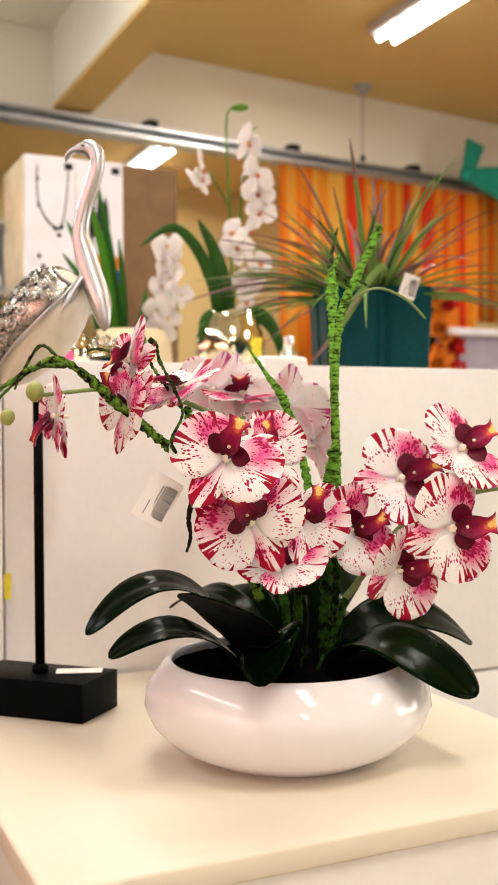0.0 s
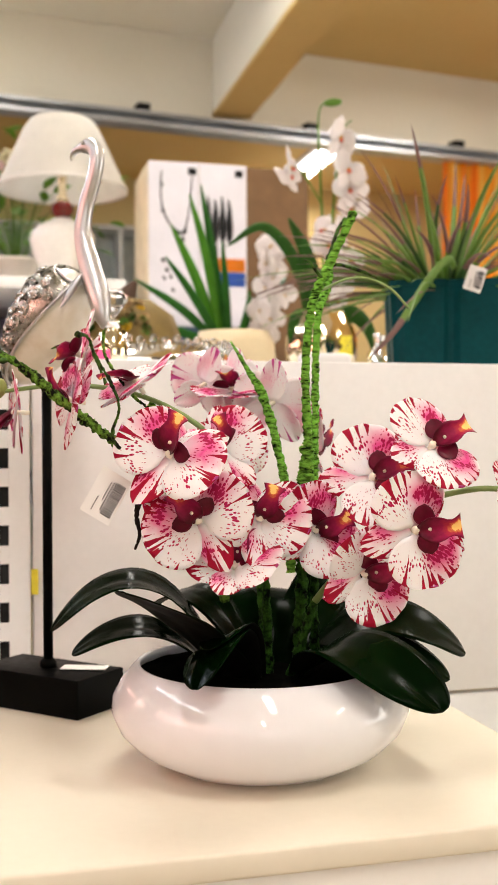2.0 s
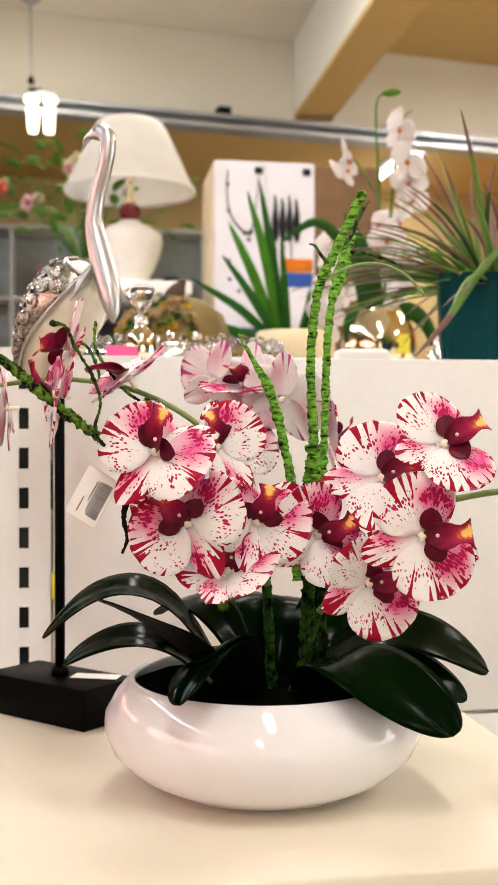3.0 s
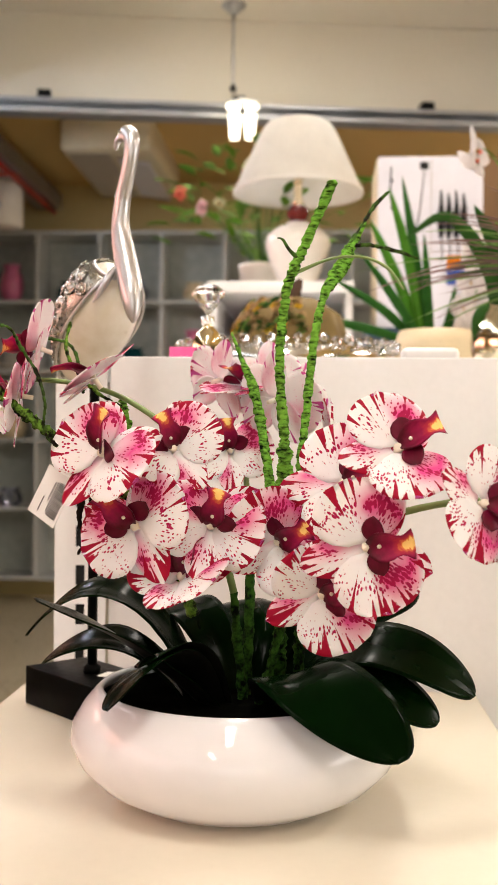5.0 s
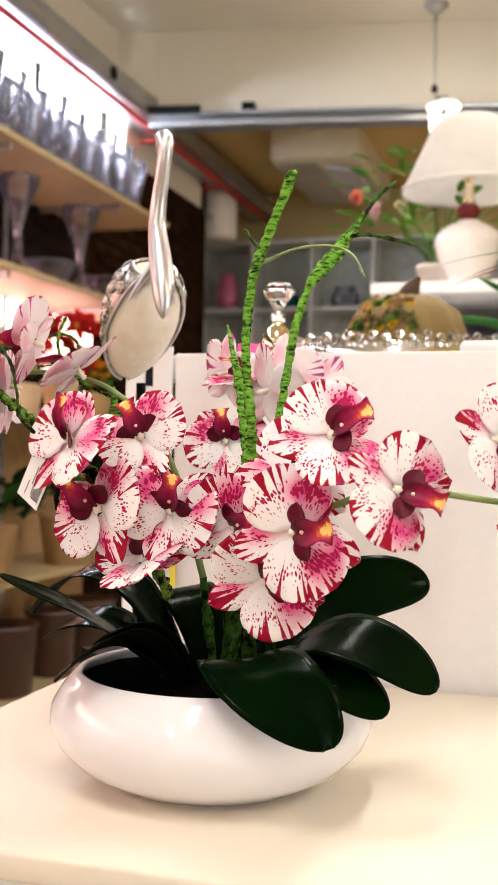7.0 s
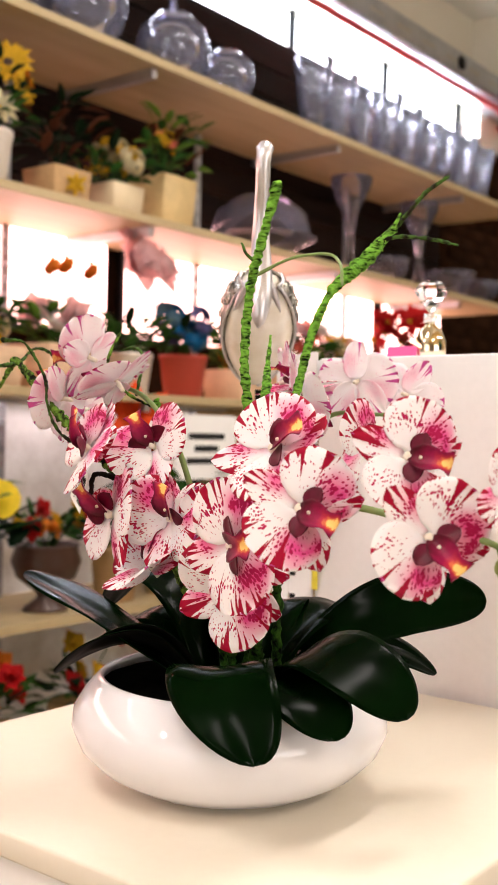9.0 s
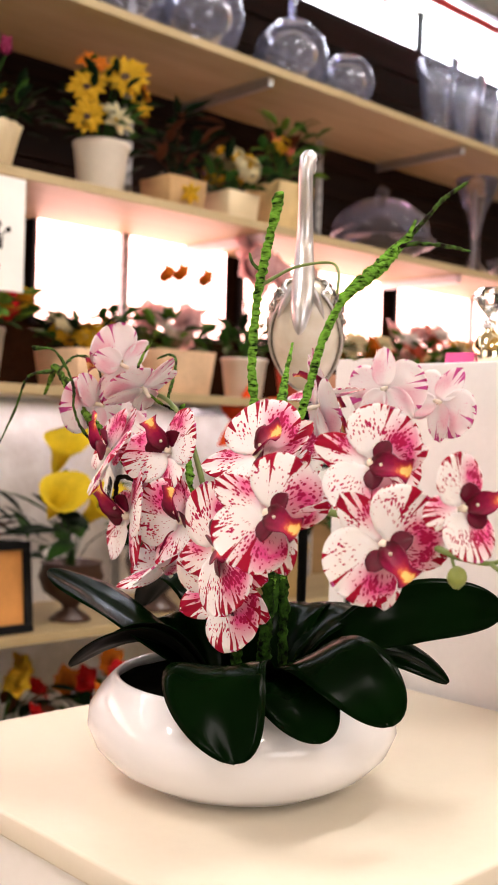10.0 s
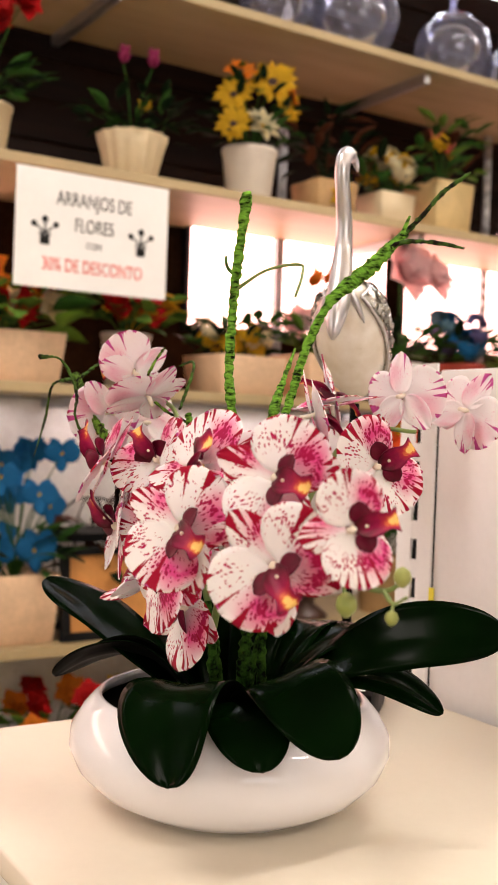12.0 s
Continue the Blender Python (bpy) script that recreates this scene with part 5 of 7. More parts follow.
def price_tag(x, y, z, w, h, az, tilt, label, thick=0.0006, bars=True):
    """Paper tag with a bar code and lines of small print that cannot be read."""
    t = thing("price_tag", label, "price tag", at=Matrix.Translation((x, y, z)) @ pose(0, 0, 0, 0, 0, az) @ pose(0, 0, 0, 90, 0, 0) @ pose(0, 0, 0, 0, 0, tilt))
    part("card", box(-w / 2, -h / 2, -thick, w / 2, h / 2, 0), "paper", t, smooth=False)
    code = bmesh.new()
    r, u = random.Random(5), -w * 0.40
    u = -h * 0.36
    while u < h * 0.34:
        q = r.choice((0.010, 0.016, 0.024)) * h
        box(w * 0.08, u, 0.0001, w * 0.42, u + q, 0.0004, bm=code)
        u += q + r.choice((0.010, 0.016, 0.022)) * h
    part("bar_code", code, "ink", t, smooth=False)
    small = bmesh.new()
    for x, y0, y1 in ((0.02, -0.30, 0.30), (-0.06, -0.10, 0.30), (-0.22, -0.38, -0.10)):
        y = y0
        while y < y1:
            box(x * w, y * h, 0.0001, (x + 0.035) * w, (y + 0.03) * h, 0.0004, bm=small)
            y += 0.045
    part("small_print", small, "ink", t, smooth=False)
    return t


price_tag(0.905, 1.362, 1.462, 0.026, 0.036, -12, -18, "white paper price tag hanging on the teal pot")


def white_orchid():
    t = thing("vase_orchid", "artificial white orchid in a gold mirrored vase", "potted plant", at=pose(0.870, 1.950, DECK))
    prof = [(0, 0), (0.040, 0)] + [(0.042 + 0.027 * math.sin(math.pi * min(1, k / 15)) ** 0.8, 0.006 + 0.0095 * k) for k in range(1, 15)] + [(0.044, 0.15), (0.041, 0.15), (0.043, 0.13), (0.050, 0.10), (0, 0.09)]
    vbm = lathe(prof, 60)
    for v in vbm.verts:
        if 0.008 < v.co.z < 0.142 and v.co.x**2 + v.co.y**2 > 0.0019:
            a = math.atan2(v.co.y, v.co.x)
            k = 1 + 0.060 * math.cos(a * 14 + (7 if int(v.co.z / 0.019) % 2 else 0)) * math.cos(v.co.z * math.pi * 2 / 0.019)
            v.co.x *= k
            v.co.y *= k
    vase = part("vase", vbm, "gold_mirror", t, "dimpled gold mirrored glass vase")
    part("sticker", box(0.012, -0.0665, 0.06, 0.040, -0.0645, 0.095), "yellow_tag", vase, smooth=False)
    for pts, wd in (([(-0.012, 0.11), (-0.026, 0.15), (-0.042, 0.21), (-0.08, 0.275), (-0.127, 0.305), (-0.19, 0.265)], 0.026), ([(0.0, 0.11), (-0.012, 0.18), (-0.036, 0.26), (-0.068, 0.325)], 0.034), ([(0.010, 0.11), (0.026, 0.135), (0.06, 0.143), (0.094, 0.11), (0.123, 0.03)], 0.034), ([(-0.015, 0.11), (-0.040, 0.135), (-0.058, 0.12), (-0.064, 0.08)], 0.034), ([(-0.004, 0.11), (-0.030, 0.18), (-0.066, 0.24)], 0.026)):
        part("leaf", ribbon(pts, wd), "foliage", t)
    part("stem", tube([(0, 0, 0.12, 0.003), (0.005, 0, 0.25, 0.0028), (0.0, 0, 0.40, 0.0025), (-0.004, 0, 0.52, 0.002), (0.006, 0, 0.552, 0.0018), (0.024, 0, 0.555, 0.0012)], 5, 6), "foliage_light", t)
    part("bud", ball(0.014, 2, 0.05, 0.55, 2), "foliage_light", t, m=pose(0.026, 0, 0.556, 0, -8, 0) @ Matrix.Diagonal((1.4, 0.8, 1, 1)))
    part("stem", tube([(0.006, 0, 0.12, 0.003), (0.018, 0, 0.25, 0.0028), (0.030, 0, 0.40, 0.0022), (0.046, 0, 0.50, 0.0014), (0.066, 0, 0.525, 0.001)], 5, 6), "foliage_light", t)
    part("stem", tube([(0.0, 0, 0.36, 0.002), (-0.04, 0, 0.42, 0.0016), (-0.068, -0.01, 0.425, 0.001)], 4, 6), "foliage_light", t)
    r = random.Random(3)
    spots = [(0.030 + r.uniform(-0.018, 0.028), -0.02 + r.uniform(-0.03, 0.02), 0.17 + 0.035 * k) for k in range(10)] + [(-0.068, -0.02, 0.42), (-0.072, -0.02, 0.40), (0.0, -0.03, 0.30)]
    for p in spots:
        bl = part("blossom", bloom("orchid", "bloom_white", r.choice((0.034, 0.038, 0.042))), None, t, m=facing(p, -85 + r.uniform(-70, 70), r.uniform(-25, 25), r.uniform(-40, 40)))
        part("lip", ball(0.0045, 1, 0.3, 1.0, 1), "bloom_coral", bl, m=pose(0, -0.006, 0.008))


white_orchid()


def spike_plant():
    t = thing("spiky_plant", "strap-leaved plant with a white flower spike in a cream pot", "potted plant", at=pose(0.780, 2.300, DECK))
    part("pot", lathe([(0, 0), (0.056, 0), (0.082, 0.03), (0.094, 0.07), (0.090, 0.115), (0.080, 0.14), (0.074, 0.14), (0.09, 0.11), (0, 0.10)], 40), "cream_pot", t)
    for pts, wd, back in (([(-0.022, 0.11), (-0.050, 0.30), (-0.077, 0.465)], 0.021, 0), ([(-0.026, 0.11), (-0.068, 0.30), (-0.106, 0.440)], 0.022, 5), ([(-0.030, 0.11), (-0.090, 0.265), (-0.143, 0.378)], 0.023, -6), ([(-0.030, 0.11), (-0.104, 0.215), (-0.167, 0.298)], 0.020, 10), ([(-0.032, 0.11), (-0.118, 0.19), (-0.224, 0.258)], 0.020, -10), ([(-0.030, 0.11), (-0.14, 0.145), (-0.235, 0.165), (-0.310, 0.168)], 0.020, -8), ([(-0.012, 0.11), (-0.028, 0.22), (-0.034, 0.340)], 0.020, 14), ([(-0.016, 0.11), (-0.030, 0.20), (-0.060, 0.28)], 0.018, -20), ([(0.010, 0.11), (0.026, 0.18), (0.036, 0.235)], 0.022, 20)):
        # two leaves get a lit copy of the green, light put into the colour
        part("leaf", ribbon(pts, wd), "foliage_lit" if back in (-6, 5) else "foliage_fresh", t, m=pose(0, 0, 0, 0, 0, back))
    part("leaf", blade(0.20, 0.02, 6, 4, (0.85, 0.6), 0.4, 0.1), ("teal_felt", "foliage"), t, m=pose(0.045, -0.02, 0.11, 0, 0, -55) @ pose(0, 0, 0, 62, 0, 0))
    part("stem", tube([(0.05, 0, 0.10, 0.003), (0.075, -0.01, 0.20, 0.0026), (0.085, -0.02, 0.33, 0.002)], 4, 6), "foliage_light", t)
    r = random.Random(8)
    for k in range(12):
        part("blossom", bloom("orchid", "bloom_white", r.choice((0.032, 0.038))), None, t, m=facing((0.075 + r.uniform(-0.03, 0.03), -0.03 + r.uniform(-0.02, 0.02), 0.13 + 0.018 * k), -90 + r.uniform(-60, 60), r.uniform(-20, 30)))


spike_plant()


def table_lamp():
    t = thing("table_lamp", "white ceramic table lamp with a pleated cream shade", "lamp", at=pose(0.468, 3.200, 1.688))
    part("base", lathe([(0, 0), (0.056, 0), (0.058, 0.012), (0.050, 0.02), (0.066, 0.05), (0.088, 0.10), (0.098, 0.14), (0.093, 0.165), (0.066, 0.188), (0.036, 0.200), (0.030, 0.208), (0, 0.208)], 40), "ceramic_white", t)
    part("neck", ball(0.034, 1, 0.0, 0.85, 3), "ruby", t, "dark red glass neck ball", m=pose(0, 0, 0.235))
    part("stem", lathe([(0, 0.255), (0.016, 0.255), (0.019, 0.266), (0.013, 0.278), (0.013, 0.33), (0.017, 0.335), (0, 0.335)], 16), "gold_mirror", t, "gilded neck")
    n, bm = 120, bmesh.new()
    rows = [(0.192, 0.292), (0.191, 0.298), (0.171, 0.340), (0.151, 0.385), (0.131, 0.430), (0.112, 0.472), (0.096, 0.496), (0.080, 0.506)]
    rings = [[bm.verts.new((r * (1 + 0.012 * (i % 2)) * math.cos(2 * math.pi * i / n), r * (1 + 0.012 * (i % 2)) * math.sin(2 * math.pi * i / n), z)) for i in range(n)] for r, z in rows]
    for a, b in zip(rings, rings[1:]):
        for i in range(n):
            bm.faces.new((a[i], a[(i + 1) % n], b[(i + 1) % n], b[i]))
    bmesh.ops.solidify(bm, geom=bm.faces[:], thickness=0.0015)
    shade = part("shade", bm, "shade_cloth", t, "pleated cream cloth shade")
    part("hem", lathe([(0.1945, 0.290), (0.1955, 0.290), (0.1945, 0.302), (0.1935, 0.302), (0.1945, 0.290)], 60), "shade_cloth", shade)


table_lamp()
riser = thing("display_riser", "white lacquered display riser with open sides that carries the lamp", "display riser")
part("top", box(0.22, 2.98, 1.655, 0.63, 3.80, 1.687, 0.002), "white_lacquer", riser)
for x in (0.225, 0.605):
    part("side_panel", box(x, 3.00, DECK + 0.001, x + 0.02, 3.78, 1.6545), "white_lacquer", riser, smooth=False)
part("back_panel", box(0.246, 3.76, DECK + 0.001, 0.604, 3.78, 1.6545), "lilac_box", riser, smooth=False)
for k, (mat, lb, bx, bw, bh) in enumerate((("pink_glaze", "pink gift box under the display riser", 0.27, 0.13, 0.13), ("teal_pot", "dark teal gift box under the display riser", 0.42, 0.15, 0.20))):
    tagged(part("gift_box", box(bx, 3.20, DECK + 0.001, bx + bw, 3.36, DECK + bh, 0.002), mat, smooth=False), lb, "box")
potted("flowering_vine", "trailing green plant with coral blossoms beside the lamp", 0.34, 3.62, 1.688, "round", 0.16, 0.15, "white_pot",
              spread(12, 0.30, 0.40, "rose", ["bloom_coral", "bloom_pink", "bloom_cream"], 0.035, 3, -90, 10), leaves_mesh(110, 0.34, 0.42, 0.075, 5, ("foliage_lime", "grass_green", "foliage_light"), 0.4), size=1.0)


def carton(name, label, x0, y0, z0, x1, y1, z1, mat, side, drawing):
    t = thing(name, label, "box")
    part("carton", box(x0, y0, z0, x1, y1, z1, 0.002), mat, t, smooth=False)
    part("side_print", box(x0 - 0.003, y0 + 0.006, z0 + 0.006, x0 - 0.0005, y1 - 0.006, z1 - 0.006), side, t, smooth=False)
    if drawing:
        w, h, yy = x1 - x0, z1 - z0, y0 - 0.0005
        pt = lambda u, v, q=0.0011: (x0 + w * u, yy - 0.0012, z1 - h * v, q)
        # a hanging chain with beads on one half, a row of dark dresses on the other
        strokes = [[pt(0.13, 0.06, 0.0016), pt(0.12, 0.18, 0.0016), pt(0.14, 0.29, 0.0018), pt(0.20, 0.37, 0.0020), pt(0.28, 0.42, 0.0022), pt(0.35, 0.44, 0.0024)], [pt(0.44, 0.08, 0.0012), pt(0.42, 0.22, 0.0014), pt(0.39, 0.35, 0.0016), pt(0.35, 0.44, 0.0020)]]
        strokes += [[pt(u - 0.012, v - 0.010, 0.002), pt(u, v, q), pt(u + 0.010, v + 0.012, 0.002)] for u, v, q in ((0.13, 0.14, 0.004), (0.14, 0.30, 0.005), (0.30, 0.43, 0.006), (0.36, 0.42, 0.006), (0.34, 0.47, 0.005), (0.14, 0.60, 0.006), (0.18, 0.66, 0.005), (0.15, 0.71, 0.004), (0.22, 0.70, 0.004), (0.24, 0.78, 0.004))]
        strokes += [[pt(0.60 + 0.070 * k, 0.20 + 0.02 * (k % 2), 0.0022), pt(0.605 + 0.072 * k, 0.28, 0.0055), pt(0.60 + 0.072 * k, 0.36, 0.0100), pt(0.605 + 0.072 * k, 0.44, 0.0085), pt(0.60 + 0.072 * k, 0.48, 0.0030)] for k in range(4)]
        strokes += [[pt(0.61 + 0.075 * k, 0.48, 0.0016), pt(0.615 + 0.075 * k, 0.56, 0.0016), pt(0.61 + 0.075 * k, 0.62 - 0.02 * k, 0.0010)] for k in range(3)]
        for u0, u1 in ((0.40, 0.48), (0.88, 0.96)):
            part("print_block", box(x0 + w * u0, yy - 0.002, z1 - h * 0.075, x0 + w * u1, yy, z1 - h * 0.035), "ink", t, smooth=False)
        for q in strokes:
            part("ink_stroke", tube(q, 4, 6), "ink", t)
        part("photo_strip", box(x0 + w * 0.66, yy - 0.002, z1 - h * 0.66, x1 - 0.006, yy, z1 - h * 0.58), "bloom_orange", t, smooth=False)
        part("photo_strip", box(x0 + w * 0.66, yy - 0.002, z1 - h * 0.75, x1 - 0.006, yy, z1 - h * 0.665), "blue_plastic", t, smooth=False)
        part("fold", box(x0 + w * 0.505, yy - 0.0015, z0 + 0.01, x0 + w * 0.512, yy, z1 - 0.01), "grey_pot", t, smooth=False)
    return t


carton("lower_carton", "dark blue carton under a white gift box", 0.66, 2.92, DECK + 0.001, 1.02, 3.25, 1.552, "navy_box", "navy_box", False)
carton("gift_carton", "white carton printed with black line drawings", 0.690, 2.95, 1.555, 0.975, 3.22, 2.022, "box_white", "box_side", True)
carton("brown_carton", "tall brown cardboard carton behind the white one", 0.985, 3.26, DECK + 0.001, 1.26, 3.60, 2.10, "box_brown", "box_brown", False)
tagged(part("blue_tub", lathe([(0, 0), (0.035, 0), (0.042, 0.10), (0.044, 0.105), (0.040, 0.105), (0, 0.09)], 24), "blue_plastic", m=pose(0.66, 2.75, DECK)), "bright blue plastic tub on the shelving top", "tub")


def perfume():
    t = thing("perfume_bottle", "gold perfume bottle with a faceted crystal stopper", "bottle", at=pose(0.391, 1.350, DECK))
    part("flask", lathe([(0, 0), (0.017, 0), (0.019, 0.004), (0.019, 0.024), (0.014, 0.036), (0.006, 0.044), (0.006, 0.052), (0, 0.052)], 32), "gold_mirror", t)
    part("collar", lathe([(0, 0.046), (0.0085, 0.046), (0.0085, 0.056), (0, 0.056)], 20), "chrome", t)
    part("stopper", lathe([(0, 0.056), (0.003, 0.058), (0.021, 0.082), (0.021, 0.085), (0.013, 0.094), (0, 0.094)], 8), "crystal", t, "faceted crystal stopper", smooth=False)


perfume()
tagged(part("pink_ticket", box(-0.019, -0.0006, 0, 0.019, 0.0006, 0.017), "pink_tag", m=pose(0.366, 1.325, DECK, -12, 0, 8), smooth=False), "bright pink price ticket leaning on the bottle", "price tag")


def crystal_tray():
    t = thing("crystal_tray", "oval silver tray with a rim of crystal beads", "tray", at=pose(0.475, 1.86, DECK))
    part("plate", lathe([(0, 0), (0.17, 0), (0.18, 0.02), (0.185, 0.055), (0.182, 0.055), (0.175, 0.022), (0, 0.006)], 48), "chrome", t)
    me = mesh_of("bead", ball(0.0085, 0, 0, 1, 1), "crystal", smooth=False)
    for k in range(56):
        a = 2 * math.pi * k / 56
        part("bead", me, None, t, m=pose(0.186 * math.cos(a), 0.186 * math.sin(a), 0.060 + 0.004 * (k % 2), 0, 0, k * 37))


crystal_tray()


def gourd():
    t = thing("autumn_gourd", "decorative gourd covered with dried autumn flowers on the crystal tray", "decoration", at=pose(0.478, 1.88, DECK + 0.008))
    part("gourd", lathe([(0, 0), (0.05, 0.0), (0.088, 0.03), (0.100, 0.07), (0.085, 0.115), (0.05, 0.14), (0.012, 0.145), (0, 0.14)], 64, ripple=9, depth=0.04), "autumn", t)
    r = random.Random(6)
    for k in range(110):
        a, q = r.uniform(2.4, 5.0), r.uniform(0.2, 0.95)
        p = (0.098 * math.cos(a) * math.cos(q * 0.9), 0.098 * math.sin(a) * math.cos(q * 0.9), 0.06 + 0.075 * q)
        part("dried_flower", bloom("rose", r.choice(["autumn", "bloom_yellow", "foliage_light", "autumn", "kraft", "foliage", "kraft"]), 0.013), None, t, m=facing(p, math.degrees(a), 40))
    part("stalk", tube([(0.0, 0, 0.130, 0.020), (0.004, 0, 0.150, 0.018), (0.014, 0, 0.168, 0.009), (0.020, 0, 0.176, 0.004)], 4, 8), "heart_brown", t)


gourd()
tagged(part("chrome_bottle", lathe([(0, 0), (0.020, 0), (0.022, 0.01), (0.022, 0.06), (0.010, 0.075), (0.010, 0.09), (0.013, 0.095), (0, 0.10)], 28), "chrome", m=pose(0.955, 1.86, DECK)), "small chrome bottle beside the gold vase", "bottle")
tagged(part("green_moss_pot", lathe([(0, 0), (0.03, 0), (0.034, 0.05), (0, 0.05)], 24), "foliage", m=pose(0.655, 2.35, DECK)), "low pot of green moss", "pot")

# ---- far side of the shop ----
rail = thing("ceiling_rail", "galvanised steel cable rail under the bulkhead", "rail", at=pose(0, BULK_Y, 0, 0, 0, SKEW))
part("channel", box(-1.52, -0.13, 2.995, 8.1, -0.01, 3.018), "steel", rail, smooth=False)
part("channel", box(-1.52, -0.13, 3.056, 8.1, -0.01, 3.074), "steel", rail, smooth=False)
part("web", box(-1.52, -0.025, 3.0185, 8.1, -0.01, 3.0555), "steel", rail, smooth=False)
for k in range(9):
    part("hanger", box(-1.0 + k * 1.05, -0.09, 3.0745, -0.93 + k * 1.05, -0.003, 3.13), "dark_frame", rail, smooth=False)
part("junction_box", box(-1.52, -0.16, 3.06, -1.22, -0.131, 3.10), "dark_frame", rail, smooth=False)
tray = thing("cable_tray", "perforated steel cable tray along the window wall", "rail")
part("bed", box(-1.69, -4.9, 3.080, -1.505, 8.30, 3.088), "steel", tray, smooth=False)
part("side_rail", box(-1.699, -4.9, 3.078, -1.691, 8.30, 3.19), "steel", tray, smooth=False)
part("side_rail", box(-1.504, -4.9, 3.078, -1.496, 8.30, 3.19), "steel", tray, smooth=False)
for k in range(44):
    part("slot", box(-1.496, -4.7 + k * 0.24, 3.125, -1.4945, -4.58 + k * 0.24, 3.140), "grey_pot", tray, smooth=False)
part("cable_gland", lathe([(0, 0), (0.035, 0), (0.035, 0.012), (0, 0.012)], 20), "dark_frame", tray, m=pose(-1.496, 5.05, 3.135, 0, 90, 0))
pipe = tagged(part("red_pipe", tube([(-1.556, -4.9, 3.056, 0.018), (-1.556, 0, 3.056, 0.018), (-1.556, 5.6, 3.056, 0.018), (-1.556, 8.3, 3.056, 0.018)], 2, 10), "red_paint"), "red painted fire pipe along the window wall", "pipe")
for k in range(11):
    part("pipe_clip", box(WX - 0.001, -4.4 + k * 1.15, 3.046, -1.553, -4.37 + k * 1.15, 3.066), "red_paint", pipe, smooth=False)


def pendant(x, y, low):
    t = thing("pendant_rod", "thin steel pendant rod on a small dark ceiling rose", "pendant light", "pendants", at=pose(x, y, 0))
    part("canopy", lathe([(0, CEIL), (0.065, CEIL - 0.001), (0.065, CEIL - 0.012), (0.022, CEIL - 0.05), (0, CEIL - 0.05)], 24), "steel", t)
    part("rod", lathe([(0, low), (0.006, low), (0.006, CEIL - 0.045), (0, CEIL - 0.045)], 10), "steel", t)
    part("socket", lathe([(0, low - 0.02), (0.015, low - 0.02), (0.018, low), (0.008, low + 0.02), (0, low + 0.02)], 16), "dark_frame", t)


pendant(0.074, 5.65, 3.13)
pendant(3.72, 6.20, 3.09)
twin = thing("twin_lamp", "pair of glowing lamp tubes hung under the bulkhead rail", "ceiling light", at=pose(0.127, 5.62, 0))
part("plate", box(-0.075, -0.025, 3.032, 0.075, 0.025, 3.05), "steel", twin, smooth=False)
part("arm", box(-0.02, 0.031, 3.057, 0.02, 0.119, 3.070), "steel", twin, smooth=False)
part("arm_foot", box(-0.02, 0.0, 3.0505, 0.02, 0.0305, 3.070), "steel", twin, smooth=False)
for s in (-1, 1):
    part("cap", lathe([(0, 3.006), (0.034, 3.006), (0.036, 3.010), (0.036, 3.024), (0.03, 3.031), (0, 3.031)], 20), GLOW_LAMP, twin, m=pose(s * 0.048, 0, 0))
    part("tube", lathe([(0, 2.845), (0.024, 2.849), (0.027, 2.89), (0.032, 2.975), (0.010, 2.978), (0.010, 3.0055), (0, 3.0055)], 20), GLOW_LAMP, twin, m=pose(s * 0.041, 0, 0))
lamp = bpy.data.lights.new("pendant_glow", "POINT")
lamp.energy, lamp.color, lamp.shadow_soft_size = 2.5, (1, 0.86, 0.6), 0.12
new("pendant_glow", lamp).location = (0.127, 5.50, 3.02)


def fluorescent(x, y, z, turn=0, length=1.25):
    t = thing("tube_fixture", "white ceiling fixture with two bright fluorescent tubes", "ceiling light", "tube fixtures", at=pose(x, y, z, 0, 0, turn))
    part("housing", box(-0.11, -length / 2, 0, 0.11, length / 2, 0.06, 0.006), "box_white", t)
    for s in (-1, 1):
        part("tube", tube([(s * 0.05, -length / 2 + 0.03, -0.022, 0.018), (s * 0.05, 0, -0.022, 0.018), (s * 0.05, length / 2 - 0.03, -0.022, 0.018)], 2, 10), GLOW_TUBE, t)


for tx, ty in TUBES:
    fluorescent(tx, ty, CEIL - 0.061 if ty < 6.5 else 3.275, 0, 1.25 if ty < 6.5 else 0.7)


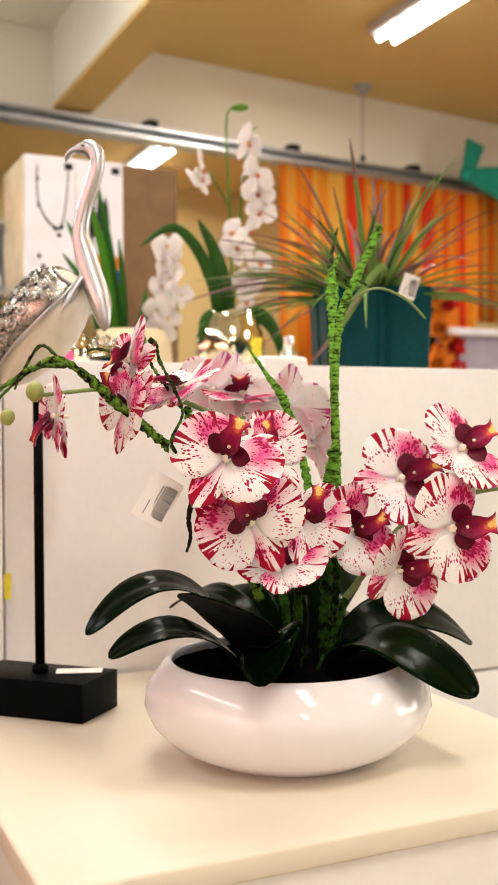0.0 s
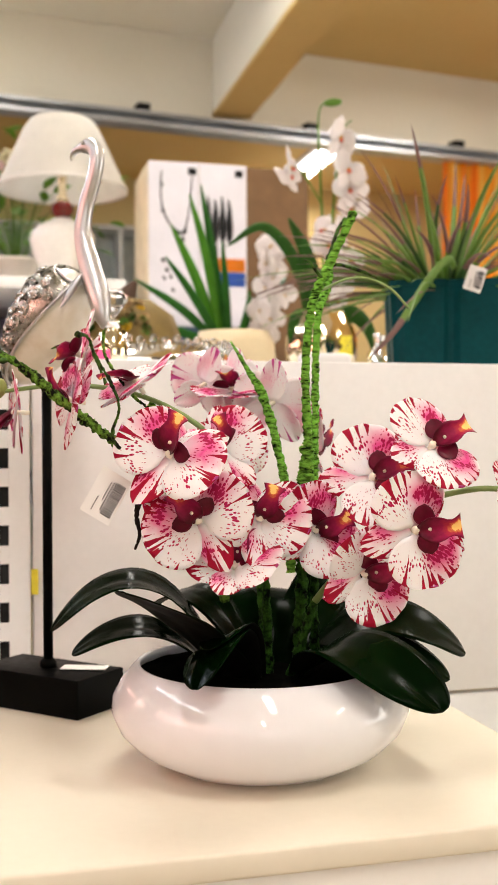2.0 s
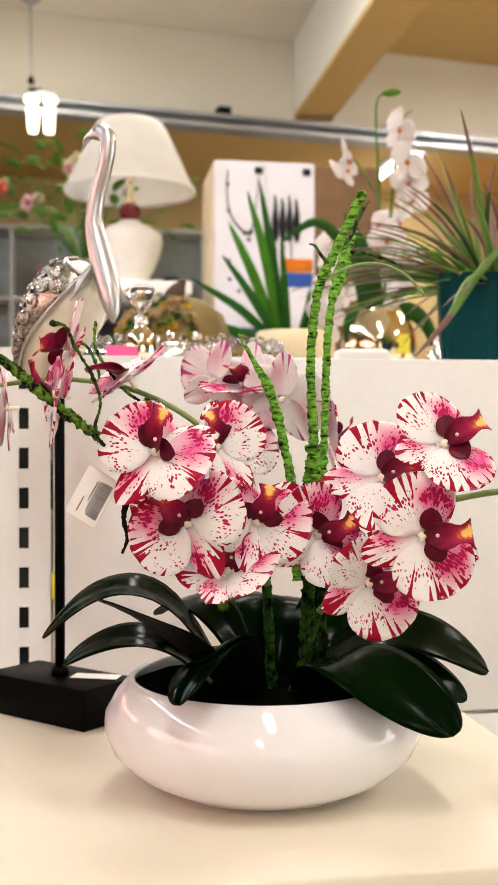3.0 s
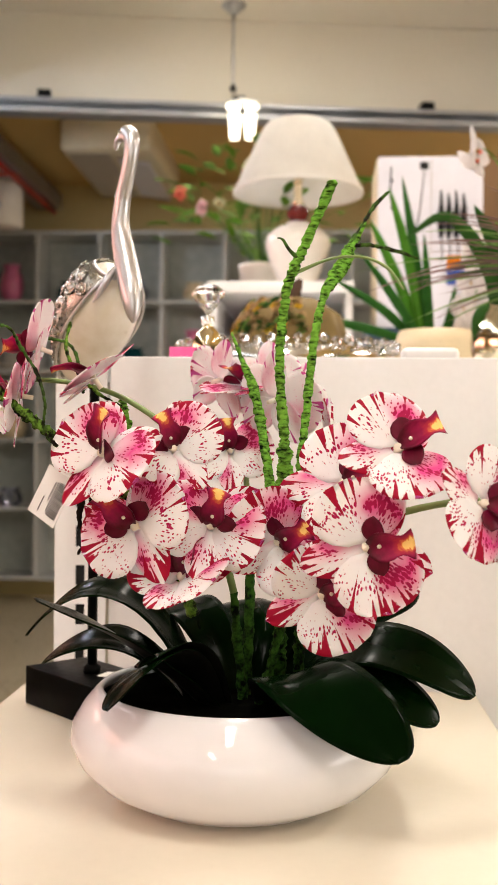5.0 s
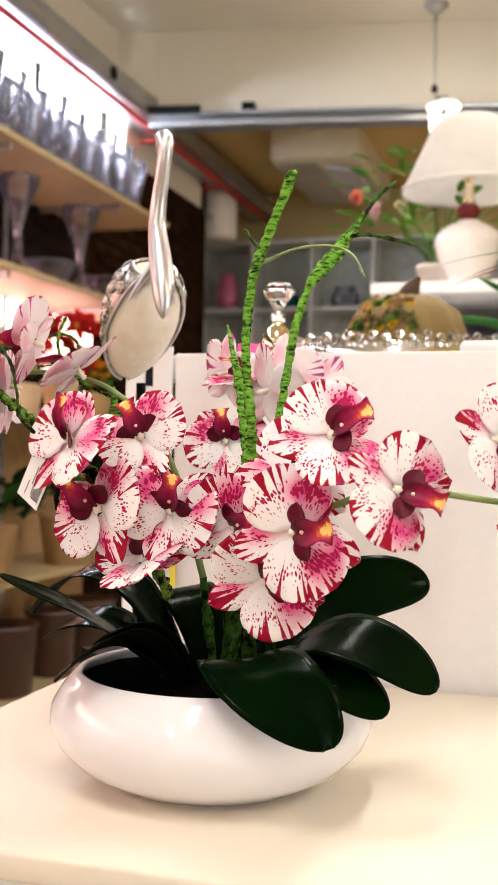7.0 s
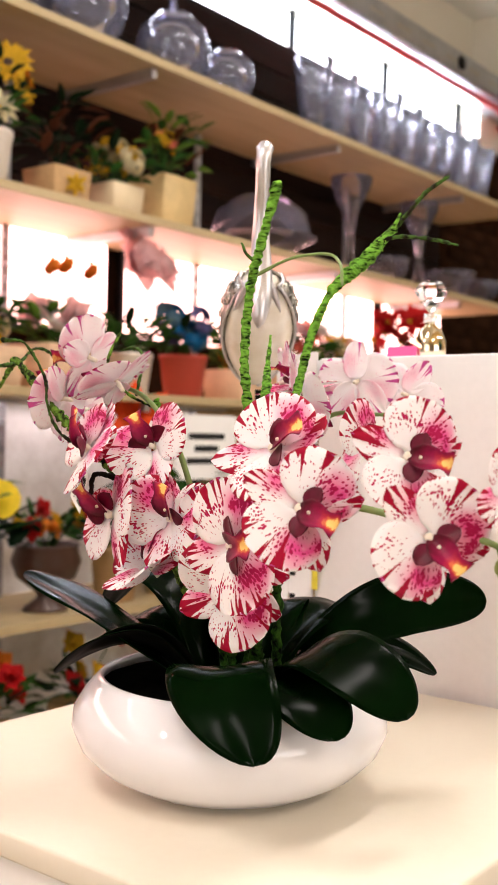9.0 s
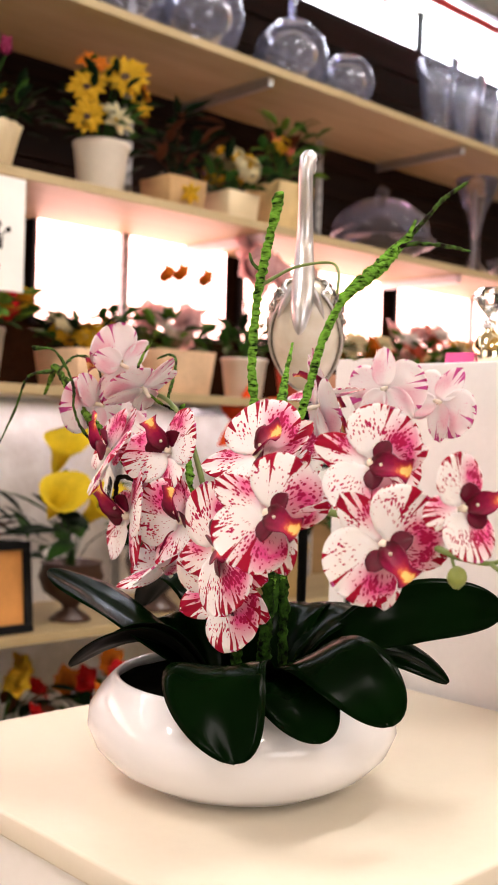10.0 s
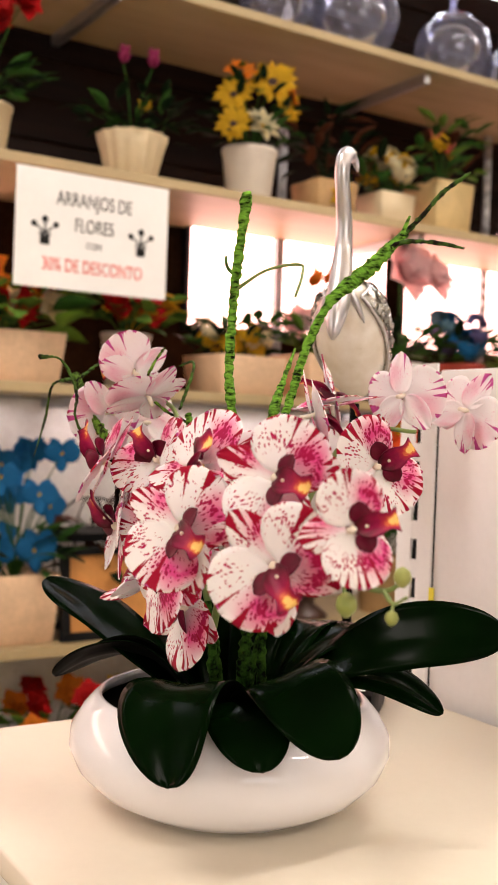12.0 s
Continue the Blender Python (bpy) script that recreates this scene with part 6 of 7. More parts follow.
def cubes():
    t = thing("cube_shelf", "white cube shelving against the far wall", "shelf", at=pose(0, 8.0, 0))
    xs = [-2.09 + 0.48 * k for k in range(11)]
    zs = [2.85 - 0.53 * k for k in range(6)]
    for z in zs:
        part("board", box(xs[0], 0, z - 0.025, xs[-1], 0.36, z), "cube_white", t, smooth=False)
    for x in xs:
        for a, b in zip(zs, zs[1:]):
            part("divider", box(x - 0.0125, 0.004, b + 0.0005, x + 0.0125, 0.356, a - 0.0255), "cube_white", t, smooth=False)
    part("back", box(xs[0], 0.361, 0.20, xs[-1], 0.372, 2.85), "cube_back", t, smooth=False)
    r = random.Random(21)
    kinds = [("pink_vase", "pink glazed vase in the cube shelf", "pink_glaze"), ("glass_jar", "clear glass jar in the cube shelf", "clear_glass"), ("grey_bowl", "grey bowl in the cube shelf", "grey_pot"), ("teal_vase", "dark teal vase in the cube shelf", "teal_pot"), ("cream_jar", "cream jar in the cube shelf", "cream_pot")]
    for i in range(10):
        for j in range(4):
            n, lb, m = kinds[(i * 3 + j * 2) % 5]
            if (i, j) in ((4, 0), (3, 1)):
                n, lb, m = kinds[0]
            w, h = r.uniform(0.08, 0.15), r.uniform(0.14, 0.36)
            if n == "grey_bowl":
                h = 0.12
            if r.random() < 0.25 and n != "pink_vase":
                continue
            tagged(part(n, lathe([(0, 0), (w * 0.7, 0), (w, h * 0.35), (w * 0.9, h * 0.7), (w * 0.6, h * 0.85), (w * 0.8, h), (w * 0.72, h), (w * 0.5, h * 0.84), (0, h * 0.2)], 20), m, m=pose(xs[i] + 0.24, 8.16, zs[j + 1] + 0.001)), lb, "vase", "vases in the cube shelf")


cubes()
slab("wall_inner", -3.4, 8.38, 0, X1, 8.5, 3.34, "tan_wall", "tan plastered wall behind the cube shelf", "wall")


def air_conditioner():
    t = thing("air_conditioner", "cream ceiling air conditioner with an open louvre", "air conditioner", at=pose(-0.82, 7.35, 3.10, 0, 0, 0))
    part("casing", box(-0.30, -0.65, 0, 0.30, 0.65, 0.235, 0.03), "ac_white", t)
    part("louvre", box(0.05, -0.50, -0.02, 0.26, 0.50, -0.004), "box_white", t, m=pose(0, 0, 0, 0, 8, 0), smooth=False)
    part("grille", box(-0.26, -0.58, -0.006, 0.0, 0.58, -0.001), "grey_pot", t, smooth=False)


air_conditioner()
# metal shell coloured white in place of the window reflections on it
heater = thing("wall_canister", "canister coloured white for its bright reflections, behind the end of the window wall", "canister", at=pose(-1.72, 7.48, 2.76) @ Matrix.Diagonal((1.28, 1.28, 1.15, 1)))
part("shell", lathe([(0, 0), (0.10, 0), (0.112, 0.01), (0.112, 0.28), (0.10, 0.295), (0, 0.30)], 32), "ceramic_white", heater)
part("bracket", box(-0.02, -0.24, 0.10, 0.02, -0.09, 0.14), "steel", heater, smooth=False)
part("flue", lathe([(0, 0.298), (0.04, 0.298), (0.04, 0.46), (0, 0.46)], 16), "steel", heater)


def curtain(x0, x1, z0, z1, y):
    bm, n = bmesh.new(), 140
    rows = [z0, (z0 + z1) / 2, z1]
    g = [[bm.verts.new((x0 + (x1 - x0) * i / n, 0.018 * math.sin(i * 0.9) + 0.012 * math.sin(i * 0.37 + z), z)) for i in range(n + 1)] for z in rows]
    for a, b in zip(g, g[1:]):
        for i in range(n):
            bm.faces.new((a[i], a[i + 1], b[i + 1], b[i]))
    bmesh.ops.solidify(bm, geom=bm.faces[:], thickness=0.003)
    return tagged(part("curtain", bm, "striped_curtain", m=pose(0, BULK_Y - 0.07, 0, 0, 0, SKEW) @ pose(0, y, 0)), "pleated curtain striped orange, yellow and red under the rail", "curtain", "striped curtains")


curtain(3.13, 4.90, 1.62, 2.992, 0)
curtain(4.92, 5.25, 2.05, 2.992, 0)
curtain(5.27, 7.2, 1.62, 2.992, 0)
bow = thing("felt_bow", "large teal felt bow on the curtain rail", "bow", at=pose(4.55, 6.16, 3.05))
for turn, ln, wide in ((72, 0.24, 0.15), (-8, 0.40, 0.30)):
    bm = box(0, -0.02, -0.04, ln, 0.02, 0.04, 0.006)
    for v in bm.verts:
        u = v.co.x / ln
        v.co.z *= 1 + (wide / 0.08 - 1) * u**0.7
        v.co.y += 0.03 * math.sin(u * 3.0)
    part("loop", bm, "teal_felt", bow, m=pose(0, 0, 0, 0, -turn, 0))
part("knot", ball(0.06, 1, 0.1, 1.0, 2), "teal_felt", bow)
red_decor = thing("paper_flowers", "cluster of large red and orange paper flowers below the curtain", "decoration", at=pose(3.44, 5.0, 1.2))
for dx, dz, c, s in ((0.0, 0.82, "bloom_orange", 0.13), (0.09, 0.78, "bloom_red", 0.11), (0.06, 0.62, "bloom_orange", 0.14), (0.12, 0.52, "bloom_red", 0.12), (0.04, 0.42, "bloom_orange", 0.13), (0.10, 0.34, "bloom_red", 0.15)):
    part("paper_flower", bloom("rose", c, s), None, red_decor, m=facing((dx, 0, dz), -100, 10))
part("stand", box(0.03, 0.05, -1.2, 0.07, 0.09, 0.8), "dark_frame", red_decor, smooth=False)
stock = thing("stock_table", "low white stock table with lilac boxes", "table", at=pose(4.10, 5.2, 0.23))
part("top", box(-0.6, -0.3, 1.55, 0.9, 0.3, 1.59, 0.003), "box_white", stock, smooth=False)
part("carton", box(-0.5, -0.25, 1.30, 0.8, 0.25, 1.549), "lilac_box", stock, smooth=False)
part("base", box(-0.55, -0.28, -0.23, 0.85, 0.28, 1.299), "box_white", stock, smooth=False)
# ---- stock on the window wall ----
SX = -1.38
white_back = slab("wall_panel", X0 + 0.002, -3.0, 0.02, X0 + 0.012, 3.3, 1.325, "white_back", "white board behind the lower shelves", "wall panel")
# tan far stretch, its colour also carrying the dimmer light at that end
slab("wall_panel_2", X0 + 0.002, 3.302, 0.02, X0 + 0.012, 5.2, 1.325, "kraft", "tan board behind the lower shelves, toned down where the wall dims", "wall panel")
lights = thing("light_boxes", "row of bright white light panels between the shelves", "light panel", kind="structure")
for a, b in ((-2.6, -1.85), (-1.75, -0.95), (-0.85, 0.0), (0.1, 0.65), (0.70, 1.33), (2.01, 2.31), (2.345, 2.777), (2.876, 3.645), (3.762, 4.53), (4.63, 5.2)):
    part("pane", box(X0 + 0.03, a, 1.575, X0 + 0.04, b, 1.965), GLOW_BOX, lights, smooth=False)
    part("frame", box(X0 + 0.005, a - 0.012, 1.56, X0 + 0.028, b + 0.012, 1.975), "dark_frame", lights, smooth=False)
for y in (-0.9, 0.20, 1.28, 2.325, 3.23, 4.26):
    st = thing("shelf_standard", "slotted steel shelf standard on the wall", "shelf standard", "shelf standards", at=pose(X0 + 0.045, y, 0))
    bm = bmesh.new()
    box(0, -0.014, 0.1, 0.012, -0.005, 2.62, bm=bm)
    box(0, 0.005, 0.1, 0.012, 0.014, 2.62, bm=bm)
    z = 0.1
    while z < 2.62:
        box(0.001, -0.0049, z, 0.011, 0.0049, z + 0.022, bm=bm)
        z += 0.045
    part("strip", bm, "steel", st, smooth=False)


def sign():
    t = thing("paper_sign", "white paper sign hung on the shelf edge, black and red print", "sign", at=pose(-1.235, 1.498, 1.584, 90, 0, 90) @ Matrix.Scale(1.09, 4))
    w, h = 0.374, 0.262
    part("sheet", box(-w / 2, 0, -0.001, w / 2, h, 0), "paper", t, smooth=False)

    def words(text, y, size, mat, xs=1.0):
        c = bpy.data.curves.new("lettering", "FONT")
        c.body, c.size, c.align_x, c.extrude = text, size, "CENTER", 0.0003
        c.materials.append(M[mat])
        ob = new("lettering", c)
        ob.parent = t
        ob.matrix_local = pose(0, y, 0.0006) @ Matrix.Diagonal((xs, 1, 1, 1))

    words("ARRANJOS DE", 0.188, 0.044, "ink", 0.66)
    words("FLORES", 0.132, 0.044, "ink", 0.66)
    words("COM", 0.096, 0.021, "ink", 0.8)
    words("30% DE DESCONTO", 0.040, 0.042, "print_red", 0.66)
    for s in (-1, 1):
        ic = bmesh.new()
        box(-0.011, 0, 0.0002, 0.011, 0.020, 0.0006, bm=ic)
        box(-0.014, 0.021, 0.0002, 0.014, 0.026, 0.0006, bm=ic)
        box(-0.002, 0.026, 0.0002, 0.002, 0.056, 0.0006, bm=ic)
        for dx, dy, q in ((0, 0.056, 0.008), (-0.026, 0.044, 0.007), (0.026, 0.046, 0.007)):
            merge(ic, lathe([(0, 0.0002), (q, 0.0002), (q, 0.0006), (0, 0.0006)], 10), pose(dx, dy, 0))
        for q in (-1, 1):
            merge(ic, box(-0.002, 0, 0.0002, 0.002, 0.030, 0.0006), pose(q * 0.002, 0.028, 0, 0, 0, -q * 55))
        part("pot_drawing", ic, "ink", t, smooth=False, m=pose(s * 0.118, 0.095, 0))


sign()

G = "arrangements on the window-wall shelves"
Z2, Z3, Z4, Z5 = 1.903, 1.355, 0.704, 0.234
LF = [leaves_mesh(46, 0.11, 0.13, 0.070, k, ms, 0.5) for k, ms in enumerate((("foliage", "foliage_dark"), ("foliage_light", "foliage"), ("foliage_rust", "foliage_dark"), ("foliage_dark", "foliage")))]
# second shelf
potted("tulip_pot", "two dark pink tulips over green leaves in a crinkled cream pot", SX, 1.661, Z2, "crinkle", 0.175, 0.115, "cream_pot", [(0.0, -0.03, 0.175, "tulip", "bloom_magenta", 0.045, 0, 80), (0.0, 0.05, 0.18, "tulip", "bloom_magenta", 0.048, 0, 85), (0.06, 0.0, 0.06, "star", "bloom_yellow", 0.025, 0, 30)], leaves_mesh(50, 0.13, 0.11, 0.06, 31, ("foliage_dark", "foliage_dark", "foliage")), group=G)
potted("sunflower_pot", "yellow sunflowers and cream lilies in a white pot", SX, 2.032, Z2, "round", 0.150, 0.140, "white_pot",
       [(0.05, 0.03, 0.17, "daisy", "bloom_yellow", 0.072, -25, 20), (0.06, 0.07, 0.12, "daisy", "bloom_yellow", 0.055, 20, 10), (0.04, -0.08, 0.12, "daisy", "bloom_yellow", 0.055, -30, 15), (0.07, -0.01, 0.045, "star", "bloom_cream", 0.060, -5, 25), (0.02, -0.05, 0.19, "daisy", "bloom_orange", 0.05, -20, 40), (0.06, -0.09, 0.04, "daisy", "bloom_yellow", 0.05, -30, 0), (0.05, 0.09, 0.15, "daisy", "bloom_orange", 0.045, 40, 20)], leaves_mesh(60, 0.11, 0.22, 0.055, 41, ("foliage_dark", "foliage", "foliage_dark")), group=G)
potted("boxed_fern", "rust-brown fern in a kraft paper box with a yellow star", SX, 2.3, Z2, "square", 0.135, 0.090, "kraft", [(0.07, 0.0, -0.045, "star", "bloom_yellow", 0.036, -20, 0)], leaves_mesh(60, 0.12, 0.20, 0.07, 51, ("foliage_rust", "foliage_dark")), group=G)
potted("boxed_carnations", "pale yellow carnations in a square cream box", SX, 2.535, Z2, "square", 0.125, 0.090, "cream_pot", spread(9, 0.06, 0.10, "puff", ["bloom_cream", "bloom_yellow"], 0.05, 6, 0, 60), LF[3], group=G)
potted("wooden_planter", "red and yellow flowers in a small wooden planter", SX, 2.754, Z2, "square", 0.150, 0.150, "pine", spread(7, 0.07, 0.16, "star", ["bloom_yellow", "bloom_coral", "bloom_yellow"], 0.032, 7, 0, 40), leaves_mesh(50, 0.11, 0.22, 0.07, 61, ("foliage", "foliage_rust", "foliage_light")), group=G)
potted("red_flower_pot", "red blossoms over dark leaves in a cream pot", SX, 1.251, Z2, "round", 0.14, 0.12, "cream_pot", spread(5, 0.08, 0.30, "rose", ["bloom_red"], 0.06, 8, 0, 20, 0.7), LF[3], group=G)
# third shelf
potted("rose_box", "red and peach roses over broad leaves in a peach box", SX - 0.06, 1.36, Z3, "square", 0.21, 0.12, "kraft_pale", spread(9, 0.12, 0.14, "rose", ["bloom_red", "bloom_cream", "bloom_orange"], 0.058, 9, 0, 20), leaves_mesh(44, 0.15, 0.13, 0.095, 71, ("foliage_lime", "foliage_light", "foliage"), 0.4, 0.7), group=G)
potted("rose_pot", "red roses and yellow leaves in a stone-grey pot", SX - 0.05, 1.688, Z3, "round", 0.13, 0.14, "grey_pot", spread(5, 0.08, 0.14, "rose", ["bloom_red"], 0.060, 10, 0, 20), leaves_mesh(40, 0.10, 0.13, 0.07, 72, ("foliage_light", "foliage", "bloom_yellow"), 0.4, 0.6), group=G)
potted("yellow_box", "yellow flowers in a low peach box", SX, 2.005, Z3, "square", 0.20, 0.10, "kraft_pale", spread(9, 0.09, 0.06, "puff", ["bloom_yellow", "bloom_cream"], 0.045, 11, 0, 50), LF[0], group=G)
potted("orange_tulips", "orange tulips and pale pink blossoms in a peach box", SX, 2.3, Z3, "square", 0.19, 0.12, "kraft_pale", [(0.02, -0.05, 0.19, "tulip", "bloom_orange", 0.052, 0, 30), (0.02, 0.0, 0.20, "tulip", "bloom_orange", 0.052, 0, 30), (0.02, 0.09, 0.195, "tulip", "bloom_orange", 0.052, 0, 30)] + spread(6, 0.10, 0.10, "rose", ["bloom_pink", "bloom_white"], 0.060, 12, 0, 30), LF[1], group=G)
potted("pink_peonies", "large pale pink peonies in a cream pot", SX, 2.617, Z3, "round", 0.14, 0.12, "white_pot", [(0.03, -0.03, 0.25, "rose", "bloom_pink", 0.115, 0, 20), (0.03, 0.06, 0.24, "rose", "bloom_pink", 0.105, 20, 30), (0.0, -0.02, 0.32, "rose", "bloom_pink", 0.06, 0, 50)], LF[3], group=G)
potted("hydrangea_pot", "blue and violet hydrangeas in a red pot", SX, 2.874, Z3, "round", 0.155, 0.13, "red_pot", spread(9, 0.09, 0.13, "puff", ["bloom_violet", "bloom_slate", "bloom_blue"], 0.060, 13, 0, 40), LF[3], group=G)
potted("mixed_box", "orange and cream blossoms in a kraft box", SX, 3.164, Z3, "square", 0.17, 0.10, "kraft_pale", spread(8, 0.10, 0.12, "rose", ["bloom_orange", "bloom_cream"], 0.056, 14, 0, 30), LF[1], group=G)
potted("pink_box", "pink and white blossoms over green leaves in a peach box", SX, 3.47, Z3, "square", 0.20, 0.10, "kraft_pale", spread(12, 0.13, 0.18, "rose", ["bloom_pink", "bloom_white", "bloom_coral"], 0.062, 15, 0, 30), leaves_mesh(60, 0.16, 0.18, 0.08, 75, ("foliage", "foliage_light")), group=G)
potted("cream_box", "cream and yellow blossoms in a peach box", SX, 3.819, Z3, "square", 0.20, 0.10, "kraft_pale", spread(10, 0.12, 0.14, "rose", ["bloom_cream", "bloom_pink", "bloom_yellow"], 0.066, 16, 0, 30), LF[1], group=G)
potted("poinsettia", "bright red poinsettia in a cream pot", SX + 0.05, 4.191, Z3, "round", 0.15, 0.13, "cream_pot", spread(8, 0.12, 0.22, "star", ["bloom_red"], 0.085, 17, 0, 30), LF[3], group=G)
potted("marigold_pot", "yellow and orange marigolds in a kraft box", SX, 4.541, Z3, "square", 0.18, 0.10, "kraft", spread(12, 0.12, 0.16, "puff", ["bloom_yellow", "bloom_orange"], 0.045, 18, 0, 30), LF[1], group=G)
# fourth shelf
potted("blue_orchids", "blue orchid spray in a peach box", SX, 1.371, Z4, "square", 0.17, 0.16, "kraft_pale", spread(18, 0.13, 0.34, "orchid", ["bloom_blue"], 0.045, 19, 0, 15, 0.05), LF[3], group=G)
potted("dark_foliage_pot", "dark red-brown foliage in a kraft pot", SX - 0.06, 1.612, Z4, "round", 0.19, 0.12, "kraft", [], leaves_mesh(70, 0.12, 0.19, 0.07, 81, ("foliage_rust", "foliage_dark", "dark_urn")), group=G)
potted("calla_lilies", "yellow calla lilies with broad leaves in a dark red urn", SX, 1.972, Z4, "urn", 0.17, 0.15, "dark_urn", [(0.04, -0.09, 0.22, "calla", "bloom_lemon", 0.105, 0, 60), (0.07, -0.12, 0.12, "calla", "bloom_lemon", 0.110, -10, 40), (0.07, -0.03, 0.10, "calla", "bloom_lemon", 0.105, 20, 40)], leaves_mesh(34, 0.15, 0.20, 0.13, 82, ("foliage_dark", "foliage"), 0.5, 0.35), group=G)
potted("urn_bouquet", "red and yellow flowers in a dark footed urn", SX, 2.289, Z4, "urn", 0.19, 0.18, "dark_urn", spread(9, 0.10, 0.10, "rose", ["bloom_yellow", "bloom_red", "bloom_orange"], 0.04, 20, 0, 30), LF[0], group=G)
potted("amaryllis", "large orange-red amaryllis bloom over dark leaves in a brown tub", SX, 2.573, Z4, "round", 0.15, 0.16, "kraft", [(0.05, 0.0, 0.36, "star", "bloom_scarlet", 0.13, -20, 15), (0.03, 0.05, 0.31, "star", "bloom_scarlet", 0.10, 20, 20)], LF[3], group=G)
potted("tall_leaf_pot", "broad green leaves in a wooden tub", SX, 2.814, Z4, "round", 0.18, 0.16, "pine", [], leaves_mesh(40, 0.18, 0.26, 0.13, 83, ("foliage", "foliage_dark"), 0.5, 0.5), group=G)
potted("green_leaf_pot", "bushy green plant in a brown tub", SX + 0.05, 3.579, Z4, "round", 0.24, 0.20, "kraft", [], leaves_mesh(60, 0.20, 0.22, 0.10, 84, ("foliage", "foliage_dark"), 0.5, 0.5), group=G)
potted("tub_plant", "bushy green plant in a brown tub", SX + 0.05, 4.289, Z4, "round", 0.24, 0.20, "kraft", [], leaves_mesh(60, 0.20, 0.22, 0.10, 85, ("foliage", "foliage_dark"), 0.5, 0.5), group=G)
for k, y in enumerate((1.01, 1.48, 1.74, 2.05, 2.43, 2.92)):
    potted("floor_bouquet", "red and yellow flowers over dark leaves in a brown tub", SX + 0.02, y, Z5, "round", 0.20, 0.16, "kraft", spread(8, 0.13, 0.16, "rose", [["bloom_red", "bloom_yellow"], ["bloom_red", "bloom_orange"]][k % 2], 0.05, 22 + k, 0, 30), LF[k % 4], group=G)


def lantern():
    t = thing("wire_lantern", "black wire lantern with a domed top", "lantern", at=pose(SX - 0.12, 1.633, Z4))
    part("band", box(-0.10, -0.11, 0.24, 0.10, 0.11, 0.262, 0.002), "dark_frame", t, smooth=False)
    part("foot", box(-0.10, -0.11, 0, 0.10, 0.11, 0.02, 0.002), "dark_frame", t, smooth=False)
    for k in range(8):
        a = 2 * math.pi * k / 8
        x, y = 0.095 * math.cos(a), 0.105 * math.sin(a)
        part("wire", tube([(x, y, 0.01, 0.002), (x, y, 0.13, 0.002), (x, y, 0.25, 0.002)], 2, 5), "dark_frame", t)
        part("wire", tube([(x, y, 0.255, 0.002), (x * 0.8, y * 0.8, 0.31, 0.002), (x * 0.4, y * 0.4, 0.345, 0.002), (0, 0, 0.35, 0.002)], 3, 5), "dark_frame", t)


lantern()
fr = thing("picture_frame", "black picture frame with an amber mount", "picture frame", at=pose(SX + 0.09, 1.63, Z4 + 0.001, 0, -6, 0))
for a, b, c, d in ((-0.16, 0.0, 0.16, 0.022), (-0.16, 0.216, 0.16, 0.238), (-0.16, 0.0225, -0.138, 0.2155), (0.138, 0.0225, 0.16, 0.2155)):
    part("frame_bar", box(-0.012, a, b, 0.012, c, d, 0.002), "dark_frame", fr, smooth=False)
part("mount", box(-0.006, -0.138, 0.022, 0.0, 0.138, 0.216), "frame_amber", fr, smooth=False)
note = thing("shelf_notice", "white paper notice under the shelf edge", "sign", at=pose(-1.235, 2.836, 1.086, 90, 0, 90))
part("sheet", box(-0.15, 0, -0.001, 0.15, 0.21, 0), "paper", note, smooth=False)
for k, wd in enumerate((0.18, 0.12, 0.20)):
    part("text_line", box(-wd / 2, 0.13 - k * 0.04, 0.0004, wd / 2, 0.15 - k * 0.04, 0.001), "ink", note, smooth=False)

for y, r in ((3.80, 0.13), (4.20, 0.11), (4.55, 0.13)):
    tagged(part("storage_tub", lathe([(0, 0), (r * 0.8, 0), (r * 0.86, 0.01), (r, 0.26), (r * 1.05, 0.265), (r * 1.05, 0.28), (r * 0.95, 0.28), (r * 0.82, 0.02), (0, 0.02)], 28), "dark_urn", m=pose(SX + 0.02, y, Z5)), "empty dark brown tub on the lowest shelf", "tub", "dark tubs on the lowest shelf")

# glass on the upper shelves


def bubble(y, r, x=SX, z=2.395):
    t = tagged(part("bubble_vase", lathe([(0, 0), (r * 0.5, 0.002), (r * 0.85, r * 0.35), (r, r * 0.85), (r * 0.88, r * 1.35), (r * 0.55, r * 1.65), (r * 0.50, r * 1.72), (r * 0.46, r * 1.70), (r * 0.52, r * 1.62), (r * 0.84, r * 1.33), (r * 0.96, r * 0.85), (r * 0.80, r * 0.38), (0, 0.008)], 32), "clear_glass", m=pose(x, y, z)), "round clear glass bubble vase on the upper shelf", "vase", "glass vases on the upper shelf")
    return t


for y, r in ((0.956, 0.12), (1.338, 0.131), (1.743, 0.109), (2.103, 0.109), (2.388, 0.137), (2.787, 0.126), (3.065, 0.104)):
    bubble(y, r)
tagged(part("bottle_neck", lathe([(0.012, 0.0), (0.014, 0.0), (0.012, 0.10), (0.018, 0.16), (0.016, 0.16), (0.010, 0.10)], 16), "clear_glass", m=pose(SX, 2.787, 2.395 + 0.215)), "slim glass neck standing in a bubble vase", "vase")


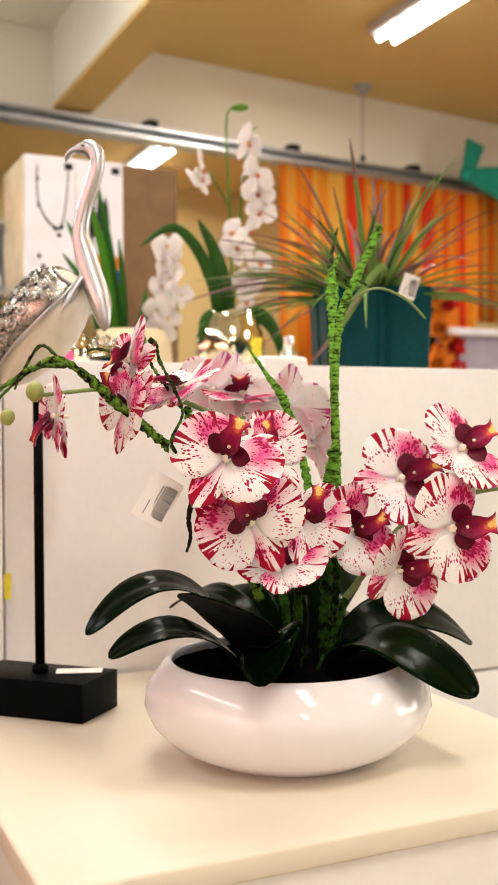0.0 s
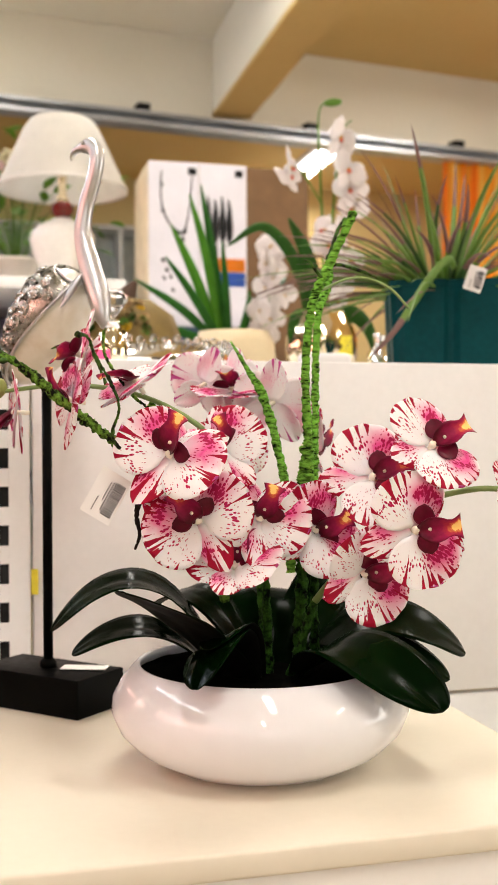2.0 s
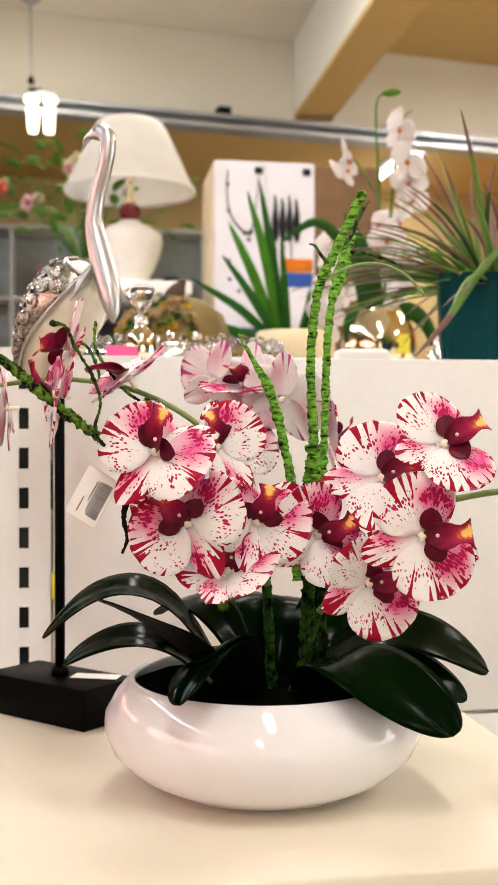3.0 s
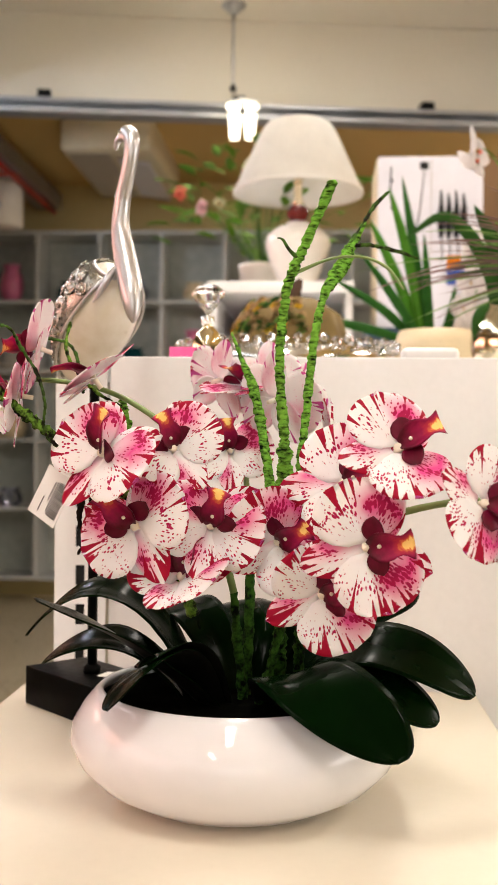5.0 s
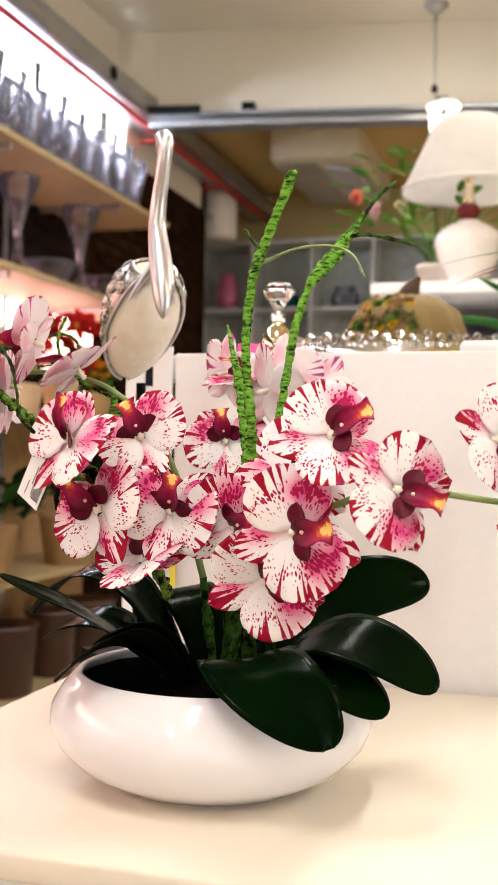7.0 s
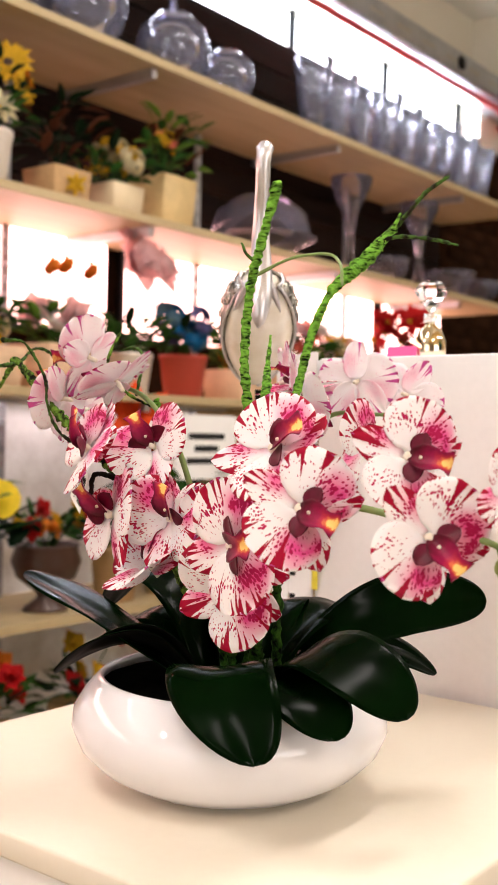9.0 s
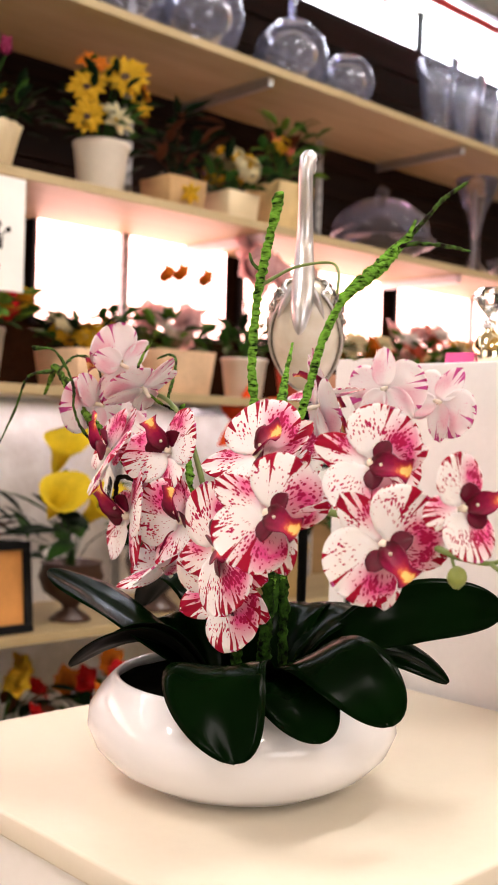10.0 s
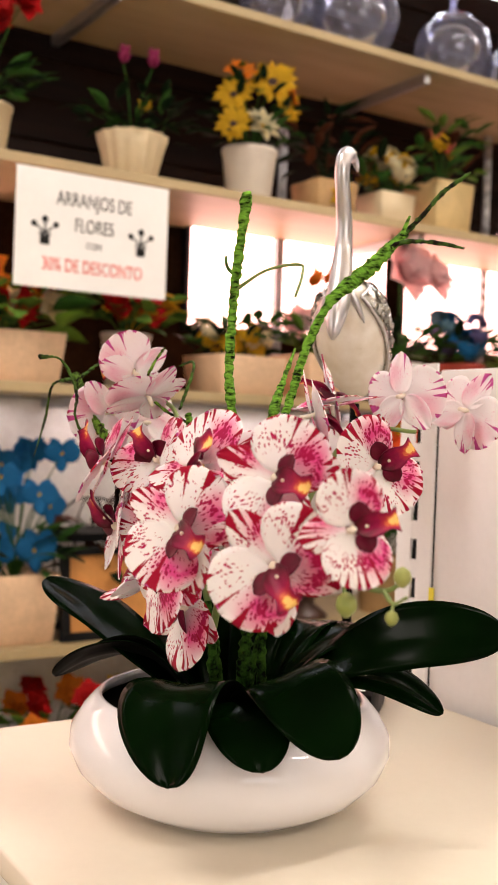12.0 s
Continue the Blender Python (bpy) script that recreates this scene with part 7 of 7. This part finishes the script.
def goblet(x, y, z, h, r):
    return tagged(part("glass_tumbler", lathe([(0, 0), (r * 0.50, 0), (r * 0.52, 0.008), (r * 0.60, h * 0.30), (r * 0.80, h * 0.68), (r, h), (r * 0.96, h), (r * 0.76, h * 0.68), (r * 0.55, h * 0.30), (r * 0.46, 0.02), (0, 0.018)], 24), "thin_glass", m=pose(x, y, z)), "tall flared clear glass tumbler on the shelf", "glass", "glass tumblers on the shelf")


for k in range(8):
    part("plank", box(WX + 0.0005, -3.0, 1.95 + k * 0.118, WX + 0.014, 5.26, 2.060 + k * 0.118, 0.003), "dark_plank", bpy.data.objects["wall_west_lower"], smooth=False)
k = 0
for x in (SX,):
    for y in (3.60, 3.78, 3.96, 4.14, 4.32, 4.50, 4.68, 4.86, 5.04):
        goblet(x, y, 2.395, 0.31 - 0.02 * (k % 3), 0.084)
        k += 1
for y in (3.885, 4.46):
    tagged(part("flared_vase", lathe([(0, 0), (0.075, 0), (0.07, 0.012), (0.022, 0.06), (0.018, 0.17), (0.035, 0.26), (0.085, 0.37), (0.09, 0.40), (0.086, 0.40), (0.030, 0.262), (0.012, 0.17), (0, 0.16)], 28), "clear_glass", m=pose(SX, y, Z2)), "tall flared clear glass vase on the shelf", "vase", "flared vases on the shelf")
for y, r in ((4.17, 0.11), (4.76, 0.13), (5.05, 0.12)):
    tagged(part("glass_bowl", lathe([(0, 0), (r * 0.45, 0), (r * 0.5, 0.008), (r * 0.85, r * 0.45), (r, r * 0.95), (r * 0.97, r * 0.95), (r * 0.80, r * 0.46), (r * 0.4, 0.016), (0, 0.014)], 28), "clear_glass", m=pose(SX, y, Z2)), "clear glass bowl on the shelf", "bowl", "glass bowls on the shelf")
dome = thing("glass_dome", "low glass cake dome with a knob on the shelf", "cake dome", at=pose(SX, 3.284, Z2) @ Matrix.Diagonal((1.6, 1.6, 1.6, 1)))
part("dish", lathe([(0, 0), (0.06, 0), (0.10, 0.02), (0.13, 0.03), (0.13, 0.035), (0.09, 0.028), (0, 0.01)], 32), "clear_glass", dome)
part("cover", lathe([(0.115, 0.036), (0.118, 0.036), (0.105, 0.09), (0.06, 0.125), (0.012, 0.135), (0.018, 0.155), (0, 0.165), (0, 0.125), (0.055, 0.118), (0.10, 0.086), (0.115, 0.036)], 32), "clear_glass", dome)

# tag on the orchid, and the small bricks at the end of the window wall
price_tag(0.3235, 0.8480, 1.1935, 0.0275, 0.0405, -22, -30, "white paper price tag with a bar code hanging from the orchid")
tagged(part("yellow_label", box(-0.004, -0.0006, 0, 0.004, 0.0006, 0.030), "yellow_tag", m=pose(0.287, PANEL_Y - 0.003, 1.055), smooth=False), "small yellow shelf label on the white panel", "label")
brick_me = [mesh_of("brick", box(0, 0, 0, 0.012, 0.205, 0.058, 0.002), "dark_brick", smooth=False) for _ in range(1)]
west = bpy.data.objects["wall_west_lower"]
count = 0
for row in range(38):
    for col in range(9):
        y = 5.27 + col * 0.217 + (0.108 if row % 2 else 0)
        if y + 0.205 > 7.1 or count >= 300:
            continue
        part("brick", brick_me[0], None, west, m=pose(WX + 0.0005, y, 0.08 + row * 0.069))
        count += 1
